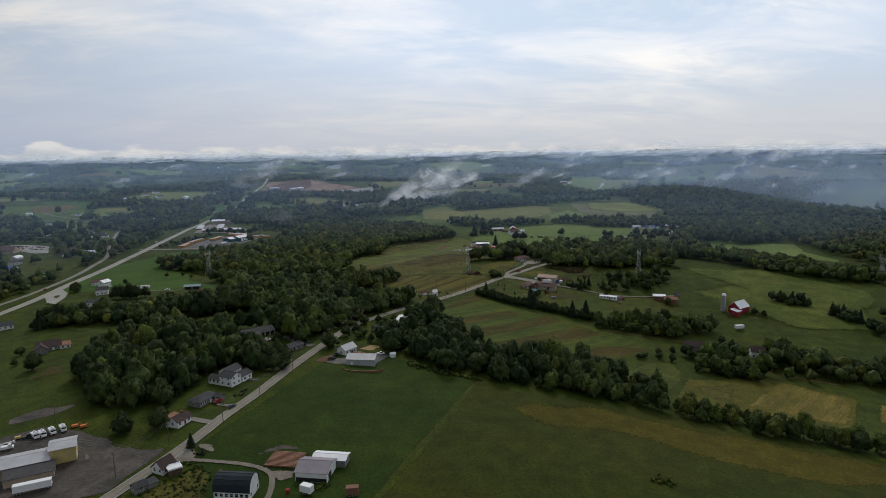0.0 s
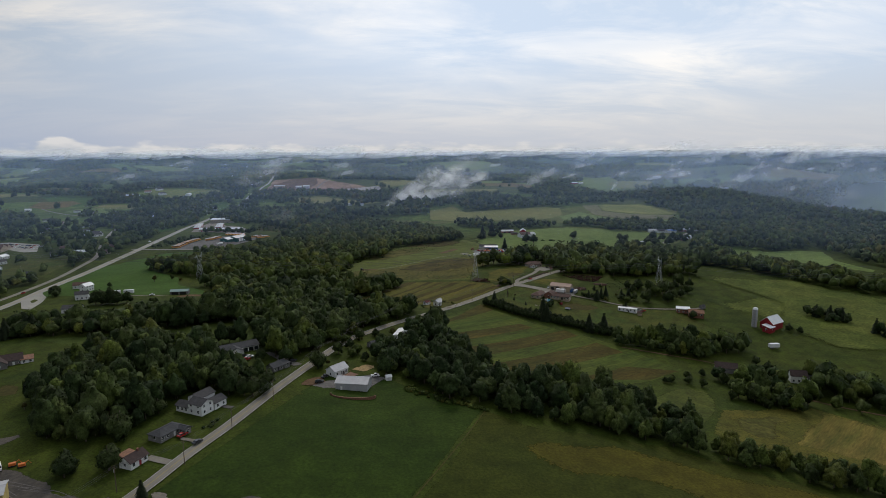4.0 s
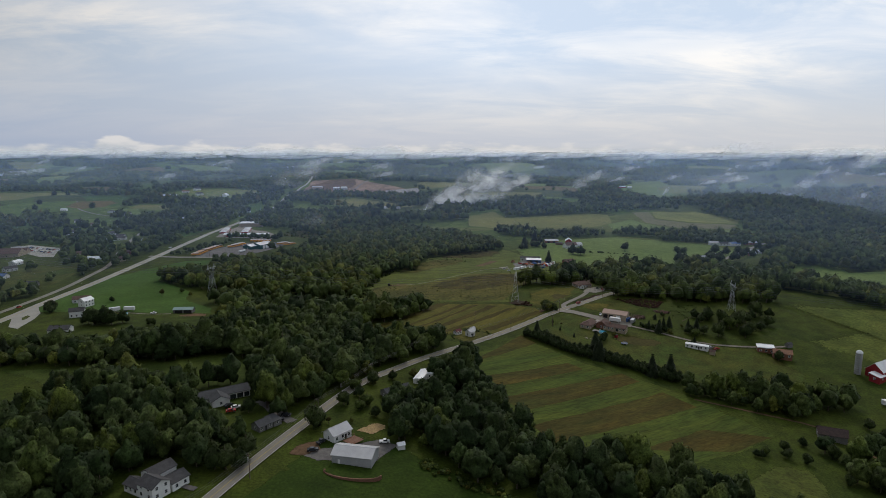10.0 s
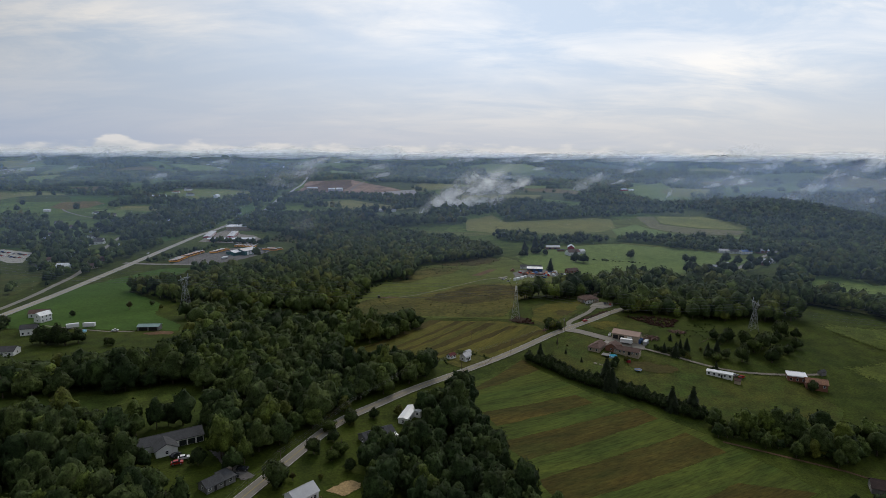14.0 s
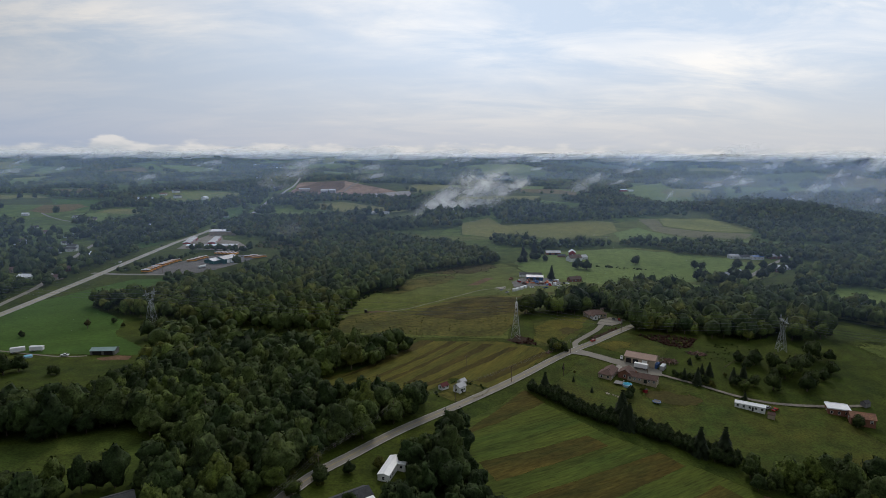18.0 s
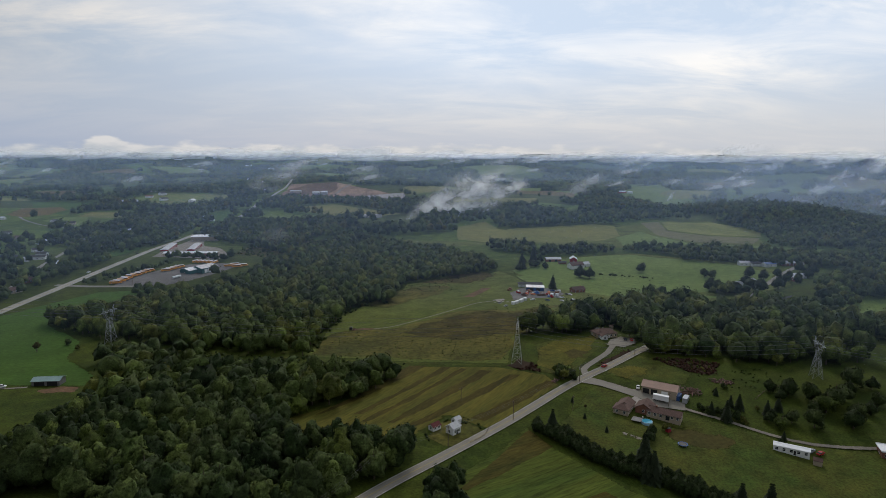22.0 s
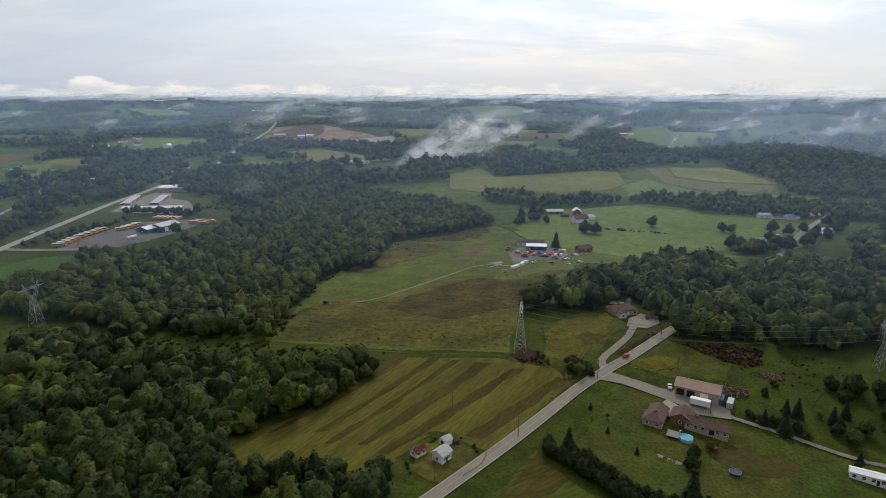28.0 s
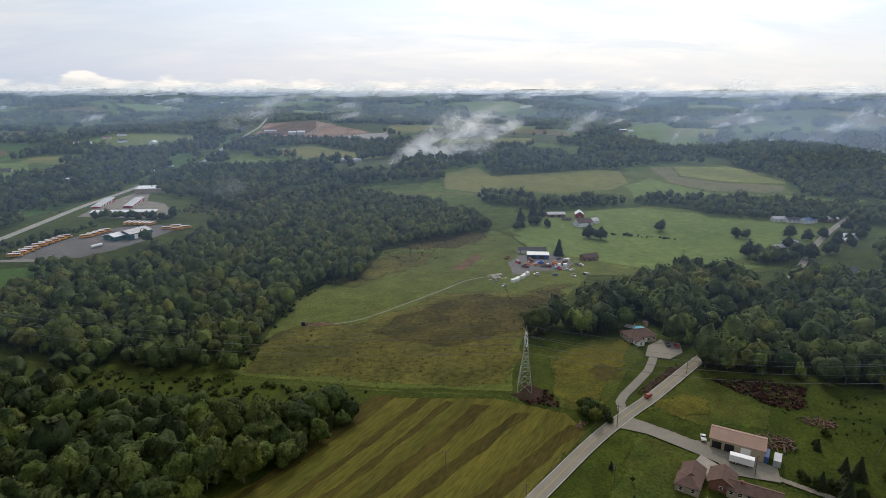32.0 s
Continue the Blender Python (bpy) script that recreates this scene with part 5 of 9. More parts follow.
wood([(-118, 290), (-140, 294), (-165, 331), (-182, 372), (-165, 380), (-172, 408), (-155, 422), (-108, 411), (-81, 423), (-60, 430), (-42, 402), (-60, 345), (-78, 322), (-100, 312), (-105, 300)], 7.2, 1, 0.95, "dense green woodland behind roadside houses", -0.1, tall=1.3)
wood([(-250, 457), (-195, 449), (-137, 453), (-110, 464), (-88, 452), (-60, 432), (-32, 412), (-12, 443), (8, 471), (24, 492), (20, 505), (-15, 506), (-48, 523), (-37, 531), (-22, 545), (-6, 558), (5, 573), (17, 594), (4, 598),
      (-33, 594), (-60, 597), (-96, 610), (-130, 628), (-165, 643), (-172, 628), (-155, 600), (-140, 570), (-138, 542), (-138, 507), (-154, 492), (-250, 480)], 7.2, 2, 1.05, "dense green woodland between road and meadow", -0.18, tall=1.1)
wood([(-250, 702), (-215, 684), (-190, 675), (-126, 664), (-90, 650), (-49, 642), (-45, 700), (-38, 770), (-25, 800), (0, 806), (0, 830), (12, 900), (40, 930), (76, 955), (126, 996), (124, 1010), (70, 1106), (-14, 1163), (-88, 1199), (-110, 1113), (-130, 1000),
      (-157, 862), (-186, 824), (-205, 770), (-250, 715)], 7.8, 3, 1.0, "large block of dense green woodland", 0.26)
wood([(-4, 379), (0, 407), (-4, 430), (8, 438), (30, 455), (40, 483), (46, 423), (53, 388), (64, 360), (90, 345), (118, 338), (128, 308), (100, 300), (70, 302), (48, 318), (30, 327), (14, 343), (0, 356)], 6.8, 4, 0.92, "dense dark green woodland beside the road", -0.28)
wood([(128, 308), (142, 285), (172, 271), (207, 249), (255, 222), (250, 207), (212, 234), (182, 247), (147, 268), (125, 284), (94, 294), (70, 298), (90, 306)], 6.0, 5, 0.74, "green hedgerow trees along a field edge", 0.05)
wood([(97, 660), (119, 665), (130, 656), (148, 665), (170, 682), (182, 663), (203, 690), (225, 705), (262, 742), (278, 762), (258, 795), (227, 793), (176, 745), (138, 705), (110, 675)], 7.5, 6, 1.1, "dense green woodland behind a house", 0.1)
wood([(173, 628), (175, 619), (191, 614), (213, 611), (225, 603), (260, 600), (300, 600), (316, 615), (290, 640), (300, 665), (343, 655), (371, 690), (363, 756), (313, 780), (280, 715), (240, 690), (205, 660), (186, 645)], 7.5, 7, 1.1, "dense green woodland along power lines", 0.08)
wood([(158, 437), (176, 440), (208, 452), (235, 440), (255, 432), (251, 425), (212, 418), (181, 422)], 7, 8, 0.9, "trees along a stream", 0.0)
wood([(342, 667), (377, 611), (404, 557), (464, 509), (480, 540), (440, 610), (379, 705)], 8, 10, 1.0, "band of green woodland", 0.18)
wood([(405, 800), (450, 768), (495, 738), (545, 770), (566, 830), (505, 872), (430, 852)], 8.5, 11, 1.0, "green woodland on a rise", 0.18)
wood([(250, 360), (262, 385), (285, 370), (310, 345), (330, 300), (297, 318), (270, 340)], 7.5, 12, 1.0, "green woodland round a farmstead")
wood([(197, 350), (200, 385), (225, 388), (245, 392), (262, 372), (240, 348), (215, 338)], 9, 13, 0.9, "green trees round a farmhouse")
wood([(126, 1131), (130, 1171), (169, 1169), (200, 1120), (296, 1120), (303, 1089), (195, 1075), (161, 1096)], 9, 14, 1.0, "belt of green trees between pastures")
wood([(312, 1104), (340, 1120), (420, 1100), (583, 1040), (600, 960), (527, 945), (372, 1018), (374, 1062)], 9, 15, 1.0, "belt of green trees between pastures", 0.18)
wood([(319, 840), (347, 875), (372, 860), (365, 825)], 9, 16, 1.1, "clump of dark trees beside a road")
wood([(326, 774), (342, 798), (347, 763), (426, 814), (420, 760), (357, 750)], 9, 17, 1.0, "green trees among houses", 0.18)
wood([(173, 1310), (190, 1345), (305, 1420), (477, 1613), (580, 1575), (530, 1440), (385, 1345), (284, 1325)], 10, 18, 1.1, "wooded ridge above a pasture", 0.18)
wood([(592, 1390), (640, 1490), (740, 1590), (900, 1640), (1050, 1560), (1050, 1350), (900, 1180), (683, 1110), (545, 1112), (605, 1240)], 11, 19, 1.1, "wooded round hill", 0.18)
wood([(520, 930), (640, 900), (760, 980), (900, 1150), (700, 1120), (600, 1040)], 10, 20, 1.0, "green woodland beyond a road", 0.18)

wood([(171, 621), (176, 616), (215, 648), (250, 690), (280, 724), (270, 731), (232, 686), (198, 650)], 5.5, 21, 1.25, "tall trees along the road beyond the crest", 0.05, margin=0.5)
wood([(163, 634), (195, 664), (228, 700), (258, 732), (252, 738), (220, 706), (188, 672), (160, 642)], 6.5, 22, 1.1, "tall trees along the road beyond the crest", 0.0, margin=0.5)

wood([(-77, 402), (-64, 428), (-37, 437), (-28, 427), (-36, 404), (-46, 392), (-62, 390)], 8, 48, 0.8, "open trees with bare stems beside the road", -0.1)
wood([(336, 492), (352, 486), (366, 474), (362, 466), (344, 474)], 6, 41, 0.7, "clump of dark round trees on a slope", -0.3)
wood([(358, 452), (372, 450), (378, 425), (372, 400), (358, 402), (364, 425)], 6.5, 42, 0.75, "clump of dark round trees on a slope", -0.3)
wood([(-335, 640), (-345, 700), (-365, 800), (-420, 960), (-480, 1120), (-700, 1150), (-700, 800), (-480, 600)], 20, 43, 1.1, "scattered garden trees among houses", -0.05)
wood([(-322, 700), (-322, 830), (-326, 960), (-350, 1000), (-390, 930), (-362, 800), (-345, 740)], 12, 44, 0.95, "trees along the highway", -0.05)
wood([(-330, 1010), (-345, 1150), (-365, 1300), (-390, 1500), (-480, 1500), (-560, 1300), (-480, 1140), (-410, 1000)], 12, 45, 1.1, "trees beside the highway", -0.05)
wood([(-305, 1200), (-330, 1350), (-345, 1500), (-200, 1480), (-110, 1250), (-200, 1195)], 11, 46, 0.95, "green woods beside the highway", -0.05)
wood([(-330, 440), (-345, 560), (-360, 640), (-520, 600), (-460, 420)], 16, 47, 1.0, "scattered trees beyond the highway", -0.05)


def far_wooded(x, y):
    """Where far woods grow: patches by slow noise, with the far fields left open."""
    v = np.array([noise.noise(Vector((a / 260, b / 330, 5.0))) + 0.5 * noise.noise(Vector((a / 90, b / 110, 9.0))) for a, b in zip(x, y)])
    return v


def far_woods():
    """Canopy lumps to the horizon, larger and sparser with distance."""
    rng = np.random.default_rng(77)
    CLEAR_FAR = [pl for pl, _, _ in FAR_FIELDS] + MORE_FIELDS + [[(-430, 2070), (-430, 2360), (-230, 2380), (30, 1985), (-10, 1930), (-156, 1990), (-319, 2060)],
                                                  [(-330, 380), (-150, 480), (-130, 640), (-190, 700), (-240, 820), (-130, 1000), (-330, 1200)],
                                                  [(-140, 1210), (600, 1420), (620, 1100), (500, 500), (-100, 400)]]
    dome = []
    for ring, (r, z) in enumerate(((1.0, 0.0), (0.86, 0.55), (0.5, 0.92))):
        dome += [(r * math.cos(1.0472 * k + ring * 0.5), r * math.sin(1.0472 * k + ring * 0.5), z) for k in range(6)]
    dome.append((0, 0, 1.05))
    tris = []
    for ring in range(2):
        for k in range(6):
            a, b, c, d = ring * 6 + k, ring * 6 + (k + 1) % 6, ring * 6 + 6 + k, ring * 6 + 6 + (k + 1) % 6
            tris += [(a, b, c), (b, d, c)]
    tris += [(12 + k, 12 + (k + 1) % 6, 18) for k in range(6)]
    dome, tris = np.array(dome), np.array(tris)
    for lo, hi, sp, rad, ht, lod in ((560, 1250, 11.0, 1.12, 0, True), (1250, 2300, 15.0, 1.5, 0, True), (2300, 3500, 18, 11.5, 12, False), (3500, 4850, 29, 18, 10, False)):
        X, Y = np.meshgrid(np.arange(-4200, 4400, sp), np.arange(300, 5000, sp))
        X, Y = X.ravel() + rng.uniform(-0.4, 0.4, X.size) * sp, Y.ravel() + rng.uniform(-0.4, 0.4, Y.size) * sp
        R = np.hypot(X, Y)
        k = (R >= lo) & (R < hi) & (X < 1.05 * Y + 200) & (X > -0.8 * Y - 80)
        X, Y = X[k], Y[k]
        v = far_wooded(X, Y)
        left = (X < -330) & (Y < 1500)
        k = v > np.where(left, -0.02, np.where((X > 750) & (Y > 1750) & (X < Y), -0.06, -0.16))
        k |= rng.uniform(size=len(X)) < 0.02
        for pl in CLEAR_FAR:
            k &= ~inside(pl, X, Y)
        X, Y = X[k], Y[k]
        k = free(X, Y, 5)
        X, Y, v = X[k], Y[k], far_wooded(X[k], Y[k])
        tint = np.clip(0.46 + 0.5 * v + rng.normal(0, 0.26, len(X)), 0, 1)
        sz = rng.uniform(0.75, 1.3, len(X))
        if lod:
            near = path_distance(X, Y) < 520
            V, Q, T, G = planted(FAR, X[~near], Y[~near], sz[~near] * rad, rng, tint[~near], 1.2)
            if near.any():
                v, q, t, g = planted(MID, X[near], Y[near], sz[near], rng, tint[near])
                V, Q, T, G = np.concatenate([V, v]), np.concatenate([Q, q + len(V)]), np.concatenate([T, t]), np.concatenate([G, g])
            me = fast_mesh("woodland", V, None, Q, mats=[M["foliage"]], tint=T, normals=G)
        else:
            W = dome[None] * np.stack([rad * sz, rad * sz, ht * rng.uniform(0.75, 1.25, len(X))], 1)[:, None, :]
            W = W * rng.uniform(0.82, 1.18, W.shape)
            W[:, :, 0] += X[:, None]
            W[:, :, 1] += Y[:, None]
            W[:, :, 2] += ground_z(X, Y)[:, None] - 0.5
            Q = (tris[None] + (np.arange(len(X)) * len(dome))[:, None, None]).reshape(-1, 3)
            me = fast_mesh("woodland", W.reshape(-1, 3), None, Q, mats=[M["far_woods"]], tint=np.repeat(tint, len(dome)), smooth=True)
        tagged(new("woodland", me), "far green woods rolling over low hills", "woods", kind="stuff")


far_woods()

# ---- building kit ----
def part(name, bm, mat, parent, label=""):
    """One mesh under a thing or under a part."""
    me = bpy.data.meshes.new(name)
    bm.to_mesh(me)
    bm.free()
    me.materials.append(mat)
    ob = new(name, me)
    ob.parent = parent
    if label:
        ob["label"] = label
    return ob


def thing(name, label, category, x, y, rot=0.0, group="", z=None):
    ob = new(name)
    ob.empty_display_size = 0.5
    ob.matrix_world = pose(x, y, gz(x, y) if z is None else z, 0, 0, rot)
    return tagged(ob, label, category, group)


def block(bm, x0, x1, y0, y1, z0, z1):
    v = [bm.verts.new(p) for p in ((x0, y0, z0), (x1, y0, z0), (x1, y1, z0), (x0, y1, z0), (x0, y0, z1), (x1, y0, z1), (x1, y1, z1), (x0, y1, z1))]
    for f in ((3, 2, 1, 0), (4, 5, 6, 7), (0, 1, 5, 4), (1, 2, 6, 5), (2, 3, 7, 6), (3, 0, 4, 7)):
        bm.faces.new([v[i] for i in f])
    return bm


def box(x0, x1, y0, y1, z0, z1, bevel=0.0):
    bm = block(bmesh.new(), x0, x1, y0, y1, z0, z1)
    if bevel:
        bmesh.ops.bevel(bm, geom=bm.edges[:], offset=bevel, segments=1, affect="EDGES")
    return bm


def prism(outline, x0, x1, bm=None):
    """An outline in y and z drawn out along x."""
    bm = bm or bmesh.new()
    a = [bm.verts.new((x0, y, z)) for y, z in outline]
    b = [bm.verts.new((x1, y, z)) for y, z in outline]
    n = len(outline)
    bm.faces.new(a[::-1])
    bm.faces.new(b)
    for i in range(n):
        bm.faces.new((a[i], a[(i + 1) % n], b[(i + 1) % n], b[i]))
    bmesh.ops.recalc_face_normals(bm, faces=bm.faces[:])
    return bm


def tube(points, r, bm=None, sides=6):
    """A round bar through the points."""
    bm = bm or bmesh.new()
    rings = []
    p = [Vector(q) for q in points]
    for i, q in enumerate(p):
        d = (p[min(i + 1, len(p) - 1)] - p[max(i - 1, 0)]).normalized()
        u = d.orthogonal().normalized()
        w = d.cross(u)
        rr = r[i] if isinstance(r, (list, tuple)) else r
        rings.append([bm.verts.new(q + u * rr * math.cos(6.283 * k / sides) + w * rr * math.sin(6.283 * k / sides)) for k in range(sides)])
    for a, b in zip(rings, rings[1:]):
        for k in range(sides):
            bm.faces.new((a[k], a[(k + 1) % sides], b[(k + 1) % sides], b[k]))
    bm.faces.new(rings[0][::-1])
    bm.faces.new(rings[-1])
    return bm


def window(parent, x, y, z, w, h, side):
    """side: 'y-', 'y+', 'x-', 'x+', the wall that it sits in. A frame with a recessed pane under it."""
    bm, gl = bmesh.new(), bmesh.new()
    t = 0.09

    def put(b, a0, a1, z0, z1, d0, d1):
        if side == "y-":
            block(b, x + a0, x + a1, y - d1, y - d0, z + z0, z + z1)
        elif side == "y+":
            block(b, x + a0, x + a1, y + d0, y + d1, z + z0, z + z1)
        elif side == "x-":
            block(b, x - d1, x - d0, y + a0, y + a1, z + z0, z + z1)
        else:
            block(b, x + d0, x + d1, y + a0, y + a1, z + z0, z + z1)
    put(bm, -w / 2 - t, w / 2 + t, -t, 0, -0.05, 0.06)
    put(bm, -w / 2 - t, w / 2 + t, h, h + t, -0.05, 0.06)
    put(bm, -w / 2 - t, -w / 2, 0, h, -0.05, 0.06)
    put(bm, w / 2, w / 2 + t, 0, h, -0.05, 0.06)
    put(bm, -w / 2, w / 2, h * 0.5 - 0.03, h * 0.5 + 0.03, -0.05, 0.045)
    put(gl, -w / 2, w / 2, 0, h, -0.05, 0.02)
    ob = part("window", bm, M["trim_white"], parent)
    part("pane", gl, M["glass"], ob)


def door(parent, x, y, w, h, side, mat, name="door"):
    t = 0.05
    if side == "y-":
        bm = box(x - w / 2, x + w / 2, y - t, y + 0.02, 0.02, h)
    elif side == "y+":
        bm = box(x - w / 2, x + w / 2, y - 0.02, y + t, 0.02, h)
    elif side == "x-":
        bm = box(x - t, x + 0.02, y - w / 2, y + w / 2, 0.02, h)
    else:
        bm = box(x - 0.02, x + t, y - w / 2, y + w / 2, 0.02, h)
    return part(name, bm, mat, parent)


def volume(ob, L, W, h, rise, wall, roof, cx=0.0, cy=0.0, over=0.45, win=3, ends=1, doors=(), turn=False, style="gable", deep=2.0, base=0.0, storeys=1, chimney=None, trim=None):
    """Walls, roof, windows and doors of one block of a building; the ridge runs along x, or along y with turn."""
    m = pose(cx, cy, base, 0, 0, 90 if turn else 0)
    made = []

    def add(name, bm, mat, label=""):
        bm.transform(m)
        p = part(name, bm, mat, ob, label)
        made.append(p)
        return p
    l, w = L / 2, W / 2

    def four_walls():
        add("wall", box(-l, l, -w, -w + 0.25, -deep, h), wall)
        add("wall", box(-l, l, w - 0.25, w, -deep, h), wall)
        add("wall", box(-l, -l + 0.25, -w + 0.252, w - 0.252, -deep, h), wall)
        add("wall", box(l - 0.25, l, -w + 0.252, w - 0.252, -deep, h), wall)
    if style == "flat":
        four_walls()
        r = box(-l - over, l + over, -w - over, w + over, h, h + 0.35)
        for a in ((-l - over, l + over, -w - over, -w - over + 0.3), (-l - over, l + over, w + over - 0.3, w + over)):
            block(r, a[0], a[1], a[2], a[3], h + 0.35, h + 0.6)
        add("roof", r, roof)
    elif style == "hip":
        four_walls()
        bm = bmesh.new()
        lo, wo, rl = l + over, w + over, max(0.5, l - w * 0.9)
        e = [bm.verts.new(p) for p in ((-lo, -wo, h - 0.1), (lo, -wo, h - 0.1), (lo, wo, h - 0.1), (-lo, wo, h - 0.1))]
        t = [bm.verts.new(p) for p in ((-lo, -wo, h + 0.1), (lo, -wo, h + 0.1), (lo, wo, h + 0.1), (-lo, wo, h + 0.1))]
        q = [bm.verts.new((-rl, 0, h + rise)), bm.verts.new((rl, 0, h + rise))]
        bm.faces.new(e[::-1])
        for i in range(4):
            bm.faces.new((e[i], e[(i + 1) % 4], t[(i + 1) % 4], t[i]))
        bm.faces.new((t[0], t[1], q[1], q[0]))
        bm.faces.new((t[2], t[3], q[0], q[1]))
        bm.faces.new((t[1], t[2], q[1]))
        bm.faces.new((t[3], t[0], q[0]))
        add("roof", bm, roof)
        c = tube([(-rl, 0, h + rise + 0.03), (rl, 0, h + rise + 0.03)], 0.12)
        add("ridge_cap", c, roof)
    else:
        if style == "gambrel":
            prof = [(-w, h), (-w * 0.72, h + rise * 0.62), (0, h + rise), (w * 0.72, h + rise * 0.62), (w, h)]
        elif style == "arch":
            prof = [(-w, h)] + [(-w * math.cos(a), h + rise * math.sin(a) ** 0.9) for a in (0.45, 0.85, 1.2)] + [(0, h + rise)] + [(w * math.cos(a), h + rise * math.sin(a) ** 0.9) for a in (1.2, 0.85, 0.45)] + [(w, h)]
        elif style == "shed":
            prof = [(-w, h), (w, h + rise)]
        else:
            prof = [(-w, h), (0, h + rise), (w, h)]
        add("wall", box(-l, l, -w, -w + 0.25, -deep, prof[0][1]), wall)
        add("wall", box(-l, l, w - 0.25, w, -deep, prof[-1][1]), wall)
        inner = [(min(max(y, -w + 0.252), w - 0.252), z) for y, z in prof]
        for a, b in ((-l, -l + 0.25), (l - 0.25, l)):
            add("gable_wall", prism([(-w + 0.252, -deep)] + inner + [(w - 0.252, -deep)], a, b), wall)
        th = 0.2
        for i in range(len(prof) - 1):
            (y0, z0), (y1, z1) = prof[i], prof[i + 1]
            d = math.hypot(y1 - y0, z1 - z0)
            uy, uz = (y1 - y0) / d, (z1 - z0) / d
            if i == 0:
                y0, z0 = y0 - uy * over, z0 - uz * over
            if i == len(prof) - 2 and style != "gable" or (style == "gable" and i == 1):
                y1, z1 = y1 + uy * over, z1 + uz * over
            ny, nz = -uz, uy
            bm = prism([(y0 + ny * 0.02, z0 + nz * 0.02), (y1 + ny * 0.02, z1 + nz * 0.02), (y1 + ny * th, z1 + nz * th), (y0 + ny * th, z0 + nz * th)], -l - over, l + over)
            add("roof_slope", bm, roof)
        if style != "shed":
            add("ridge_cap", tube([(-l - over, 0, h + rise + 0.17), (l + over, 0, h + rise + 0.17)], 0.14), trim or roof)
    # windows on the long walls and the ends

    def win_at(x, y, z, ww, hh, side):
        before = set(o.name for o in ob.children)
        window(ob, x, y, z, ww, hh, side)
        for o in ob.children:
            if o.name not in before:
                o.data.transform(m)
                for c in o.children:
                    c.data.transform(m)
    for s in range(storeys):
        z = 1.0 + s * 2.7
        if z + 1.2 > h + 0.1:
            break
        for k in range(win):
            x = -l + L * (k + 0.5) / win
            if s == 0 and any(abs(x - dx) < dw / 2 + 0.7 for dx, dw, _, sd, _ in doors if sd == "y-"):
                continue
            win_at(x, -w, z, 1.1, 1.25, "y-")
        for k in range(win):
            x = -l + L * (k + 0.5) / win
            if s == 0 and any(abs(x - dx) < dw / 2 + 0.7 for dx, dw, _, sd, _ in doors if sd == "y+"):
                continue
            win_at(x, w, z, 1.1, 1.25, "y+")
        for k in range(ends):
            y = -w + W * (k + 0.5) / max(1, ends)
            if not (s == 0 and any(abs(y - dx) < dw / 2 + 0.6 and sd == "x-" for dx, dw, _, sd, _ in doors)):
                win_at(-l, y, z, 1.0, 1.2, "x-")
            if not (s == 0 and any(abs(y - dx) < dw / 2 + 0.6 and sd == "x+" for dx, dw, _, sd, _ in doors)):
                win_at(l, y, z, 1.0, 1.2, "x+")
    for dx, dw, dh, sd, mt in doors:
        px, py = (dx, -w) if sd == "y-" else (dx, w) if sd == "y+" else (-l, dx) if sd == "x-" else (l, dx)
        # wide entries: garage doors, black panels for shaded open bays, one dark skirt
        p = door(ob, px, py, dw, dh, sd, M[mt], "garage_door" if dw > 2 else "door")
        p.data.transform(m)
    if chimney is not None:
        add("chimney", box(chimney - 0.4, chimney + 0.4, -0.5, 0.3, h * 0.5, h + rise + 0.9, 0.03), M["brick_wall"], "brick chimney")


def building(name, label, category, x, y, rot, blocks, group=""):
    """blocks: keyword sets for volume(). The building stands on the lowest corner's ground."""
    ob = thing(name, label, category, x, y, rot, group)
    for b in blocks:
        volume(ob, **b)
    return ob

# ---- buildings along the road ----
GD = "trim_white"
building("house", "white two-storey house with grey roofs and low wings", "house", -82, 316, 60, [
    dict(L=8, W=7, h=4.9, rise=1.8, wall=M["white_wall"], roof=M["grey_shingle"], turn=True, storeys=2, win=2, ends=2, cx=-2.0, cy=-2.0),
    dict(L=7, W=6.6, h=3.2, rise=1.6, wall=M["white_wall"], roof=M["grey_shingle"], cx=5.6, cy=-3.0, win=2),
    dict(L=9.6, W=6.6, h=4.8, rise=1.7, wall=M["white_wall"], roof=M["grey_shingle"], cx=4.8, cy=4.4, storeys=2, win=4, ends=2),
    dict(L=7.5, W=5.4, h=2.7, rise=1.4, wall=M["white_wall"], roof=M["grey_shingle"], cx=-2.8, cy=5.8, turn=True, win=3)])
building("house", "low ranch house with a dark grey hipped roof", "house", -89, 292, 60, [
    dict(L=12, W=7, h=2.6, rise=1.7, wall=M["grey_wall"], roof=M["dark_shingle"], style="hip", win=5, doors=[(1.0, 1.0, 2.1, "y-", GD)]),
    dict(L=4, W=3.4, h=2.6, rise=0.8, wall=M["grey_wall"], roof=M["dark_shingle"], cx=4.5, cy=-5.2, turn=True, win=1)])
building("house", "small white house with brown roof and a rusty lean-to", "house", -93.5, 270, 64, [
    dict(L=8, W=5.8, h=2.7, rise=1.9, wall=M["white_wall"], roof=M["umber_shingle"], win=3, doors=[(0.3, 1.0, 2.1, "y-", "barn_red")], chimney=2.0),
    dict(L=5, W=3.5, h=2.3, rise=0.5, wall=M["white_wall"], roof=M["rust_roof"], cx=1.5, cy=4.8, style="shed", win=1)])
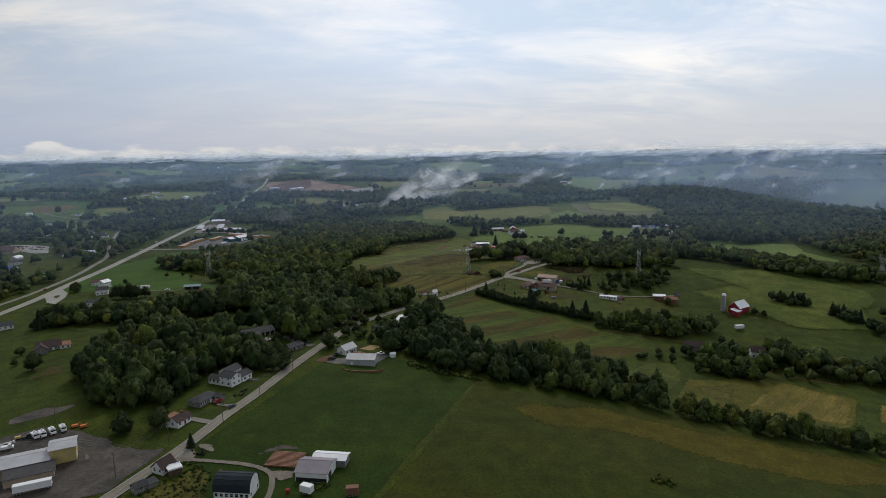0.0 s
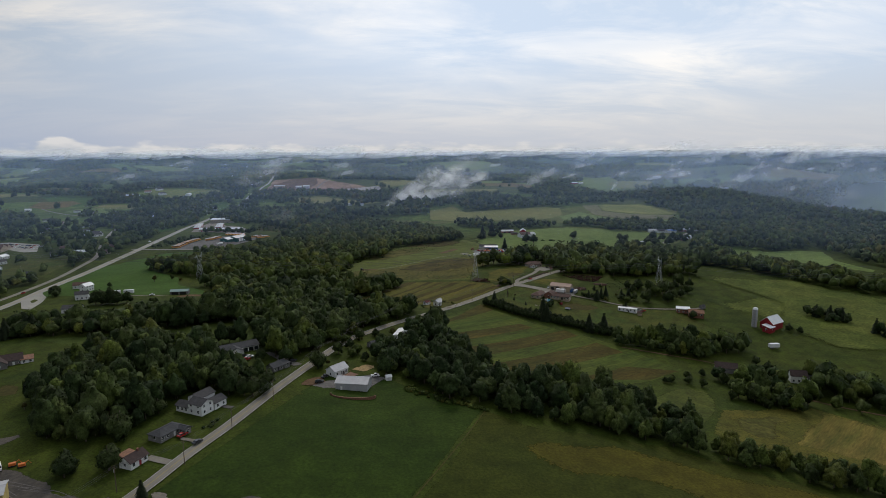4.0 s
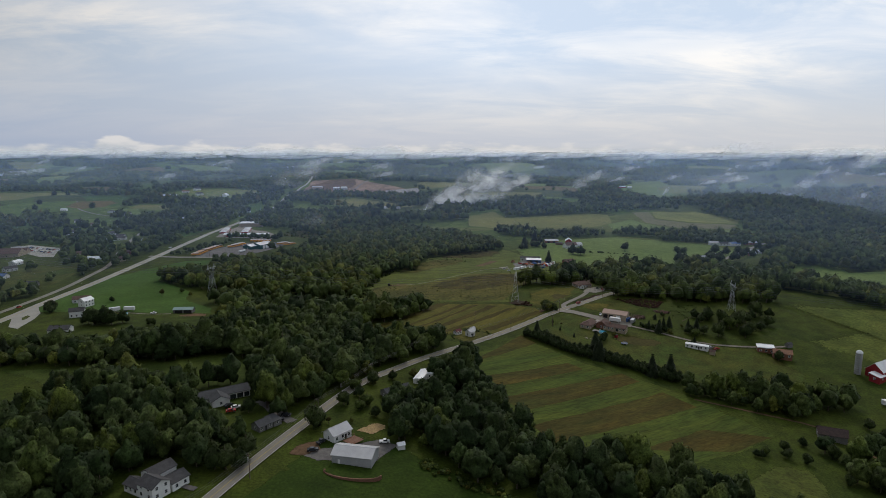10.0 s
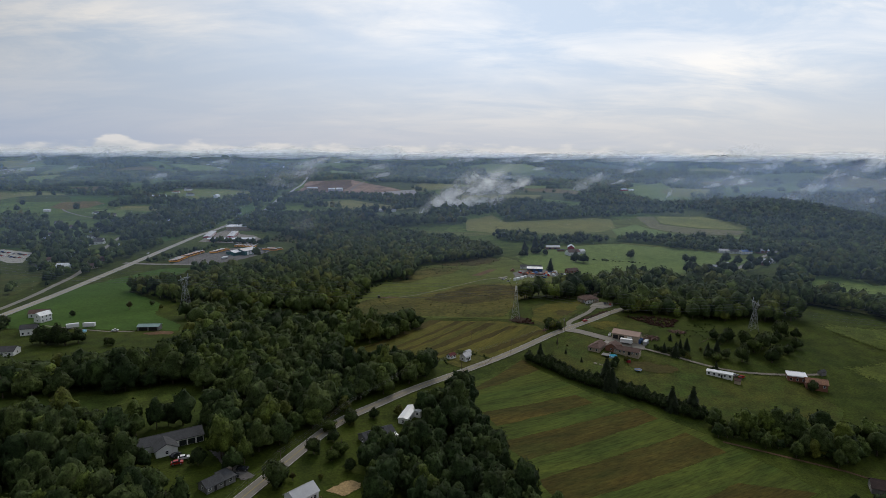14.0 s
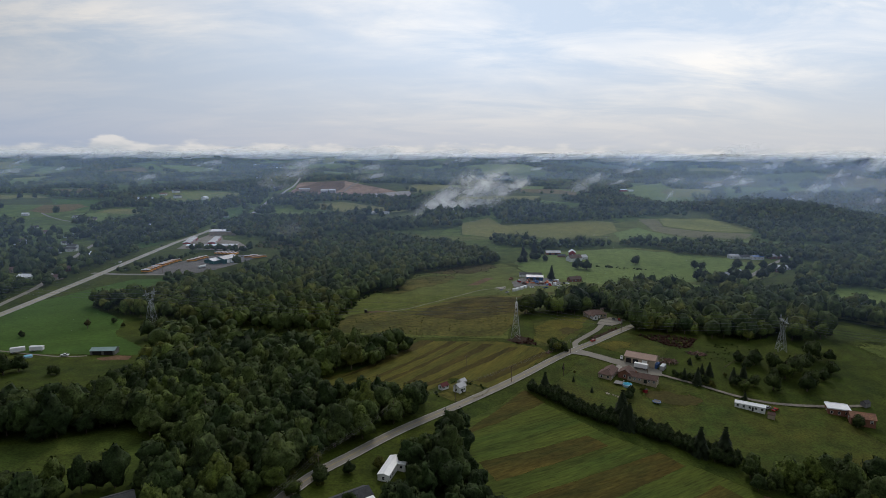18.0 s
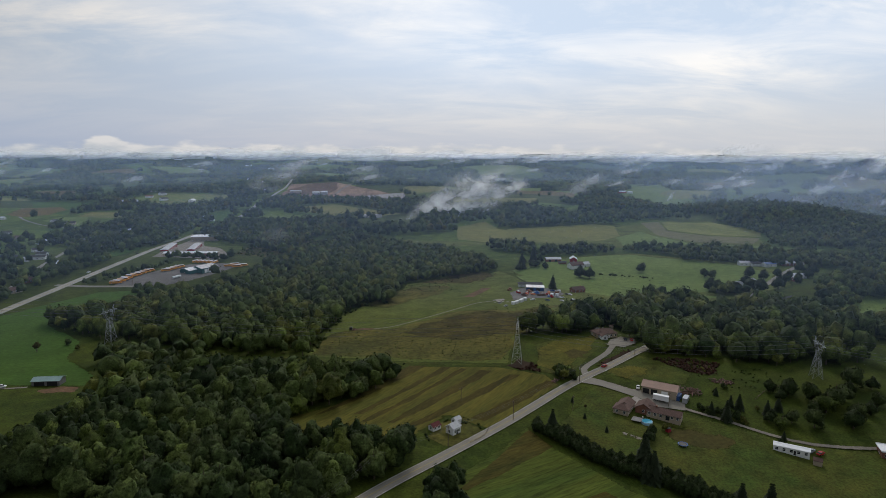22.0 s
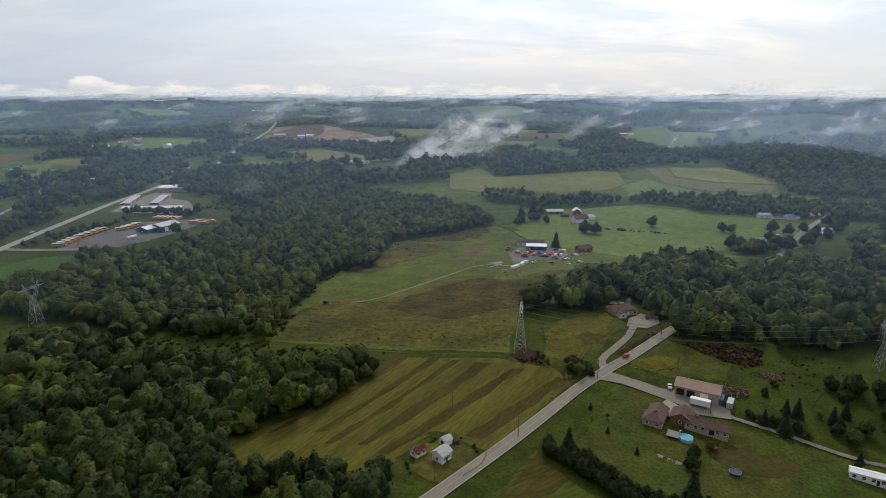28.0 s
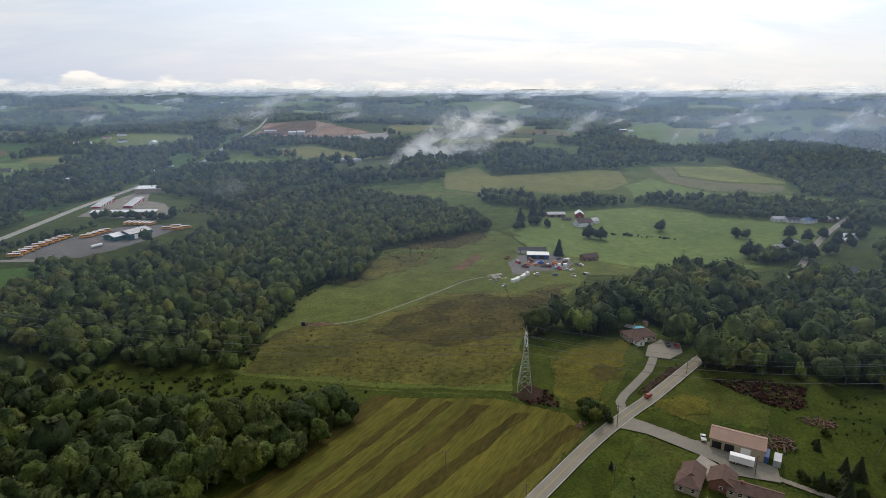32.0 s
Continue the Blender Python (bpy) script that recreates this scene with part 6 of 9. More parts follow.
building("barn", "pale grey metal workshop barn with a metal roof", "barn", -14.3, 338.5, -13, [
    dict(L=16, W=9.6, h=3.7, rise=1.8, wall=M["metal_roof"], roof=M["metal_roof"], win=0, ends=0, doors=[(0, 3.6, 3.6, "x-", GD), (3.5, 1.0, 2.1, "x-", "black_trim"), (-5.0, 1.0, 2.1, "y-", GD)], trim=M["white_roof"])])
building("house", "small white gabled cottage with a brown timber deck", "house", -24, 357, 48, [
    dict(L=9.5, W=6.8, h=3.2, rise=2.2, wall=M["white_wall"], roof=M["metal_roof"], win=3, doors=[(1.5, 1.0, 2.1, "y-", "black_trim")])])
building("house", "long white house with a dark roof and garage wing", "house", -86, 397, 32, [
    dict(L=25, W=9, h=3.0, rise=1.9, wall=M["white_wall"], roof=M["dark_shingle"], win=5, doors=[(4.5, 2.8, 2.3, "y-", "glass"), (7.8, 2.8, 2.3, "y-", "glass"), (11.0, 2.4, 2.3, "y-", "glass")]),
    dict(L=8, W=8, h=3.0, rise=2.0, wall=M["white_wall"], roof=M["dark_shingle"], cx=-2.5, cy=-6.5, turn=True, win=2)])
building("house", "small white house with a dark grey roof", "house", -57.5, 364, 52, [
    dict(L=6.8, W=5.6, h=2.4, rise=1.7, wall=M["grey_wall"], roof=M["dark_shingle"], win=3, doors=[(0, 1.0, 2.1, "y-", "black_trim")]),
    dict(L=4, W=6, h=2.3, rise=0.5, wall=M["grey_wall"], roof=M["dark_shingle"], cx=6.0, style="shed", win=1)])
building("mobile_home", "white single-wide mobile home with a porch", "mobile home", 10.5, 431, 74, [
    dict(L=15, W=4.6, h=2.9, rise=0.5, wall=M["white_wall"], roof=M["white_roof"], win=5, doors=[(1, 0.9, 2.0, "y-", GD)], over=0.2),
    dict(L=4.5, W=3.2, h=2.6, rise=0.3, wall=M["white_wall"], roof=M["white_roof"], cx=4.5, cy=-3.9, win=1, over=0.2)])
building("shed", "small white garden shed by trees", "shed", 11, 415, 70, [dict(L=4, W=3, h=2.2, rise=1.0, wall=M["white_wall"], roof=M["grey_shingle"], win=1, ends=0, over=0.2)])
building("house", "low house with a dark patched roof", "house", -2, 407, 35, [
    dict(L=14, W=7.5, h=2.8, rise=1.8, wall=M["grey_wall"], roof=M["dark_shingle"], win=4, doors=[(2, 1.0, 2.1, "y-", GD)]),
    dict(L=5, W=4, h=2.4, rise=0.4, wall=M["white_wall"], roof=M["white_roof"], cx=4, cy=-5.8, style="shed", win=1)])
building("house", "small white two-storey farmhouse with a pale roof", "house", 43, 519, 47, [
    dict(L=5.2, W=4.6, h=3.4, rise=1.4, wall=M["white_wall"], roof=M["metal_roof"], storeys=2, win=2, doors=[(0, 1.0, 2.1, "y-", "black_trim")])])
building("shed", "white shed with a red metal roof", "shed", 34.5, 522, 42, [dict(L=4.8, W=3.4, h=2.1, rise=1.2, wall=M["white_wall"], roof=M["old_red_roof"], win=2, ends=1, over=0.3)])
building("shed", "small grey metal shed", "shed", 45, 529, 40, [dict(L=3.8, W=3.2, h=2.2, rise=1.0, wall=M["white_wall"], roof=M["metal_roof"], win=0, ends=0, over=0.2, doors=[(0, 1.4, 2.0, "x-", "black_trim")])])
# works yard
building("workshop", "long low workshop with tan walls and metal roof", "workshop", -146, 240, 22, [
    dict(L=36, W=12, h=4.0, rise=1.3, wall=M["tan_wall"], roof=M["metal_roof"], win=5, cx=-6, ends=0),
    dict(L=9, W=10, h=6.6, rise=1.0, wall=M["yellow_wall"], roof=M["metal_roof"], cx=16.5, cy=1.0, win=0, ends=1, doors=[(-2.5, 3.4, 3.4, "x+", GD)]),
    dict(L=16, W=8, h=3.0, rise=0.6, wall=M["tan_wall"], roof=M["grey_shingle"], cx=6, cy=-10.0, style="shed", win=0, ends=0),
    dict(L=10, W=9, h=3.4, rise=1.2, wall=M["tan_wall"], roof=M["grey_shingle"], cx=-12, cy=-11.0, win=2)])
building("house", "small dark-roofed house with white gable", "house", -87.2, 230.5, 60, [
    dict(L=6.2, W=5.6, h=2.4, rise=2.7, wall=M["white_wall"], roof=M["umber_shingle"], win=2, ends=2)])
building("carport", "open carport with a flat white roof", "carport", -82.6, 228.0, 30, [
    dict(L=4.6, W=3.8, h=2.3, rise=0.2, wall=M["scrap"], roof=M["white_roof"], style="flat", win=0, ends=0, over=0.3)])
building("shed", "weathered grey timber shed", "shed", -91.6, 217.5, 45, [dict(L=4.6, W=3.8, h=2.2, rise=1.3, wall=M["grey_wall"], roof=M["grey_shingle"], win=1, over=0.3),
    dict(L=3.6, W=2.8, h=1.8, rise=0.6, wall=M["grey_wall"], roof=M["dark_shingle"], cx=3.9, cy=-0.8, style="shed", win=0, ends=0)])
building("barn", "white barn with a dark blue-grey arched roof", "barn", -56, 211, -12, [
    dict(L=13, W=8.5, h=3.0, rise=4.6, wall=M["white_wall"], roof=M["slate_roof"], style="arch", win=7, ends=3, doors=[(0, 2.4, 2.6, "x+", GD)], over=0.3)])
building("barn", "grey metal barn with white gable and lean-to", "barn", -29.0, 220, -14, [
    # the 11.6 m black entry is the wall's dark lower skirt, not a door
    dict(L=12, W=11, h=3.6, rise=1.9, wall=M["white_wall"], roof=M["mauve_roof"], win=0, ends=1, doors=[(-2, 3.2, 2.8, "x+", "black_trim"), (0, 11.6, 1.5, "y-", "black_trim")]),
    dict(L=13, W=6, h=3.0, rise=0.8, wall=M["grey_wall"], roof=M["white_roof"], cx=3.0, cy=8.6, style="gable", win=0, ends=0)])
# garage and house by the junction
building("barn", "tan metal garage barn with a brown metal roof", "barn", 157.5, 563, -33, [
    dict(L=18, W=9.5, h=4.2, rise=1.9, wall=M["tan_wall"], roof=M["tan_metal_roof"], win=0, ends=0, doors=[(-6.6, 3.2, 3.2, "y-", "black_trim"), (-2.4, 3.2, 3.2, "y-", "black_trim"), (3.0, 3.2, 3.2, "y-", GD)])])
building("house", "tan house with red-brown hipped roofs, low wings and a breezeway", "house", 140.5, 542.5, -33, [
    dict(L=7.5, W=7.5, h=2.8, rise=2.0, wall=M["tan_wall"], roof=M["brown_shingle"], cx=-9.0, cy=-5.2, style="hip", win=2, ends=2),
    dict(L=8, W=7, h=2.7, rise=1.9, wall=M["tan_wall"], roof=M["brown_shingle"], cx=-8.6, cy=0.8, turn=True, win=2),
    dict(L=8.5, W=8, h=3.0, rise=2.3, wall=M["brick_wall"], roof=M["brown_shingle"], cx=0.6, cy=2.0, turn=True, win=2),
    dict(L=16, W=6.5, h=2.7, rise=1.6, wall=M["tan_wall"], roof=M["brown_shingle"], cx=10.5, cy=0.0, win=6, doors=[(2, 1.8, 2.1, "y-", "glass")], chimney=-4.0)])
building("house", "single-storey house with a brown-grey hipped roof and porch", "house", 154.5, 656, 12, [
    dict(L=15, W=9.5, h=3.0, rise=2.6, wall=M["tan_wall"], roof=M["brown_shingle"], style="hip", win=5, ends=2, doors=[(1.5, 1.1, 2.1, "y-", GD)]),
    dict(L=6, W=4, h=2.8, rise=1.2, wall=M["white_wall"], roof=M["brown_shingle"], cx=-4.0, cy=-6.0, turn=True, win=2)])
building("mobile_home", "long white single-wide mobile home beside a lane", "mobile home", 196.5, 508, -32, [
    dict(L=14.5, W=4.2, h=2.8, rise=0.5, wall=M["white_wall"], roof=M["white_roof"], win=5, doors=[(1.4, 0.9, 2.0, "y-", "black_trim")], over=0.2)])
building("shed", "small brown shed beside a mobile home", "shed", 203, 499, -32, [dict(L=3.4, W=3, h=2.2, rise=0.9, wall=M["tan_wall"], roof=M["brown_shingle"], win=0, ends=0, over=0.2)])
building("house", "red-brown brick house with white flat-roofed extension", "house", 244, 502, -22, [
    dict(L=10, W=8, h=3.4, rise=0.2, wall=M["brick_wall"], roof=M["white_roof"], style="flat", win=3, cx=-3, cy=3),
    dict(L=11, W=7.5, h=3.0, rise=1.8, wall=M["brick_wall"], roof=M["rust_roof"], cx=6.0, cy=-4.5, win=3)])
building("shed", "small grey shed beside a lane", "shed", 262, 512, 20, [dict(L=4, W=3, h=2.2, rise=1, wall=M["grey_wall"], roof=M["grey_shingle"], win=0, ends=0, over=0.2)])
# farm in the valley
building("barn", "large red barn with a white metal roof", "barn", 295, 470, 28, [
    dict(L=14, W=10, h=4.8, rise=4.4, wall=M["barn_red"], roof=M["white_roof"], win=0, ends=2, storeys=2, over=0.5, doors=[(0, 3.6, 3.8, "x-", GD)]),
    dict(L=7, W=6, h=3.0, rise=1.2, wall=M["barn_red"], roof=M["white_roof"], cx=-9.4, cy=-3.2, style="shed", win=1)])
building("barn", "old grey barn with a dark brown roof", "barn", 216, 396, -26, [
    dict(L=12.5, W=7.5, h=3.2, rise=2.4, wall=M["grey_wall"], roof=M["umber_shingle"], win=0, ends=1, doors=[(0, 3.2, 3.0, "x+", "black_trim")])])
building("house", "white farmhouse with a weathered grey roof among trees", "house", 254, 381, -20, [
    dict(L=9, W=7, h=4.6, rise=2.6, wall=M["white_wall"], roof=M["umber_shingle"], win=3, storeys=2, ends=2),
    dict(L=6, W=5, h=3, rise=1.6, wall=M["white_wall"], roof=M["grey_shingle"], cx=8, cy=0, win=1)])
building("shed", "open pole shed with a pale green metal roof", "shed", -178, 585, 4, [
    # the two wide black panels are painted shade of the open bays
    dict(L=14.5, W=7, h=3.0, rise=1.1, wall=M["grey_wall"], roof=M["green_roof"], win=0, ends=0, doors=[(-3.3, 5.4, 2.6, "y-", "black_trim"), (3.4, 5.4, 2.6, "y-", "black_trim")])])
# houses by the highway
building("house", "dark grey house with several grey-brown gables", "house", -214, 402, 30, [
    dict(L=13, W=9, h=3.0, rise=2.6, wall=M["grey_wall"], roof=M["umber_shingle"], win=4, ends=2, doors=[(2, 1.1, 2.1, "y-", GD)]),
    dict(L=8, W=7, h=3.0, rise=2.4, wall=M["grey_wall"], roof=M["umber_shingle"], cx=-4.5, cy=-5.5, turn=True, win=2),
    dict(L=6, W=5, h=2.6, rise=1.0, wall=M["white_wall"], roof=M["rust_roof"], cx=8.5, cy=-3.0, style="shed", win=2)])
building("house", "white bungalow with a slate-grey roof by a lane", "house", -278, 466, 30, [dict(L=13, W=8, h=3.0, rise=2.0, wall=M["white_wall"], roof=M["dark_shingle"], win=4)])
for x, y, r, L, W, h, st, wl, rf, lb in (
        (-239, 526, 8, 13, 9, 3.2, 1, "white_wall", "grey_shingle", "white bungalow with a pale grey roof"),
        (-276, 619, 15, 13, 8, 3.2, 1, "white_wall", "brown_shingle", "white bungalow with a brown roof"),
        (-265, 605, 70, 9, 7, 5.2, 2, "white_wall", "white_roof", "white two-storey house by the highway"),
        (-253, 571, 20, 10, 7, 4.8, 2, "white_wall", "grey_shingle", "white two-storey house with a grey roof"),
        (-358, 680, 8, 13, 8, 3.0, 1, "grey_wall", "dark_shingle", "low grey house with dark roof"),
        (-413, 722, -10, 12, 8, 3.0, 1, "white_wall", "car_blue", "white house with a blue roof"),
        (-390, 802, 15, 12, 8, 3.0, 1, "white_wall", "grey_shingle", "white house beside a side road"),
        (-366, 806, 5, 13, 8, 3.0, 1, "white_wall", "white_roof", "white mobile home among trees"),
        (-334, 800, 60, 10, 7, 3.0, 1, "tan_wall", "brown_shingle", "tan house beside the highway"),
        (-345, 842, 30, 12, 8, 3.0, 1, "brick_wall", "brown_shingle", "brick house beside the highway"),
        (-431, 996, 10, 16, 9, 3.4, 1, "white_wall", "grey_shingle", "white house among trees"),
        (-464, 1002, 40, 12, 8, 3.0, 1, "tan_wall", "grey_shingle", "tan house among trees"),
        (-547, 1078, 20, 14, 9, 5.0, 2, "white_wall", "grey_shingle", "white house on a green rise")):
    building("house", lb, "house", x, y, r, [dict(L=L, W=W, h=h, rise=2.0, wall=M[wl], roof=M[rf], win=3, storeys=st)])
for x, y, r, L, W, h, st, wl, rf, lb in (
        (-373, 935, 70, 11, 8, 3.0, 1, "white_wall", "white_roof", "white house beside the highway"),
        (-441, 982, 20, 12, 8, 3.0, 1, "white_wall", "metal_roof", "white house with metal roof"),
        (-475, 1625, 10, 26, 12, 4.0, 1, "brick_wall", "rust_roof", "low brown buildings on a green"),
        (-452, 1606, 20, 14, 9, 3.4, 1, "white_wall", "metal_roof", "white house on a green"),
        (-397, 1500, 5, 16, 9, 3.4, 1, "white_wall", "grey_shingle", "white house beside the highway"),
        (-387, 1392, 15, 16, 10, 3.4, 1, "white_wall", "white_roof", "white-roofed shed by the highway"),
        (-704, 1816, 8, 40, 20, 7.0, 1, "white_wall", "white_roof", "large white metal barn far off"),
        (-793, 2002, 5, 26, 12, 5.0, 1, "tan_wall", "tan_metal_roof", "tan barn standing far off"),
        (-695, 1915, 10, 18, 12, 4.0, 1, "white_wall", "rust_roof", "far farm building with rusty roof"),
        (-1147, 2285, 5, 22, 12, 5.0, 1, "white_wall", "white_roof", "far white farm building"),
        (-618, 1397, 20, 20, 10, 4.0, 1, "tan_wall", "grey_shingle", "far house with a grey roof"),
        (-531, 2408, 20, 26, 14, 6.0, 2, "tan_wall", "rust_roof", "far tan house by the highway"),
        (-454, 2402, 0, 24, 12, 6.0, 2, "white_wall", "metal_roof", "far white building by the highway")):
    building("house", lb, "house", x, y, r, [dict(L=L, W=W, h=h, rise=2.4, wall=M[wl], roof=M[rf], win=3, storeys=st)])
building("farm_store", "large brown-roofed commercial building", "store", -506, 868, 10, [
    dict(L=34, W=22, h=5.0, rise=5.0, wall=M["tan_wall"], roof=M["brown_shingle"], win=4), dict(L=18, W=14, h=4.0, rise=3.4, wall=M["tan_wall"], roof=M["brown_shingle"], cx=6, cy=20, win=2)])
patch("lot", [(-560, 955), (-540, 969), (-477, 929), (-436, 846), (-455, 850), (-492, 884), (-510, 884)], M["pale_asphalt"], 0.3, "pale grey car park", 10, 0.5, "yard")
# bus yard and storage units
building("bus_garage", "dark teal bus garage with a pale metal roof", "garage", -203, 905, 62, [
    dict(L=22, W=16, h=5.0, rise=2.2, wall=M["teal_wall"], roof=M["metal_roof"], win=0, ends=0, doors=[(-5, 4, 4, "y-", GD), (0, 4, 4, "y-", GD), (5, 4, 4, "y-", GD)], trim=M["white_roof"]),
    dict(L=13, W=14, h=4.2, rise=1.8, wall=M["teal_wall"], roof=M["white_roof"], cx=-15.0, cy=5.0, win=0, ends=1)])
building("storage_building", "long white-roofed storage building with red doors", "storage building", -246, 986, 3, [
    dict(L=62, W=11, h=4.0, rise=1.0, wall=M["tan_wall"], roof=M["white_roof"], win=0, ends=0, doors=[(-27 + 4.5 * k, 2.4, 2.4, "y-", "barn_red") for k in range(13)])])
for x, y in ((-298, 1050), (-266, 1052)):
    building("storage_building", "long low storage row with red doors and grey roof", "storage building", x, y, 100, [
        dict(L=56, W=9, h=3.0, rise=0.6, wall=M["barn_red"], roof=M["metal_roof"], win=0, ends=0, doors=[(-22 + 6 * k, 2.4, 2.3, "y-", GD) for k in range(8)])])
building("warehouse", "large white flat-roofed warehouse", "warehouse", -290, 1165, 8, [
    dict(L=38, W=26, h=7.0, rise=0.2, wall=M["tan_wall"], roof=M["white_roof"], style="flat", win=6, ends=2)])
# farmyard in the pasture
building("barn", "long white shed with a dark roof", "shed", 146, 890, -4, [dict(L=25, W=8, h=3.4, rise=1.6, wall=M["white_wall"], roof=M["grey_shingle"], win=5)])
# open bays are closed by black panels that stand for the shade inside
building("barn", "open shed with a pale metal roof", "shed", 147, 868, -8, [dict(L=18, W=10, h=4.2, rise=1.4, wall=M["car_blue"], roof=M["white_roof"], win=0, ends=0, doors=[(-4, 4, 3.4, "y-", "black_trim"), (3, 4, 3.4, "y-", "black_trim")])])
building("house", "small red brick house with a brown roof", "house", 190, 862, 18, [dict(L=14, W=7.5, h=3.2, rise=2.4, wall=M["brick_wall"], roof=M["brown_shingle"], win=3, chimney=3.0)])
building("barn", "long dark barn with a grey roof", "barn", 205, 1046, 0, [dict(L=20, W=8, h=3.4, rise=2.0, wall=M["brick_wall"], roof=M["metal_roof"], win=0, ends=0, doors=[(-5, 3.2, 2.8, "y-", "black_trim"), (3, 3.2, 2.8, "y-", "black_trim")])])
building("barn", "small red barn with a white roof", "barn", 231, 1042, 80, [dict(L=12, W=9, h=4.0, rise=3.0, wall=M["barn_red"], roof=M["white_roof"], win=0, ends=1)])
building("barn", "grey barn with a dark roof and pale addition", "barn", 224, 1002, 20, [
    dict(L=18, W=11, h=4.6, rise=3.6, wall=M["white_wall"], roof=M["brown_shingle"], win=0, ends=2),
    dict(L=14, W=9, h=4.0, rise=2.4, wall=M["white_wall"], roof=M["metal_roof"], cx=15, cy=5, win=1)])
building("shed", "small brown shed beside far barns", "shed", 213, 1028, 0, [dict(L=10, W=5, h=2.6, rise=1.0, wall=M["deck"], roof=M["grey_shingle"], win=0, ends=0)])
for x, y, r, L, W, h, wl, rf, lb in (
        (434, 988, -5, 16, 8, 3.2, "white_wall", "metal_roof", "white house with a pale roof"), (444, 982, -5, 13, 8, 3.0, "white_wall", "grey_shingle", "white house with a grey roof"),
        (457, 976, 10, 15, 9, 3.4, "white_wall", "car_blue", "white house with a blue roof"), (482, 979, 5, 16, 9, 3.4, "brick_wall", "metal_roof", "brick house with a pale roof"),
        (449, 905, -8, 15, 8, 3.2, "white_wall", "white_roof", "low white building with a white roof"), (437, 889, 0, 8, 6, 2.8, "brick_wall", "white_roof", "small brick house with white roof"),
        (386, 893, 15, 14, 9, 3.2, "white_wall", "metal_roof", "white house among dark trees"), (369, 883, 10, 9, 6, 3.0, "white_wall", "metal_roof", "small white shed among dark trees"),
        (372, 796, 30, 12, 8, 3.2, "grey_wall", "grey_shingle", "grey house among trees"), (276, 716, 20, 12, 8, 3.2, "grey_wall", "grey_shingle", "grey-roofed house hidden in woods"),
        (1172, 1560, 0, 44, 16, 5.0, "brick_wall", "rust_roof", "far brick plant below a wooded hill"), (1205, 1566, 5, 28, 12, 4.0, "brick_wall", "white_roof", "far brick plant below a wooded hill"),
        (674, 2182, 0, 24, 12, 5.0, "barn_red", "white_roof", "far red barn with white roof"), (696, 2172, 0, 14, 9, 4.0, "white_wall", "white_roof", "far white house among green fields")):
    building("house", lb, "house", x, y, r, [dict(L=L, W=W, h=h, rise=2.0, wall=M[wl], roof=M[rf], win=3)])
for x, y, r, L, W, h, wl, rf, lb in (
        (-89, 1552, 0, 16, 9, 4, "white_wall", "metal_roof", "far white farmhouse by a pasture"), (-60, 1543, 5, 16, 9, 4, "white_wall", "metal_roof", "far white shed by a pasture"),
        (45, 1573, 5, 16, 9, 4, "white_wall", "grey_shingle", "far white house among green fields"), (-357, 2167, 4, 34, 14, 6, "tan_wall", "metal_roof", "pale plant building beside the earthworks"),
        (-286, 2118, 2, 20, 16, 8, "metal_roof", "white_roof", "pale plant building beside the earthworks"), (-262, 2121, 2, 20, 16, 8, "metal_roof", "white_roof", "pale plant building beside the earthworks"),
        (239, 3312, 0, 30, 16, 7, "white_wall", "white_roof", "far white building among hazy woods"), (538, 3573, 0, 36, 16, 7, "white_wall", "white_roof", "far white building among hazy woods"),
        (-839, 3427, 0, 40, 18, 8, "white_wall", "white_roof", "far white building among hazy woods"), (-683, 3250, 0, 40, 18, 8, "white_wall", "white_roof", "far white building among hazy woods"),
        (-1297, 3689, 0, 40, 18, 8, "white_wall", "white_roof", "far white building among hazy woods"), (1021, 4064, 0, 40, 18, 8, "white_wall", "white_roof", "far white building among hazy woods")):
    building("house", lb, "building", x, y, r, [dict(L=L, W=W, h=h, rise=2.4, wall=M[wl], roof=M[rf], win=2)])


def silo(x, y):
    ob = thing("silo", "grey stave silo with a pale domed cap", "silo", x, y)
    part("body", tube([(0, 0, -1.5), (0, 0, 13.5)], 1.9, sides=24), M["silo"], ob)
    part("dome", tube([(0, 0, 13.5), (0, 0, 14.3), (0, 0, 15.0), (0, 0, 15.4)], [2.0, 1.75, 1.1, 0.2], sides=24), M["white_roof"], ob, "pale metal dome")
    for k in range(9):
        part("hoop", tube([(0, 0, 1 + 1.4 * k), (0, 0, 1.12 + 1.4 * k)], 1.95, sides=24), M["steel"], ob)
    part("chute", box(-0.5, 0.5, -2.5, -1.8, 0, 13.5), M["metal_roof"], ob)


silo(283, 473)

# scattered houses of the far settlement
random.seed(12)
SETTLED = [(-445, 1026), (-412, 1186), (-397, 1234), (-668, 1436), (-787, 1469), (-560, 1097), (-430, 760), (-450, 800), (-402, 848), (-478, 1070), (-520, 1150), (-585, 1200), (-640, 1260), (-460, 1290)]
SETTLED += [(-520 + random.uniform(-90, 90), 2330 + random.uniform(-180, 180)) for k in range(9)] + [(-640 + random.uniform(-120, 120), 1990 + random.uniform(-150, 150)) for k in range(6)]
for k, (x, y) in enumerate(SETTLED):
    wl, rf, lb = (("white_wall", "grey_shingle", "white house with a grey roof among trees"), ("white_wall", "white_roof", "white house with a pale roof among trees"), ("tan_wall", "brown_shingle", "tan house with a brown roof among trees"))[k % 3]
    far = 1.5 if y > 1800 else 1.0
    building("house", lb, "house", x, y, 25 * k % 90, [dict(L=12 * far, W=8 * far, h=3.4 * far, rise=2.0 * far, wall=M[wl], roof=M[rf], win=3)])

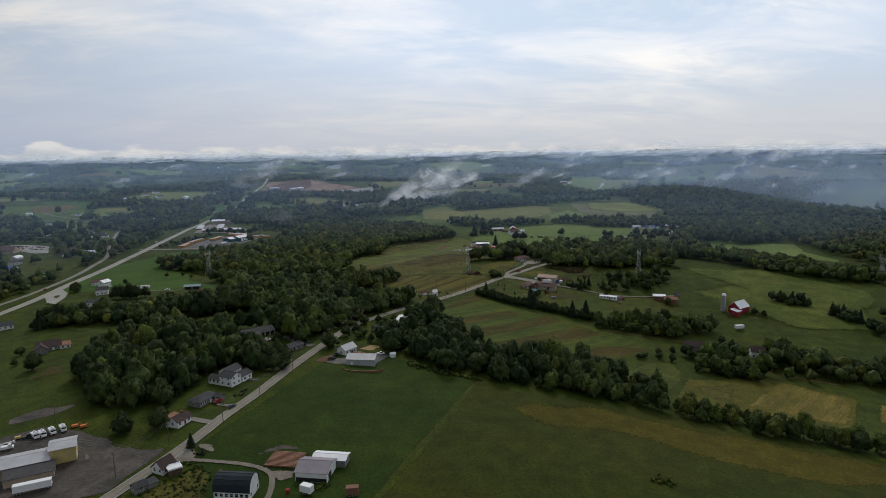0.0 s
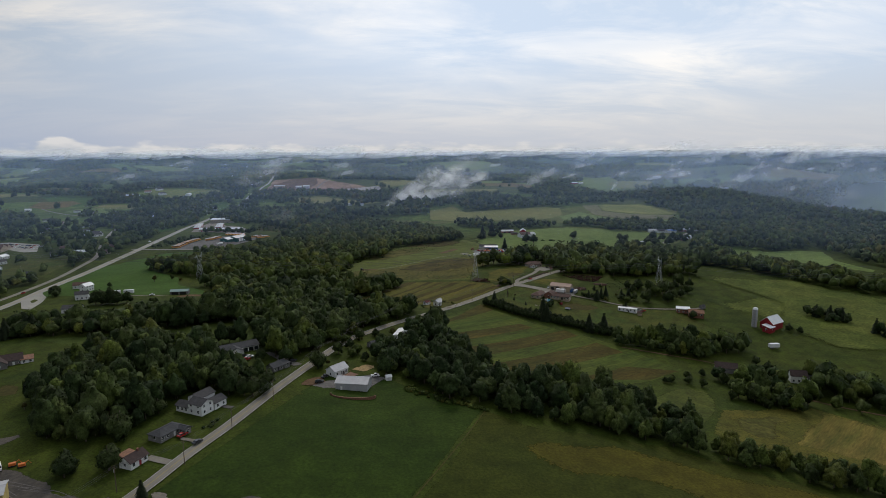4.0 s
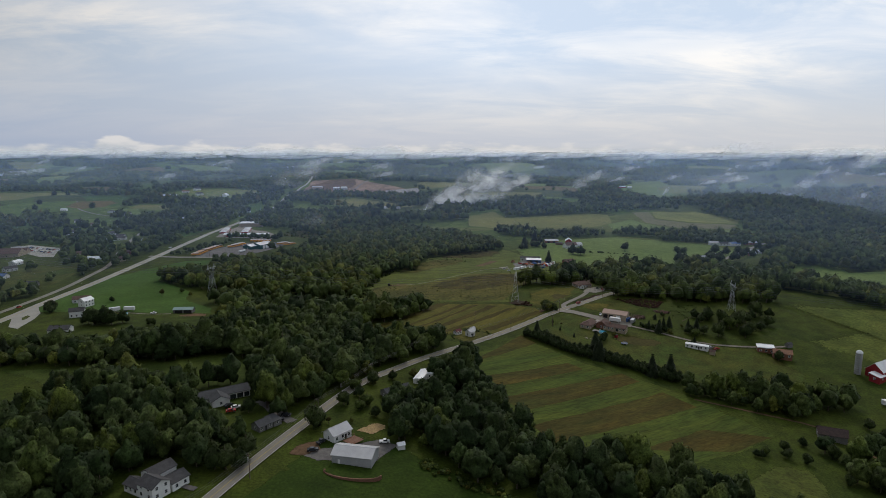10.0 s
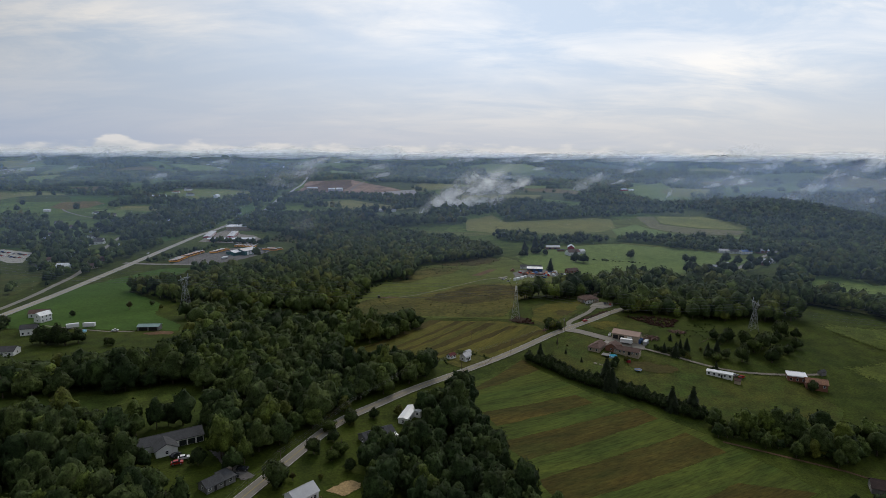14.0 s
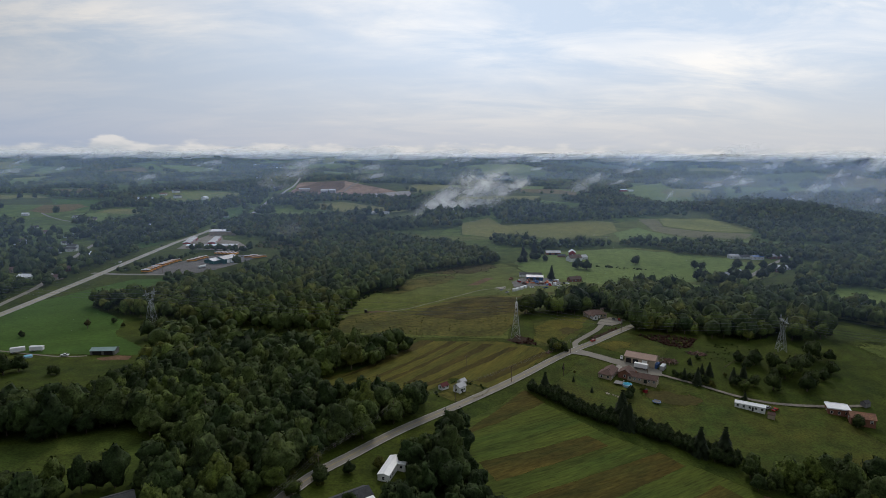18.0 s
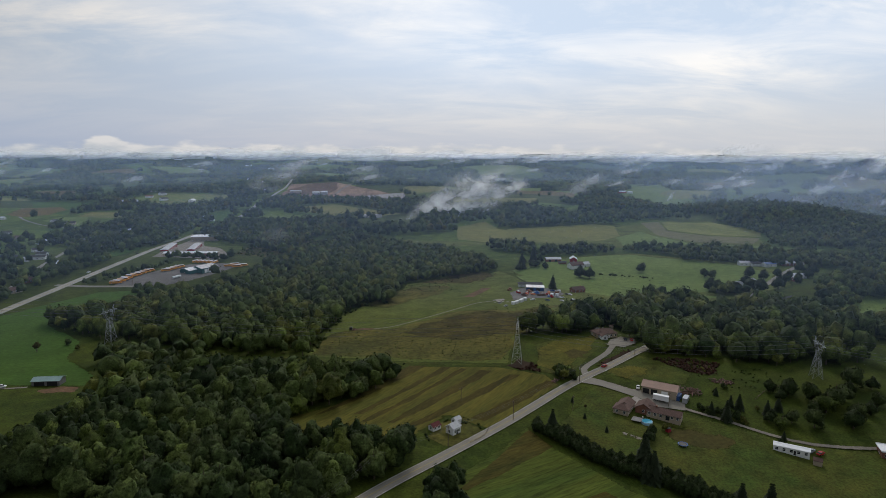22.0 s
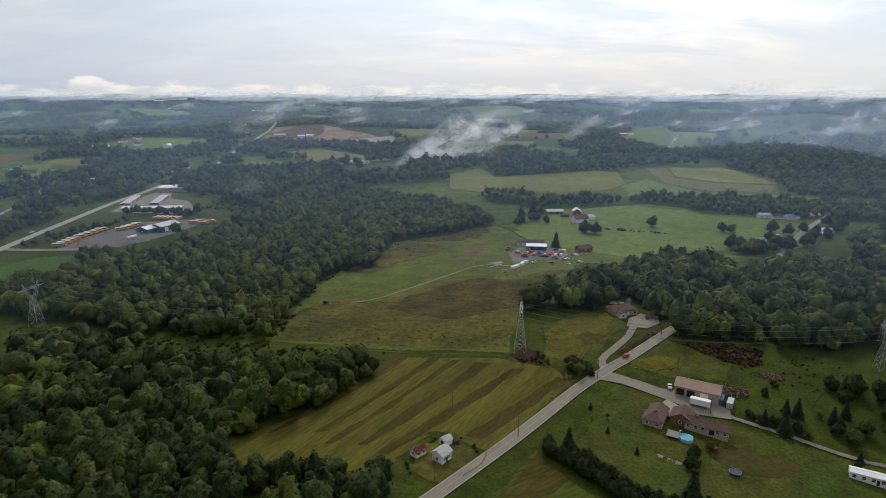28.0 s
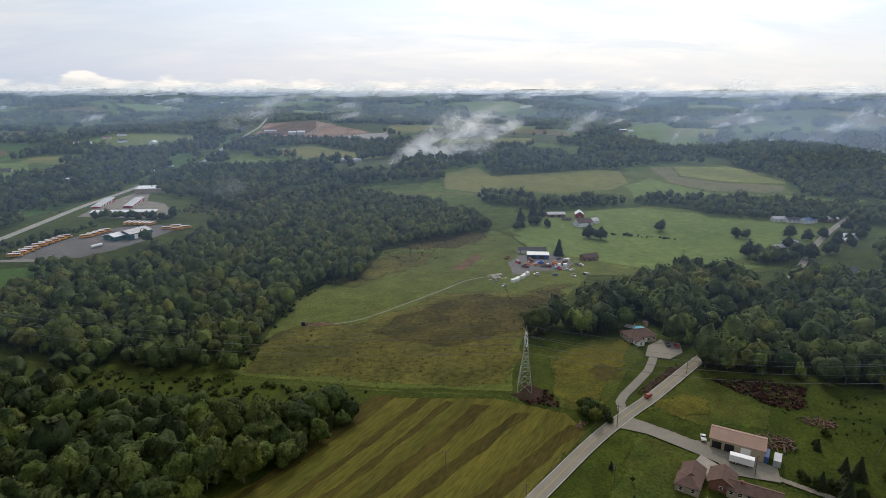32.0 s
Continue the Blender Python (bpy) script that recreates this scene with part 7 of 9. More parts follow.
# ---- vehicles ----
def wheels(ob, xs, y, r, w=0.25):
    for x in xs:
        for s in (-1, 1):
            bm = tube([(x, s * y - w / 2, r), (x, s * y + w / 2, r)], r, sides=12)
            t = part("wheel", bm, M["tyre"], ob)
            part("rim", tube([(x, s * (y + 0.01) - w / 2, r), (x, s * (y + 0.01) + w / 2, r)], r * 0.55, sides=10), M["steel"], t)


def car(x, y, rot, paint, label, kind="car", group=""):
    ob = thing("car" if kind == "car" else "pickup", label, "car" if kind == "car" else "pickup", x, y, rot, group, z=gz(x, y) + 0.4)
    low = prism([(-2.2, 0.35), (2.2, 0.35), (2.25, 0.75), (1.9, 0.95), (-2.1, 0.98), (-2.25, 0.7)], -0.88, 0.88)
    low.transform(Matrix.Rotation(radians(-90), 4, "Z"))
    bmesh.ops.bevel(low, geom=low.edges[:], offset=0.06, segments=1, affect="EDGES")
    part("body", low, M[paint], ob)
    top = [(-1.7, 0.95), (1.1, 0.95), (0.45, 1.42), (-1.2, 1.42)] if kind == "car" else [(-0.5, 0.95), (1.2, 0.95), (0.7, 1.6), (-0.4, 1.6)]
    cab = prism(top, -0.76, 0.76)
    cab.transform(Matrix.Rotation(radians(-90), 4, "Z"))
    part("glasshouse", cab, M["glass"], ob)
    xs = [p[0] for p in top[2:]]
    part("roof", box(min(xs) - 0.05, max(xs) + 0.05, -0.74, 0.74, top[2][1] - 0.02, top[2][1] + 0.06, 0.02), M[paint], ob)
    wheels(ob, (-1.35, 1.35), 0.8, 0.34)
    return ob


def bus(x, y, rot, group="school buses"):
    ob = thing("school_bus", "yellow school bus with white roof parked in a yard", "bus", x, y, rot, group, z=gz(x, y) + 0.25)
    part("body", box(-5.2, 4.2, -1.22, 1.22, 0.6, 2.75, 0.12), M["bus_yellow"], ob)
    part("bonnet", box(4.2, 5.6, -0.95, 0.95, 0.6, 1.65, 0.15), M["bus_yellow"], ob)
    part("roof", box(-5.1, 4.1, -1.12, 1.12, 2.75, 2.95, 0.08), M["bus_white"], ob)
    for s in (-1, 1):
        part("side_windows", box(-4.8, 3.8, s * 1.24 - 0.02, s * 1.24 + 0.02, 1.75, 2.4), M["glass"], ob)
    part("windscreen", box(4.19, 4.24, -1.05, 1.05, 1.75, 2.5), M["glass"], ob)
    part("bumper", box(5.58, 5.72, -1.1, 1.1, 0.5, 0.75), M["black_trim"], ob)
    wheels(ob, (-3.2, 4.4), 1.05, 0.48, 0.3)
    return ob


M["bus_white"] = M["car_white"]
proto = bus(-262, 834, 10)
rows = []
for k in range(3):
    rows.append((-261.5 + 0.6 * k, 840.5 + 6.4 * k, 26))
for k in range(5):
    rows.append((-259.5 + 1.4 * k, 862 + 6.8 * k, 30 + 2 * math.sin(3 * k)))
for k in range(4):
    rows.append((-238 + 2.0 * k, 893 + 6.8 * k, 34))
for k in range(6):
    rows.append((-226 + 4.2 * k, 944 + 0.6 * k, 80))
for k in range(4):
    rows.append((-186 + 4.5 * k, 934 + 8 * (k % 2), 15))
for x, y, r in rows:
    copy_thing(proto, pose(x, y, gz(x, y) + 0.25, 0, 0, r))


def tank(x, y, rot):
    ob = thing("gas_tank", "long white gas tank on a bus yard", "tank", x, y, rot)
    part("vessel", tube([(-5, 0, 2.0), (-4.6, 0, 2.0), (4.6, 0, 2.0), (5, 0, 2.0)], [0.5, 1.2, 1.2, 0.5], sides=16), M["white_roof"], ob)
    for s in (-3, 3):
        part("saddle", box(s - 0.3, s + 0.3, -1, 1, 0, 1.2), M["concrete"], ob)


tank(-217, 866, 60)


def box_truck(x, y, rot, label="white box trailer", long=8.0, paint="car_white", group=""):
    ob = thing("trailer", label, "trailer", x, y, rot, group, z=gz(x, y) + 0.3)
    part("body", box(-long / 2, long / 2, -1.25, 1.25, 0.9, 3.5, 0.05), M[paint], ob)
    part("chassis", box(-long / 2, long / 2, -0.5, 0.5, 0.6, 0.9), M["black_trim"], ob)
    wheels(ob, (-long / 2 + 1.2, -long / 2 + 2.3), 1.05, 0.45)
    part("landing_leg", box(long / 2 - 1.4, long / 2 - 1.2, -0.6, 0.6, 0, 0.6), M["steel"], ob)
    return ob


def container(x, y, rot, paint, label, long=6.1):
    ob = thing("shipping_container", label, "container", x, y, rot, "shipping containers", z=gz(x, y) + 0.1)
    part("body", box(-long / 2, long / 2, -1.2, 1.2, 0.05, 2.6), M[paint], ob)
    for k in range(int(long / 0.5)):
        for s in (-1, 1):
            part("rib", box(-long / 2 + 0.2 + 0.5 * k, -long / 2 + 0.4 + 0.5 * k, s * 1.23 - 0.03, s * 1.23 + 0.03, 0.2, 2.45), M[paint], ob)
    for s in (-0.6, 0.6):
        part("door", box(long / 2, long / 2 + 0.05, s - 0.55, s + 0.55, 0.15, 2.5), M[paint], ob)


def bucket_truck(x, y, rot):
    ob = thing("bucket_truck", "white utility bucket truck with folded boom", "truck", x, y, rot, "bucket trucks", z=gz(x, y) + 0.25)
    part("cab", prism_x([(1.6, 0.6), (3.4, 0.6), (3.4, 1.3), (2.9, 1.5), (2.6, 2.4), (1.6, 2.4)], 2.1), M["car_white"], ob)
    part("windscreen", box(2.62, 2.9, -0.9, 0.9, 1.55, 2.25), M["glass"], ob)
    part("service_body", box(-3.2, 1.5, -1.15, 1.15, 0.7, 1.7, 0.05), M["car_white"], ob)
    part("turret", tube([(-1.0, 0, 1.7), (-1.0, 0, 2.6)], 0.35, sides=10), M["car_white"], ob)
    part("boom", tube([(-1.0, 0, 2.7), (3.6, 0, 3.3)], 0.24, sides=8), M["car_white"], ob)
    part("bucket", box(3.3, 4.1, -0.4, 0.4, 2.6, 3.6, 0.05), M["car_white"], ob)
    wheels(ob, (-2.0, 2.4), 0.95, 0.48, 0.3)
    return ob


def prism_x(outline, width):
    """An outline in x and z drawn out across y."""
    bm = prism(outline, -width / 2, width / 2)
    bm.transform(Matrix.Rotation(radians(-90), 4, "Z"))
    return bm


for x, y, r in ((-153, 268, -50), (-150.5, 269, -52), (-147.5, 271, -54), (-144, 273, -56), (-160, 258, 20)):
    bucket_truck(x, y, r)
car(-156, 268, 40, "car_dark", "dark pickup in a works yard", "pickup")
for x, y, pt in ((-140, 275, "orange"), (-136, 274, "orange"), (-160, 268, "yellow_wall")):
    ob = thing("machine", "orange compact digging machine in a works yard" if pt == "orange" else "yellow equipment box in a works yard", "machine", x, y, 30)
    part("body", box(-1.2, 1.2, -0.8, 0.8, 0.4, 1.4, 0.1), M[pt], ob)
    part("tracks", box(-1.4, 1.4, -1.0, 1.0, 0, 0.5, 0.1), M["tyre"], ob)
    part("arm", tube([(1.0, 0, 1.2), (2.2, 0, 2.0), (3.0, 0, 0.6)], 0.15), M[pt], ob)
box_truck(-130.5, 223, 20, "white box trailer beside a workshop", 12)
for a in ((-32, 344, 10, "car_dark", "dark car parked before a barn", "car"), (-4, 353, 5, "car_white", "white pickup with a cap", "pickup"), (-30, 351, 60, "car_dark", "dark pickup beside a deck", "pickup"),
          (-79, 386, 60, "car_dark", "dark car in a drive", "car"), (-75, 384, 20, "car_white", "white car in a drive", "car"), (-76, 380, 20, "car_red", "dark red car under trees", "car"),
          (-50, 376, 0, "car_dark", "dark car in a drive", "car"), (-52, 371, 10, "car_dark", "dark pickup in a drive", "pickup"), (-82, 290, 60, "car_red", "red car beside a ranch house", "car"),
          (-74, 283, 60, "car_dark", "dark car on a short drive", "car"), (147, 568, 70, "car_white", "white pickup beside a garage barn", "pickup"), (166, 646, 80, "car_dark", "dark car on a parking pad", "car"),
          (170, 645, 80, "car_red", "red car on a parking pad", "car"), (206, 508, 30, "car_silver", "silver car by a mobile home", "car"), (209, 506, 30, "car_red", "red car by a mobile home", "car"),
          (137, 597, 45, "car_red", "red car on the country road", "car"), (-316, 600, 90, "car_red", "red car on the highway", "car"), (-311, 880, 90, "car_white", "white car on the highway", "car"), (-316, 1000, 90, "car_dark", "dark car on the highway", "car"),
          (-199, 578, 10, "car_white", "white van on a farm track", "pickup")):
    car(*a)
for k in range(22):
    x, y = -530 + 7.2 * (k % 11), 926 - 4.6 * (k % 11) + 18 * (k // 11) + 1.5 * math.sin(k * 2.3)
    car(x, y, 80, ("car_white", "car_dark", "car_silver", "car_red", "car_blue")[k * 7 % 5], "car in a car park beside a store", "car" if k % 3 else "pickup", "car park")
box_truck(154, 553.5, -33, "white box trailer before a garage barn", 8)
container(164.5, 556.5, 55, "car_blue", "blue shipping container beside a barn")
container(167.5, 554, 55, "car_silver", "pale shipping container beside a barn")
box_truck(273, 433, 0, "white stock trailer on a lane", 7)
for x, y, r in ((-222, 588, 5), (-232, 585, 30)):
    box_truck(x, y, r, "white camper trailer beside a farm track", 8)


def solid(name, label, category, x, y, rot, sx, sy, sz, mat, lid=None, group="", up=0.0):
    """A rounded box-like thing with a lid or cap."""
    ob = thing(name, label, category, x, y, rot, group, z=gz(x, y) + up)
    part("body", box(-sx / 2, sx / 2, -sy / 2, sy / 2, 0, sz, min(sx, sy, sz) * 0.08), M[mat], ob)
    part("top", box(-sx / 2 - 0.05, sx / 2 + 0.05, -sy / 2 - 0.05, sy / 2 + 0.05, sz, sz + 0.12), M[lid or mat], ob)
    return ob


building("shed", "small white shed near a metal barn", "shed", 3, 349, 20, [dict(L=3, W=2.4, h=2.0, rise=0.8, wall=M["white_wall"], roof=M["white_roof"], win=0, ends=0, over=0.2)])
box_truck(-31, 207, -30, "small white cargo trailer", 4.5)
box_truck(-15, 204, 0, "brown flat trailer in a field", 4.5, "deck")
solid("bin", "black round water bin at a track's end", "bin", -25, 708, 0, 2.2, 2.2, 2.4, "black_trim")
solid("burn_barrel", "rusty red barrel on the ground", "barrel", -38, 209, 0, 1.2, 1.2, 1.2, "barn_red")
# stacked brown rails beside the barn
rails = thing("rail_stack", "rows of rusty brown rails laid on the ground", "rails", -42, 231.5, -14)
for k in range(13):
    part("rail", box(-6.6, 6.6, -5.4 + 0.88 * k, -4.85 + 0.88 * k, 0.1, 0.75, 0.06), M["rust_roof"], rails)
for k in range(3):
    part("bearer", box(-5 + 5 * k, -4.6 + 5 * k, -5.6, 5.9, -0.2, 0.1), M["deck"], rails)
# deck and retaining wall by the cottage and barn
dk = thing("deck", "brown timber deck round a cottage", "deck", -17, 353, 48)
for k in range(12):
    part("plank", box(-3.2, 3.2, -3.0 + 0.5 * k, -2.55 + 0.5 * k, 0.95, 1.02), M["deck"], dk)
for a in (-3, 3):
    for b in (-2.8, 2.8):
        part("post", box(a - 0.08, a + 0.08, b - 0.08, b + 0.08, -1.0, 2.0), M["deck"], dk)
for b in (-2.9, 2.9):
    part("rail", box(-3.1, 3.1, b - 0.05, b + 0.05, 1.9, 2.0), M["deck"], dk)
rw = thing("retaining_wall", "low curved dark brown block retaining wall", "wall", -14, 328, -13)
for k in range(22):
    a = math.pi * (0.02 + 0.96 * k / 21)
    bm = box(-0.75, 0.75, -0.3, 0.3, -0.8, 1.0, 0.04)
    bm.transform(pose(-11 * math.cos(a), -1.0 - 4.0 * math.sin(a), 0, 0, 0, math.degrees(math.atan2(-4.0 * math.cos(a), 11 * math.sin(a)))))
    part("stone", bm, M["deck"], rw)


# ---- pools and garden things ----
def pool(x, y, r, label, deck=False):
    ob = thing("pool", label, "pool", x, y, -33)
    part("wall", tube([(0, 0, -0.4), (0, 0, 1.25)], r, sides=28), M["pool_liner"], ob)
    part("water", tube([(0, 0, 1.25), (0, 0, 1.29)], r * 0.94, sides=28), M["pool_water"], ob)
    if deck:
        part("deck", box(-r - 4.5, -r + 0.2, -2.6, 2.4, 1.1, 1.25), M["grey_wall"], ob, "grey timber pool deck")
        part("ladder", box(-r - 0.3, -r + 0.3, 1.9, 2.4, 0, 2.1), M["steel"], ob)


pool(138.5, 531.5, 2.6, "round above-ground pool with blue water", True)
pool(-220, 576, 2.4, "round above-ground pool beside a farm track")
pool(160, 669, 3.0, "round above-ground pool behind a house", True)
tr = thing("trampoline", "round black trampoline with blue rim", "trampoline", 148, 512)
part("mat", tube([(0, 0, 0.85), (0, 0, 0.9)], 1.9, sides=20), M["black_trim"], tr)
bm = bmesh.new()
for k in range(20):
    a, b = 6.2832 * k / 20, 6.2832 * (k + 1) / 20
    tube([(2.1 * math.cos(a), 2.1 * math.sin(a), 0.9), (2.1 * math.cos(b), 2.1 * math.sin(b), 0.9)], 0.15, bm, 5)
part("rim", bm, M["blue_tarp"], tr)
for k in range(6):
    a = 6.2832 * k / 6
    part("leg", tube([(2 * math.cos(a), 2 * math.sin(a), -0.3), (2 * math.cos(a), 2 * math.sin(a), 0.9)], 0.05), M["steel"], tr)
patch("garden_bed", [(121, 521), (124, 525), (133, 518), (130, 514)], M["gravel"], 0.2, "grey gravel garden bed", 3, 0.6, "garden")
solid("garden_shed", "small dark red garden hut", "shed", 146, 524, 20, 2.0, 2.0, 2.0, "barn_red", "dark_shingle")
solid("playhouse", "small pale playhouse behind a house", "playhouse", 166, 676, 10, 2.4, 2.4, 2.6, "tan_wall", "brown_shingle")

# ---- junk and machines in the pasture yard ----
JUNK = [(126, 845), (129, 828), (138, 853), (139, 836), (148, 836), (153, 836), (152, 824), (154, 820), (160, 837), (166, 849), (133, 838), (143, 829), (135, 845), (144, 843), (131, 834), (147, 829), (120, 863), (156, 842)]
random.seed(5)
for k, (x, y) in enumerate(JUNK):
    mt = ("car_red", "scrap", "rust_roof", "orange", "scrap", "car_red", "blue_tarp")[k % 7]
    ob = thing("farm_machine", {"car_red": "red farm machine in a cluttered yard", "orange": "orange farm machine in a cluttered yard", "blue_tarp": "machine under a blue tarpaulin"}.get(mt, "rusty farm machine in a cluttered yard"), "machine", x, y, random.uniform(0, 180), "farm machines")
    s = random.uniform(0.8, 1.4)
    part("body", box(-2.2 * s, 2.0 * s, -0.9 * s, 0.9 * s, 0.6, 1.7 * s, 0.15), M[mt], ob)
    part("hood", box(-0.6 * s, 1.0 * s, -0.7 * s, 0.7 * s, 1.7 * s, 2.5 * s, 0.12), M[mt if k % 3 else "steel"], ob)
    part("drawbar", tube([(2.0 * s, 0, 0.7), (3.4 * s, 0, 0.5)], 0.1), M["scrap"], ob)
    wheels(ob, (-1.2 * s,), 1.0 * s, 0.6)
for k, (x, y) in enumerate(((163, 816), (159, 816), (168, 800), (158, 794), (145, 796), (132, 800), (102, 764), (173, 839), (176, 837), (164, 861), (170, 802), (99, 781))):
    car(x, y, 10 + 37 * k, ("car_white", "car_silver", "car_dark", "car_white", "car_blue")[k % 5], "old car parked on grass by a farmyard", "pickup" if k % 3 == 0 else "car", "farmyard cars")
for k, (x, y) in enumerate(((125, 800), (121, 793), (119, 788), (115, 783), (113, 779), (110, 776), (167, 853), (170, 856), (162, 833), (157, 832))):
    solid("tank_crate", "white plastic tank in a wire crate", "tank", x, y, 30, 2.6, 2.4, 2.4, "white_roof", "white_roof", "tank crates")
sl = thing("slab_pile", "pale concrete slabs piled on the ground", "rubble", 102, 795, 10)
for k in range(16):
    bm = box(-1.6, 1.6, -1.2, 1.2, 0, 0.4, 0.05)
    bm.transform(pose(random.uniform(-7, 7), random.uniform(-6, 6), 0.1 * (k % 4), random.uniform(-8, 8), random.uniform(-8, 8), random.uniform(0, 180)))
    part("slab", bm, M["concrete"], sl)


def scrap_heap(x, y, rx, ry, rot, n, label):
    ob = thing("scrap_heap", label, "scrap", x, y, rot)
    for k in range(n):
        sx, sy, sz = random.uniform(0.9, 3.4), random.uniform(0.15, 0.6), random.uniform(0.15, 0.8)
        bm = box(-sx / 2, sx / 2, -sy / 2, sy / 2, -0.1, sz, 0.06)
        a, q = random.uniform(0, 6.283), math.sqrt(random.random())
        px, py = rx * q * math.cos(a), ry * q * math.sin(a)
        bm.transform(pose(px, py, 0, random.uniform(-25, 25), random.uniform(-25, 25), random.uniform(0, 180)))
        part("scrap_piece", bm, M["scrap" if k % 4 else "bark"], ob)


scrap_heap(173, 566, 8, 6, -30, 110, "heap of rusty scrap machinery behind a barn")
scrap_heap(198, 577, 6, 4, -30, 50, "heap of rusty scrap on grass")
scrap_heap(104, 579, 4, 2, 40, 14, "heap of dark brush and timber by a field")
scrap_heap(-20, 709, 7, 3, 5, 14, "low heap of stones and junk")
scrap_heap(232, 392, 6, 4, 10, 18, "clutter beside an old barn")


# ---- pylons, poles and wires ----
def bars(pairs, r, sides=4):
    bm = bmesh.new()
    for a, b in pairs:
        tube([a, b], r, bm, sides)
    return bm


def pylon(x, y, rot, height, label):
    """A waisted lattice tower; the arms run along its own x."""
    ob = thing("pylon", label, "pylon", x, y, rot, "pylons", z=gz(x, y) - 0.3)
    k = height / 27.0
    lev = [(0, 3.1), (5, 2.5), (9.5, 1.95), (13, 1.5), (16, 1.1)]
    for sx in (-1, 1):
        for sy in (-1, 1):
            part("leg", bars([((sx * a * k, sy * a * k, z * k), (sx * b * k, sy * b * k, w * k)) for (z, a), (w, b) in zip(lev, lev[1:])], 0.115), M["steel"], ob)
    br = []
    for (z, a), (w, b) in zip(lev, lev[1:]):
        for s in (-1, 1):
            br += [((-a, s * a, z), (b, s * b, w)), ((a, s * a, z), (-b, s * b, w)), ((s * a, -a, z), (s * b, b, w)), ((s * a, a, z), (s * b, -b, w)), ((-b, s * b, w), (b, s * b, w)), ((s * b, -b, w), (s * b, b, w))]
    part("bracing", bars([(tuple(v * k for v in a), tuple(v * k for v in b)) for a, b in br], 0.055), M["steel"], ob)
    head = []
    for s in (-1, 1):
        for q in (-1, 1):
            head += [((s * 1.1, q * 1.1, 16), (s * 5.0, q * 0.6, 23)), ((s * 0.2, q * 0.9, 16.3), (s * 3.6, q * 0.6, 23)), ((s * 5.0, q * 0.6, 23), (s * 5.2, 0, 27)), ((s * 3.6, q * 0.6, 23), (s * 5.2, 0, 27))]
        for z in (18, 20, 22):
            f = (z - 16) / 7
            head += [((s * (1.1 + 3.9 * f), 0.8, z), (s * (0.2 + 3.4 * f), -0.8, z)), ((s * (1.1 + 3.9 * f), -0.8, z), (s * (0.2 + 3.4 * f), 0.8, z))]
    part("head", bars([(tuple(v * k for v in a), tuple(v * k for v in b)) for a, b in head], 0.07), M["steel"], ob)
    arm = []
    for q in (-0.6, 0.6):
        arm += [((-8.5, 0, 23.2), (0, q, 22.8)), ((8.5, 0, 23.2), (0, q, 22.8)), ((-8.5, 0, 23.2), (-3, q, 24)), ((8.5, 0, 23.2), (3, q, 24)), ((-3, q, 24), (3, q, 24))]
    for j in range(-4, 5):
        arm.append(((j * 1.6, -0.6 * (1 - abs(j) / 5), 22.9), (j * 1.6 + 0.8, 0.6 * (1 - abs(j) / 5), 24 - abs(j) * 0.15)))
    part("crossarm", bars([(tuple(v * k for v in a), tuple(v * k for v in b)) for a, b in arm], 0.06), M["steel"], ob)
    for j in (-8.2, 0, 8.2):
        part("insulator", tube([(j * k, 0, 23.0 * k), (j * k, 0, 21.2 * k)], 0.13), M["glass"], ob)
    m = ob.matrix_world
    return [m @ Vector((j * k, 0, 21.2 * k)) for j in (-8.2, 0, 8.2)] + [m @ Vector((j * k, 0, 27 * k)) for j in (-5.2, 5.2)]


ends = [pylon(-470, 770, 75, 27, "grey steel lattice pylon beyond the highway"),
        pylon(-185, 668, 77, 27, "grey steel lattice pylon in a wood"), pylon(86.5, 607.5, 80, 27.5, "grey steel lattice pylon at a hay field's corner"),
        pylon(257, 583.5, 82, 24, "grey steel lattice pylon on a grassy slope"), pylon(472, 524, 78, 27, "grey steel lattice pylon by far woods")]
last = [p + Vector((300, -40, 0)) for p in ends[-1]]


def cable(name, label, a, b, sag, r):
    pts = []
    for k in range(25):
        t = k / 24
        p = a.lerp(b, t)
        pts.append((p.x, p.y, p.z - sag * 4 * t * (1 - t)))
    ob = new(name)
    tagged(ob, label, "cable", "power lines")
    part("wire", tube(pts, r, sides=5), M["wire"], ob)


for a, b in zip(ends, ends[1:] + [last]):
    for k in range(5):
        cable("power_line", "thin sagging high-voltage wire" if k < 3 else "thin earth wire between pylon tops", a[k], b[k], 7.0 if k < 3 else 4.5, 0.075 if k < 3 else 0.045)


def pole(x, y, rot, h=10.5, lamp=False):
    ob = thing("utility_pole", "weathered timber utility pole with crossarm", "utility pole", x, y, rot, "utility poles", z=gz(x, y) - 0.5)
    part("shaft", tube([(0, 0, 0), (0, 0, h)], [0.17, 0.11], sides=8), M["pole"], ob)
    part("crossarm", box(-1.2, 1.2, -0.06, 0.06, h - 0.9, h - 0.75), M["pole"], ob)
    for s in (-1.1, 0, 1.1):
        part("insulator", tube([(s, 0, h - 0.75), (s, 0, h - 0.5)], 0.06), M["glass"], ob)
    if lamp:
        part("transformer", tube([(0.3, 0, h - 2.6), (0.3, 0, h - 1.6)], 0.26, sides=10), M["steel"], ob)
    m = ob.matrix_world
    return [m @ Vector((s, 0, h - 0.5)) for s in (-1.1, 0, 1.1)]


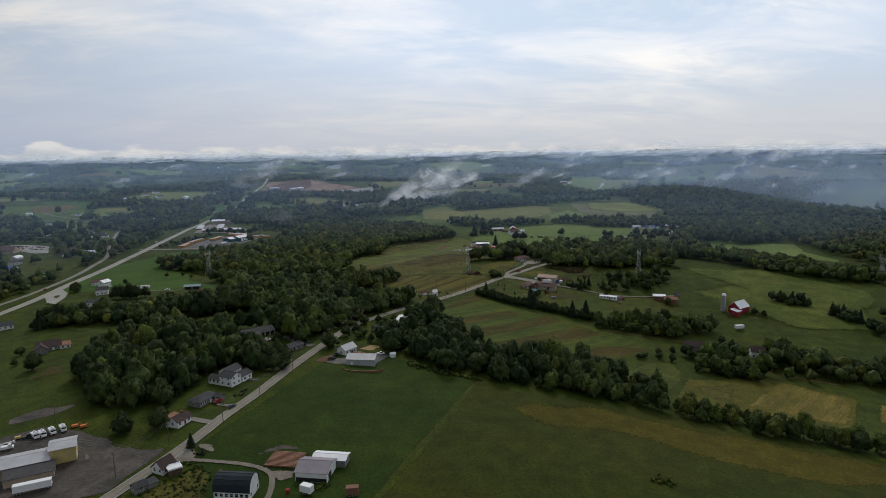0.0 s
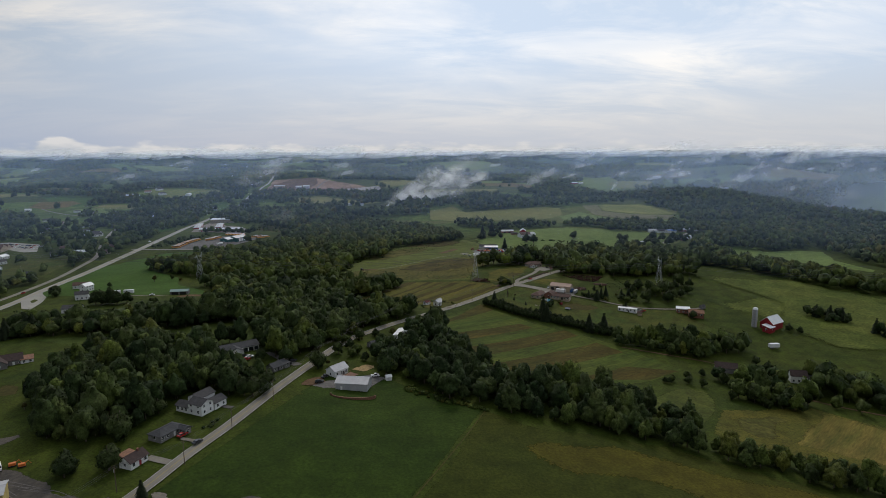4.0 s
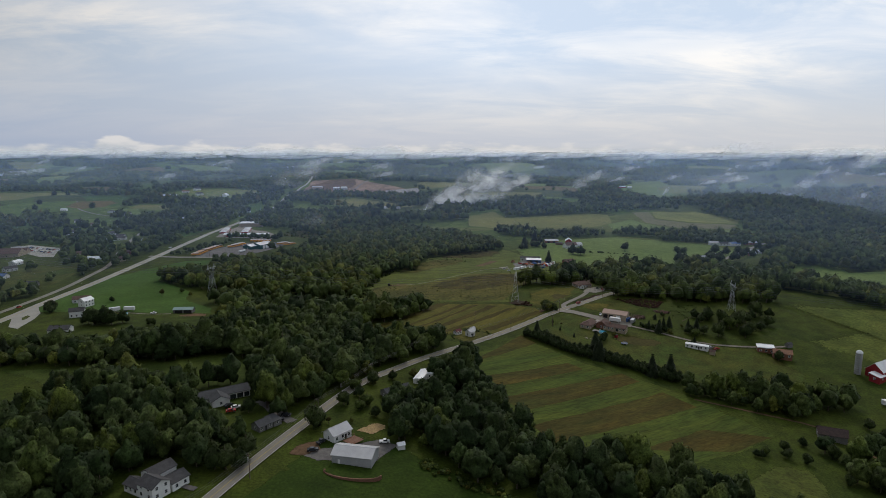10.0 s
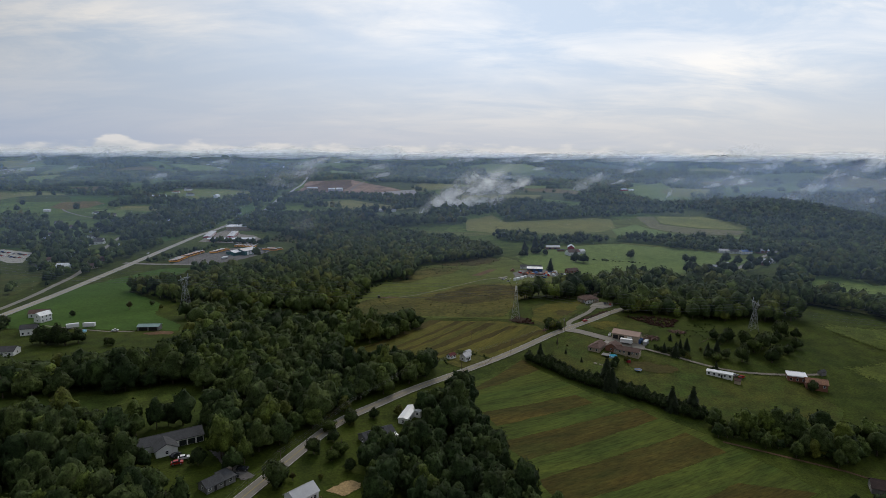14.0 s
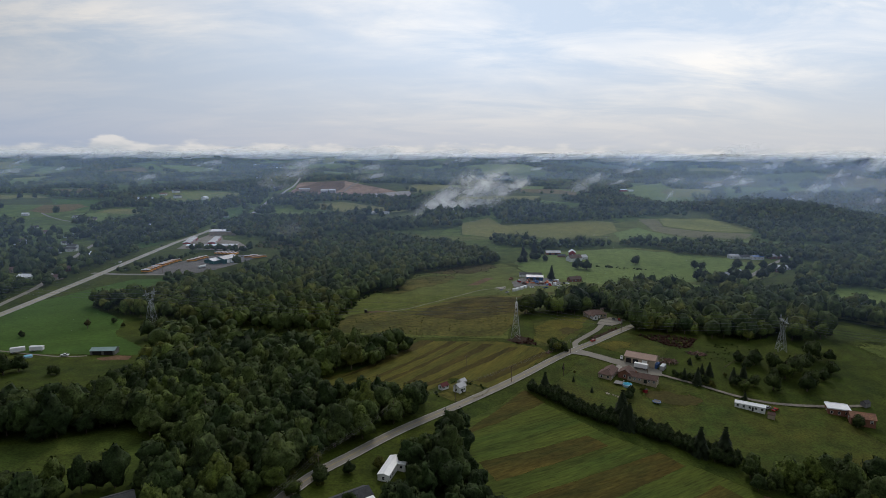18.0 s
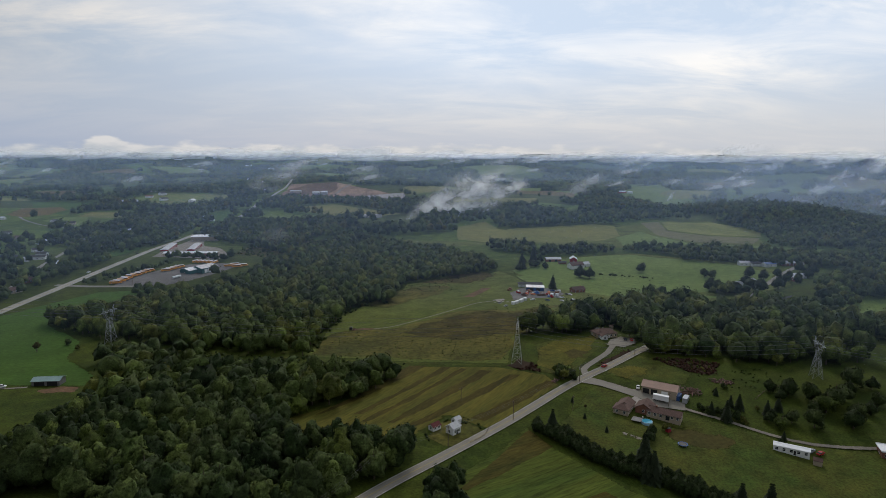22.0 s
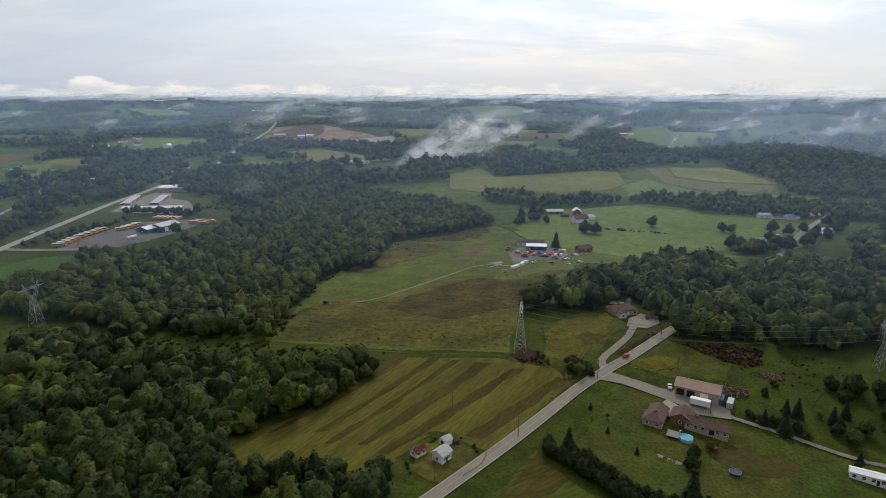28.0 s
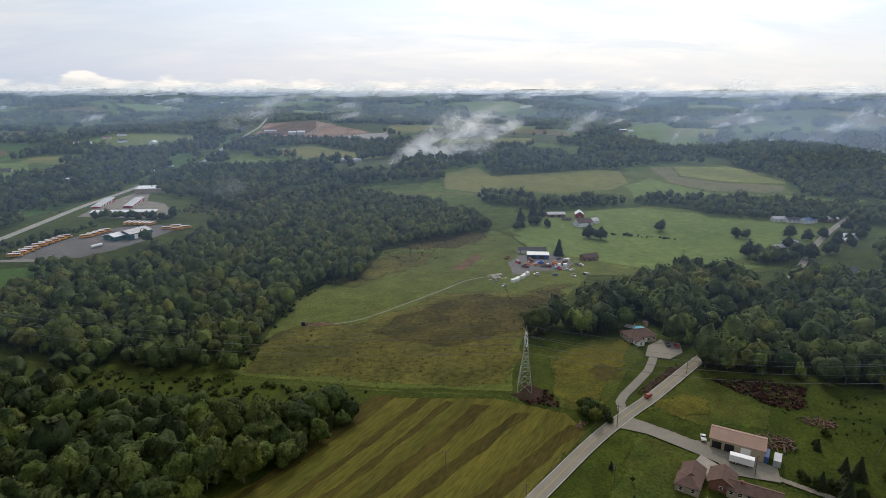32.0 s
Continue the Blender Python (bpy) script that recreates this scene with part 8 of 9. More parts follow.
POLES = [(-104, 228), (-92, 251), (-74, 267), (-63, 294), (-51, 323), (-35, 374), (-16, 424), (10, 477), (40, 505), (73, 533), (117, 577), (162, 616)]
tops = []
for k, (x, y) in enumerate(POLES):
    x1, y1 = POLES[min(k + 1, len(POLES) - 1)]
    x0, y0 = POLES[max(k - 1, 0)]
    tops.append(pole(x, y, math.degrees(math.atan2(y1 - y0, x1 - x0)) + 90, 10.5, k % 3 == 1))
for a, b in zip(tops, tops[1:]):
    for k in range(3):
        cable("utility_wire", "thin dark roadside wire", a[k], b[k], 0.9, 0.022)
for x, y in ((105, 544), (156, 548), (-152, 283), (49, 554), (-262, 826), (-245, 832)):
    pole(x, y, 30, 8.5)


def picket_fence(points, label):
    """A low timber fence along a line: posts and two rails to each bay."""
    ob = thing("fence", label, "fence", points[0][0], points[0][1], 0)
    x0, y0 = points[0]
    z0 = ob.matrix_world.translation.z
    c = spline(points, 2.6)
    for k, (x, y) in enumerate(c):
        z = gz(x, y) - z0
        part("post", box(x - x0 - 0.07, x - x0 + 0.07, y - y0 - 0.07, y - y0 + 0.07, z - 0.3, z + 1.15), M["pole"], ob)
        if k + 1 < len(c):
            x2, y2 = c[k + 1]
            z2 = gz(x2, y2) - z0
            for h in (0.5, 1.0):
                part("rail", tube([(x - x0, y - y0, z + h), (x2 - x0, y2 - y0, z2 + h)], 0.05, sides=5), M["pole"], ob)


picket_fence([(50, 509), (57, 516), (60, 524)], "low weathered timber fence round a garden")
picket_fence([(206, 556), (218, 566), (230, 572)], "weathered timber fence on a slope")

# ---- single trees, hedges and shrubs ----
def tree_proto(seed, tint, label, kind="broad"):
    ob = new("tree")
    tagged(ob, label, "tree")
    if kind == "pine":
        V, Q = conifer(seed, 15, 11, 4.0, 1.3, 30)
        tv, tq = tapered([(0, 0, -0.6, 0.26), (0, 0, 6, 0.16), (0, 0, 10, 0.05)])
        cm, mt = fast_mesh("crown", V, Q, mats=[M["pine"]]), M["bark"]
    elif kind == "bare":
        tv, tq = trunk_mesh(seed)
        V, Q, G = crown(seed, 120, 3.6, 6.0, 3.0, 0.35, 8)
        cm, mt = fast_mesh("crown", V, None, Q, mats=[M["brown_strip"]], tint=np.full(len(V), 0.9), normals=G), M["bark"]
    else:
        V, Q, G = crown(seed, 1000, 4.7, 10.6, 0.5, 0.48, 18, -0.75)
        tv, tq = trunk_mesh(seed)
        cm, mt = fast_mesh("crown", V, None, Q, mats=[M["foliage"]], tint=np.full(len(V), tint), normals=G), M["bark"]
    a, b = new("trunk", fast_mesh("trunk", tv, tq, mats=[mt])), new("crown", cm)
    a.parent = b.parent = ob
    ob.matrix_world = pose(0, -900 - 30 * seed, -400)
    return ob


PROTO = {"dark": tree_proto(1, 0.15, "dark green broad-leaved tree in full leaf"), "green": tree_proto(2, 0.45, "mid-green broad-leaved tree in full leaf"), "light": tree_proto(3, 0.72, "light green broad-leaved tree in full leaf"),
         "warm": tree_proto(4, 0.95, "green tree turning yellow-brown"), "pine": tree_proto(5, 0, "dark green pointed conifer tree", "pine"), "bare": tree_proto(6, 0, "thin half-bare brown tree", "bare")}
USED = set()


def plant(kind, x, y, s, group=""):
    p = PROTO[kind]
    s = s * 1.5 if y > 800 else s
    m = pose(x, y, gz(x, y), 0, 0, (x * 37 + y * 17) % 360) @ Matrix.Scale(s, 4)
    if kind not in USED:
        USED.add(kind)
        p.matrix_world = m
        ob = p
    else:
        ob = copy_thing(p, m)
    if group:
        ob["group"] = group
    return ob


for kind, spots in (
        ("green", ((203, 375, 0.8), (194, 351, 0.7), (208, 344, 0.75), (226, 337, 0.8), (248, 355, 0.8), (179, 372, 0.7), (186, 368, 0.7), (235, 391, 0.9), (243, 407, 0.8), (295, 968, 1.15), (-35, 366, 0.95), (356, 932, 1.0), (362, 926, 0.9), (209, 341, 0.7), (182, 379, 0.75), (-102, 269, 1.15), (-107, 290, 1.5), (-203, 361, 1.1), (-219, 373, 0.6), (-286, 588, 1.0), (-57, 340, 1.2), (-62, 330, 1.25), (-280, 582, 0.95), (-186, 543, 0.7), (243, 491, 0.9), (109, 587, 0.75), (114, 583, 0.7), (229, 543, 0.9), (247, 551, 0.95), (-15, 420, 1.0))),
        ("dark", ((347, 493, 0.7), (345, 475, 0.8), (356, 470, 0.8), (245, 397, 1.0), (230, 354, 0.8), (268, 367, 1.0), (166, 370, 0.6), (137, 521, 0.8), (262, 384, 0.9), (248, 368, 0.8), (266, 374, 1.0), (304, 462, 0.9), (309, 457, 0.8), (436, 900, 1.0), (444, 896, 0.9), (458, 900, 1.1), (462, 910, 1.0), (430, 912, 1.1), (420, 880, 1.1), (428, 872, 1.0), (216, 950, 1.5), (225, 942, 1.4), (136, 520, 0.7), (164, 371, 0.55), (195, 386, 0.7), (175, 1010, 1.0), (185, 1000, 0.9), (107, 583, 0.8), (220, 556, 0.95), (-115.5, 263.5, 1.3), (-139, 297, 1.2), (172, 544, 0.45), (332, 866, 1.5), (334, 857, 1.3), (343, 838, 1.35), (396, 853, 1.4), (370, 841, 1.5), (378, 884, 1.2), (410, 905, 1.2), (402, 920, 1.3), (470, 935, 1.3), (480, 925, 1.2))),
        ("light", ((229, 564, 0.8), (206, 531, 0.75), (-227, 394, 0.9), (-23, 411, 0.95), (178, 1018, 0.9), (204, 529, 0.45), (244, 532, 0.9), (170, 374, 0.6), (-39, 399, 1.0), (196, 568, 0.35))),
        ("warm", ((6, 433, 0.55), (-27, 424, 0.95), (188, 531, 0.5), (201, 545, 0.5), (147, 526, 0.5), (-20, 372, 0.4)))):
    for x, y, s in spots:
        plant(kind, x, y, s)
for x, y, s in ((168, 879, 0.9), (156, 1003, 0.9), (178, 1043, 0.9), (175, 541, 0.45), (180, 535, 0.6), (192, 546, 0.55), (189, 549, 0.4), (204, 541, 0.5), (212, 545, 0.5), (187, 561, 0.3),
                (343, 486, 0.7), (350, 480, 0.75), (357, 476, 0.7), (363, 449, 0.75), (366, 441, 0.8), (370, 428, 0.75), (183, 541, 0.5), (199, 518, 0.3), (-82, 247, 0.42), (-75.5, 240, 0.2), (109, 536, 0.2), (107, 553, 0.2), (116, 523, 0.2)):
    plant("pine", x, y, s)
for x, y, s in ((-221, 645, 0.8), (-166, 330, 0.5), (-30, 370, 0.5), (112, 546, 0.35)):
    plant("bare", x, y, s)
# trees round the lane and along the road
for kind, x, y, s in (("dark", 162, 1029, 1.0), ("dark", 186, 1037, 1.1), ("green", 150, 988, 0.9), ("green", 170, 1010, 0.9), ("dark", -20, 402, 0.9), ("dark", -10, 379, 0.8), ("green", -26, 391, 1.0), ("green", -66, 347, 1.2), ("dark", -73, 352, 1.2), ("dark", -68, 380, 1.1), ("green", -70, 338, 1.1), ("dark", -97, 330, 1.2), ("dark", -116.5, 267, 1.35), ("green", -101, 266.5, 1.3), ("green", -108, 294, 1.5), ("dark", -116, 298, 1.4), ("green", -100, 314, 1.0), ("dark", -66, 330, 1.35), ("dark", -57, 331, 1.2), ("green", -202, 361, 1.45), ("dark", -34, 371, 0.9), ("dark", 219, 565, 1.1), ("dark", 227, 561, 1.5), ("green", 236, 556, 1.4), ("dark", 231, 568, 1.0), ("green", 244, 548, 1.75), ("light", 236, 543, 1.5), ("green", 248, 537, 1.2),
                      ("green", 221, 529, 1.4), ("light", 203, 527, 0.95), ("green", 212, 533, 0.95), ("dark", 240, 528, 1.6), ("green", 254, 555, 1.2), ("dark", 262, 563, 1.2), ("green", 270, 571, 1.7), ("dark", 279, 568, 1.2),
                      ("dark", 258, 541, 1.1), ("green", 268, 549, 1.1), ("warm", 187, 533, 0.72), ("green", 174, 541.5, 0.55), ("green", 171.5, 546.5, 0.45), ("dark", 133.2, 514.5, 0.92), ("warm", 145, 525, 0.75),
                      ("dark", 187.5, 563, 0.45), ("dark", 195.5, 569.5, 0.45), ("dark", 195.5, 514.5, 0.48), ("dark", 108.5, 589, 0.75), ("green", 112, 584, 0.7), ("dark", 115, 580, 0.55),
                      ("green", -34.8, 365.5, 1.45), ("light", -15, 391, 0.95), ("light", -18, 386, 0.8), ("warm", -14.5, 418, 0.7), ("dark", -5, 428, 0.85), ("green", -183, 542, 0.75),
                      ("green", -210, 661, 0.6), ("warm", -199, 652, 0.65), ("dark", -252, 620, 0.7), ("green", -283, 590, 1.25)):
    plant(kind, x, y, s)
for x, y, s in ((201, 534, 0.85), (205, 538, 0.7), (181, 538, 0.95), (185, 535, 0.8), (178, 541, 0.6)):
    plant("dark", x, y, s)
# pine row beside the strip-mown field
rng = np.random.default_rng(3)
c = spline([(83, 525), (97, 509), (110, 494), (130, 482), (146, 468), (162, 456)], 2.3)
for k, (x, y) in enumerate(c):
    for s in (-2.0, 2.2):
        if rng.uniform() < 0.86:
            plant("pine" if rng.uniform() < 0.2 else "dark", float(x + s * 0.7 + rng.uniform(-1, 1)), float(y + s + rng.uniform(-1, 1)), float(rng.uniform(0.72, 1.1)), "pine windbreak")
# clump of pines by the houses, and at the far left of the first fields
for x, y, q in ((-232, 548, 1.7), (-226, 544, 1.9), (-219, 547, 2.0), (-213, 543, 1.8), (-223, 553, 1.8), (-208, 549, 1.5)):
    plant("dark", x, y, q, "dark trees by houses")
for k in range(12):
    plant("pine" if k % 4 == 0 else "dark", float(-240 + rng.uniform(-13, 13)), float(462 + rng.uniform(-6, 6)), float(rng.uniform(0.9, 1.2)), "dark trees by a lane")
wood([(160, 454), (175, 440), (190, 427), (217, 421), (214, 413), (186, 418), (168, 430), (156, 446)], 5.5, 31, 0.62, "mixed hedge along a field edge", -0.15, name="hedge")
wood([(104, 590), (108, 580), (116, 579), (118, 586), (112, 592)], 4.5, 32, 0.6, "thicket of green bushes beside the road", -0.1, name="thicket")
wood([(-100, 430), (-84, 430), (-84, 446), (-98, 446)], 8, 33, 0.5, "young green trees in a clearing", 0.1, name="thicket")
wood([(126, 340), (152, 318), (150, 300), (130, 312)], 7, 34, 0.7, "bushy hedge trees", 0.05, name="hedge")
wood([(200, 360), (207, 345), (216, 335), (240, 345), (262, 330), (268, 338), (240, 356)], 7.5, 35, 0.7, "bushy hedge trees", 0.05, name="hedge")
wood([(-285, 820), (-255, 890), (-245, 930), (-252, 932), (-268, 890), (-296, 824)], 6, 36, 0.5, "low hedge beside the highway", -0.1, name="hedge")
wood([(-262, 955), (-200, 962), (-190, 990), (-206, 975), (-262, 968)], 7, 37, 0.7, "trees behind a bus yard", -0.1, name="hedge")


def shrubs(poly, n, seed, label, lo=0.4, hi=1.1, warm=0.0, mat="foliage"):
    rng = np.random.default_rng(seed)
    p = np.array(poly, float)
    x, y = rng.uniform(p[:, 0].min(), p[:, 0].max(), n * 3), rng.uniform(p[:, 1].min(), p[:, 1].max(), n * 3)
    k = inside(poly, x, y)
    x, y = x[k][:n], y[k][:n]
    k = free(x, y, 1.0)
    x, y = x[k], y[k]
    if not len(x):
        return
    V, Q, T, G = planted(SHRUBS, x, y, rng.uniform(lo, hi, len(x)), rng, np.clip(rng.normal(0.45 + warm, 0.2, len(x)), 0, 1))
    tagged(new("shrubs", fast_mesh("shrubs", V, None, Q, mats=[M[mat]], tint=T, normals=G)), label, "shrubs", kind="stuff")


shrubs([(-45, 645), (-42, 700), (-20, 700), (30, 690), (60, 740), (95, 770), (140, 740), (108, 675), (90, 640), (82, 612), (27, 618)], 520, 4, "scattered low shrubs in rough pasture", 0.10, 0.42, 0.3)
shrubs([(0, 830), (12, 900), (76, 950), (120, 960), (60, 860)], 120, 5, "scattered low shrubs in rough pasture", 0.2, 0.7)
shrubs([(-155, 664), (-48, 636), (20, 612), (15, 600), (-60, 604), (-120, 632)], 160, 6, "low green scrub under power lines", 0.4, 1.2)
shrubs([(172, 611), (197, 608), (207, 600), (198, 588), (182, 596)], 60, 7, "reddish scrub under power lines", 0.3, 0.8, 0.4)
shrubs([(-205, 1010), (-130, 1000), (-130, 1115), (-90, 1195), (-200, 1190)], 260, 8, "brown and green scrub", 0.6, 2.2, 0.2)
shrubs([(180, 590), (230, 596), (245, 575), (205, 560)], 80, 9, "rough green weeds on a slope", 0.15, 0.5)
shrubs([(225, 970), (300, 930), (300, 938), (230, 978)], 50, 10, "line of low bushes across a pasture", 0.5, 1.5)
shrubs([(-50, 641), (-46, 700), (-40, 768), (-28, 798), (0, 808), (6, 806), (-22, 793), (-34, 765), (-40, 700), (-43, 645)], 130, 11, "leafy edge of a wood", 0.7, 1.6)
shrubs([(14, 341), (30, 327), (48, 317), (50, 311), (28, 320), (10, 334)], 110, 12, "light green weeds along a wood's edge", 0.4, 1.0, 0.3)
shrubs([(96, 206), (100, 212), (106, 208), (103, 201)], 14, 13, "patch of light green weeds in a field", 0.5, 0.9, 0.3)
shrubs([(-92, 226), (-83, 222), (-76, 232), (-68, 226), (-66, 209), (-70, 196), (-90, 205)], 260, 14, "rank dark weeds in a garden", 0.15, 0.5, -0.15)
shrubs([(-29, 209), (-26, 214), (-23, 213), (-26, 207)], 26, 15, "yellow-green weeds beside a barn", 0.3, 0.6, 0.4)
shrubs([(-82, 245), (-79, 240), (-74, 239), (-76, 243)], 26, 16, "bushes on a drive corner", 0.3, 0.7)
shrubs([(-76, 296), (-73, 308), (-70, 307), (-73, 295)], 10, 17, "round garden bushes", 0.4, 0.8, -0.2)
shrubs([(-82, 235), (-78, 237), (-72, 231), (-76, 229)], 22, 18, "hedge bushes by a drive", 0.3, 0.7, 0.2)
shrubs([(-89, 266), (-86, 274), (-84, 273), (-87, 265)], 16, 19, "bushes before a small house", 0.4, 0.7, -0.2)
shrubs([(170, 611), (197, 609), (209, 602), (200, 587), (190, 585), (178, 597)], 260, 20, "dead reddish brown scrub under power lines", 0.25, 0.8, 0, "dead_foliage")
shrubs([(78, 603), (90, 616), (97, 606), (99, 590), (87, 595)], 110, 21, "dead reddish brown scrub round a pylon foot", 0.25, 0.7, 0, "dead_foliage")
shrubs([(161, 626), (166, 622), (138, 600), (131, 598), (140, 608)], 70, 22, "dead reddish brown scrub on a road bank", 0.2, 0.5, 0, "dead_foliage")
shrubs([(-40, 650), (-38, 700), (30, 690), (60, 740), (95, 770), (140, 740), (108, 675), (90, 640), (82, 612), (27, 622)], 160, 23, "brown dead tufts in rough pasture", 0.08, 0.28, 0, "dead_foliage")
shrubs([(0, 815), (12, 900), (76, 950), (120, 980), (130, 940), (60, 860)], 160, 24, "low brown tufts in rough pasture", 0.12, 0.36, 0, "dead_foliage")
shrubs([(28, 513), (36, 530), (50, 537), (58, 524), (50, 508), (38, 506)], 90, 25, "rank weeds and bushes round a small house", 0.2, 0.7, -0.1)

# ---- haze, mist and low cloud ----
def haze_layer(drop):
    """One of two thin bowl-shaped sheets whose blue tint and alpha imitate haze that thickens with distance."""
    rs = np.concatenate([np.arange(260, 2400, 60), np.arange(2400, 5100, 150)])
    an = np.linspace(-1.15, 1.15, 70)
    R, A = np.meshgrid(rs, an, indexing="ij")
    f = np.clip((R - 450) / 2000, 0, 1)
    Z = 42 + 58 * f * f * (3 - 2 * f) + 4 * np.clip((R - 3000) / 1800, 0, 1) - drop
    V = np.stack([20 + R * np.sin(A), 300 + R * np.cos(A), Z], -1).reshape(-1, 3)
    n = len(an)
    i = (np.arange(len(rs) - 1)[:, None] * n + np.arange(n - 1)).ravel()
    Q = np.stack([i, i + n, i + n + 1, i + 1], 1)
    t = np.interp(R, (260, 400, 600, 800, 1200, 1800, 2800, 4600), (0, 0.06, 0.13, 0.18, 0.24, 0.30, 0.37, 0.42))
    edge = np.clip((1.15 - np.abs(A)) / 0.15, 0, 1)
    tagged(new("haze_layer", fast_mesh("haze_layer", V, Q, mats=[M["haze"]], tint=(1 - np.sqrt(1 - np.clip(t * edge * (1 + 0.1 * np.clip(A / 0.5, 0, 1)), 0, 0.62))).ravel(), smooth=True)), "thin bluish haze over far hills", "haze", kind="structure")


def haze_curtain(radius, a0, a1, top, dense, mat="haze"):
    """An added upright sheet tinted as haze between two ranges of hills, thinning upwards and to its ends."""
    an, zs = np.linspace(a0, a1, 60), np.linspace(-70, top, 12)
    A, Z = np.meshgrid(an, zs, indexing="ij")
    R = radius + 40 * np.sin(5 * A)
    V = np.stack([20 + R * np.sin(A), 300 + R * np.cos(A), Z], -1).reshape(-1, 3)
    i = (np.arange(59)[:, None] * 12 + np.arange(11)).ravel()
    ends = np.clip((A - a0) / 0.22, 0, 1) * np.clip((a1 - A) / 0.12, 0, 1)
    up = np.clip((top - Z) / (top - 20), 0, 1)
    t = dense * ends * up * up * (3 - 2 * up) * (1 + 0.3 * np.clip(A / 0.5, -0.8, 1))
    me = fast_mesh("haze_layer", V, np.stack([i, i + 12, i + 13, i + 1], 1), mats=[M[mat]], tint=t.ravel(), smooth=True)
    tagged(new("haze_layer", me), "thin bluish haze standing between hills", "haze", kind="structure")


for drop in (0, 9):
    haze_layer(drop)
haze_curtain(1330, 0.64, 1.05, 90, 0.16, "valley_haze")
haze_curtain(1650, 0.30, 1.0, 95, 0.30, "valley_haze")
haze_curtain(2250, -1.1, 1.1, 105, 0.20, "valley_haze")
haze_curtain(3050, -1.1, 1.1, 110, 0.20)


def mist_cloud(x, y, z, length, height, depth, rot, sheets, label, mat="mist", name="mist_cloud", lean=0.5, seed=0):
    """A drifting bank of mist: several curved, ragged veils one behind the other."""
    rng = np.random.default_rng(seed + 100)
    ob = new(name)
    tagged(ob, label, "cloud", "low clouds")
    ob.matrix_world = pose(x, y, z, 0, 0, rot)
    for k in range(sheets):
        f = (k / max(1, sheets - 1) - 0.5) if sheets > 1 else 0
        L, H = length * rng.uniform(0.7, 1.1), height * rng.uniform(0.75, 1.15)
        u, v = np.meshgrid(np.linspace(-1, 1, 25), np.linspace(0, 1, 9), indexing="ij")
        X = u * L / 2 + v * H * lean + rng.uniform(-0.12, 0.12) * length
        Y = f * depth + depth * 0.25 * np.sin(2.2 * u + k) + v * H * 0.35
        Zz = v * H + height * 0.12 * np.sin(3.1 * u + 1.7 * k)
        rim = np.clip(1 - u * u, 0, 1) ** 0.8 * np.clip(4 * v * (1 - v), 0, 1) ** 0.7 * 0.7
        i = (np.arange(24)[:, None] * 9 + np.arange(8)).ravel()
        me = fast_mesh("veil", np.stack([X, Y, Zz], -1).reshape(-1, 3), np.stack([i, i + 9, i + 10, i + 1], 1), mats=[M[mat]], tint=rim.ravel(), smooth=True)
        p = new("veil", me)
        p.parent = ob


def veil_bank(label, veils, mat="mist", dense=1.0):
    """A bank of mist: tilted oval veils (x, y, z, width, height, tilt) that fade to their rims."""
    ob = new("mist_bank")
    tagged(ob, label, "mist", "low clouds")
    ob.matrix_world = pose(*veils[0][:3])
    for n, (x, y, z, w, h, tilt) in enumerate(veils):
        u, v = np.meshgrid(np.linspace(-1, 1, 25), np.linspace(-1, 1, 15), indexing="ij")
        c, s = math.cos(radians(tilt)), math.sin(radians(tilt))
        X, Z = u * w / 2 * c - v * h / 2 * s, u * w / 2 * s + v * h / 2 * c
        Y = 12 * np.sin(2 * u + n) + 6 * np.cos(3 * v + n)
        rim = dense * np.clip(1 - u * u - v * v, 0, 1) ** 0.75
        i = (np.arange(24)[:, None] * 15 + np.arange(14)).ravel()
        off = np.array([x, y, z]) - np.array(veils[0][:3])
        me = fast_mesh("veil", np.stack([X, Y, Z], -1).reshape(-1, 3) + off, np.stack([i, i + 15, i + 16, i + 1], 1), mats=[M[mat]], tint=rim.ravel(), smooth=True)
        p = new("veil", me)
        p.parent = ob


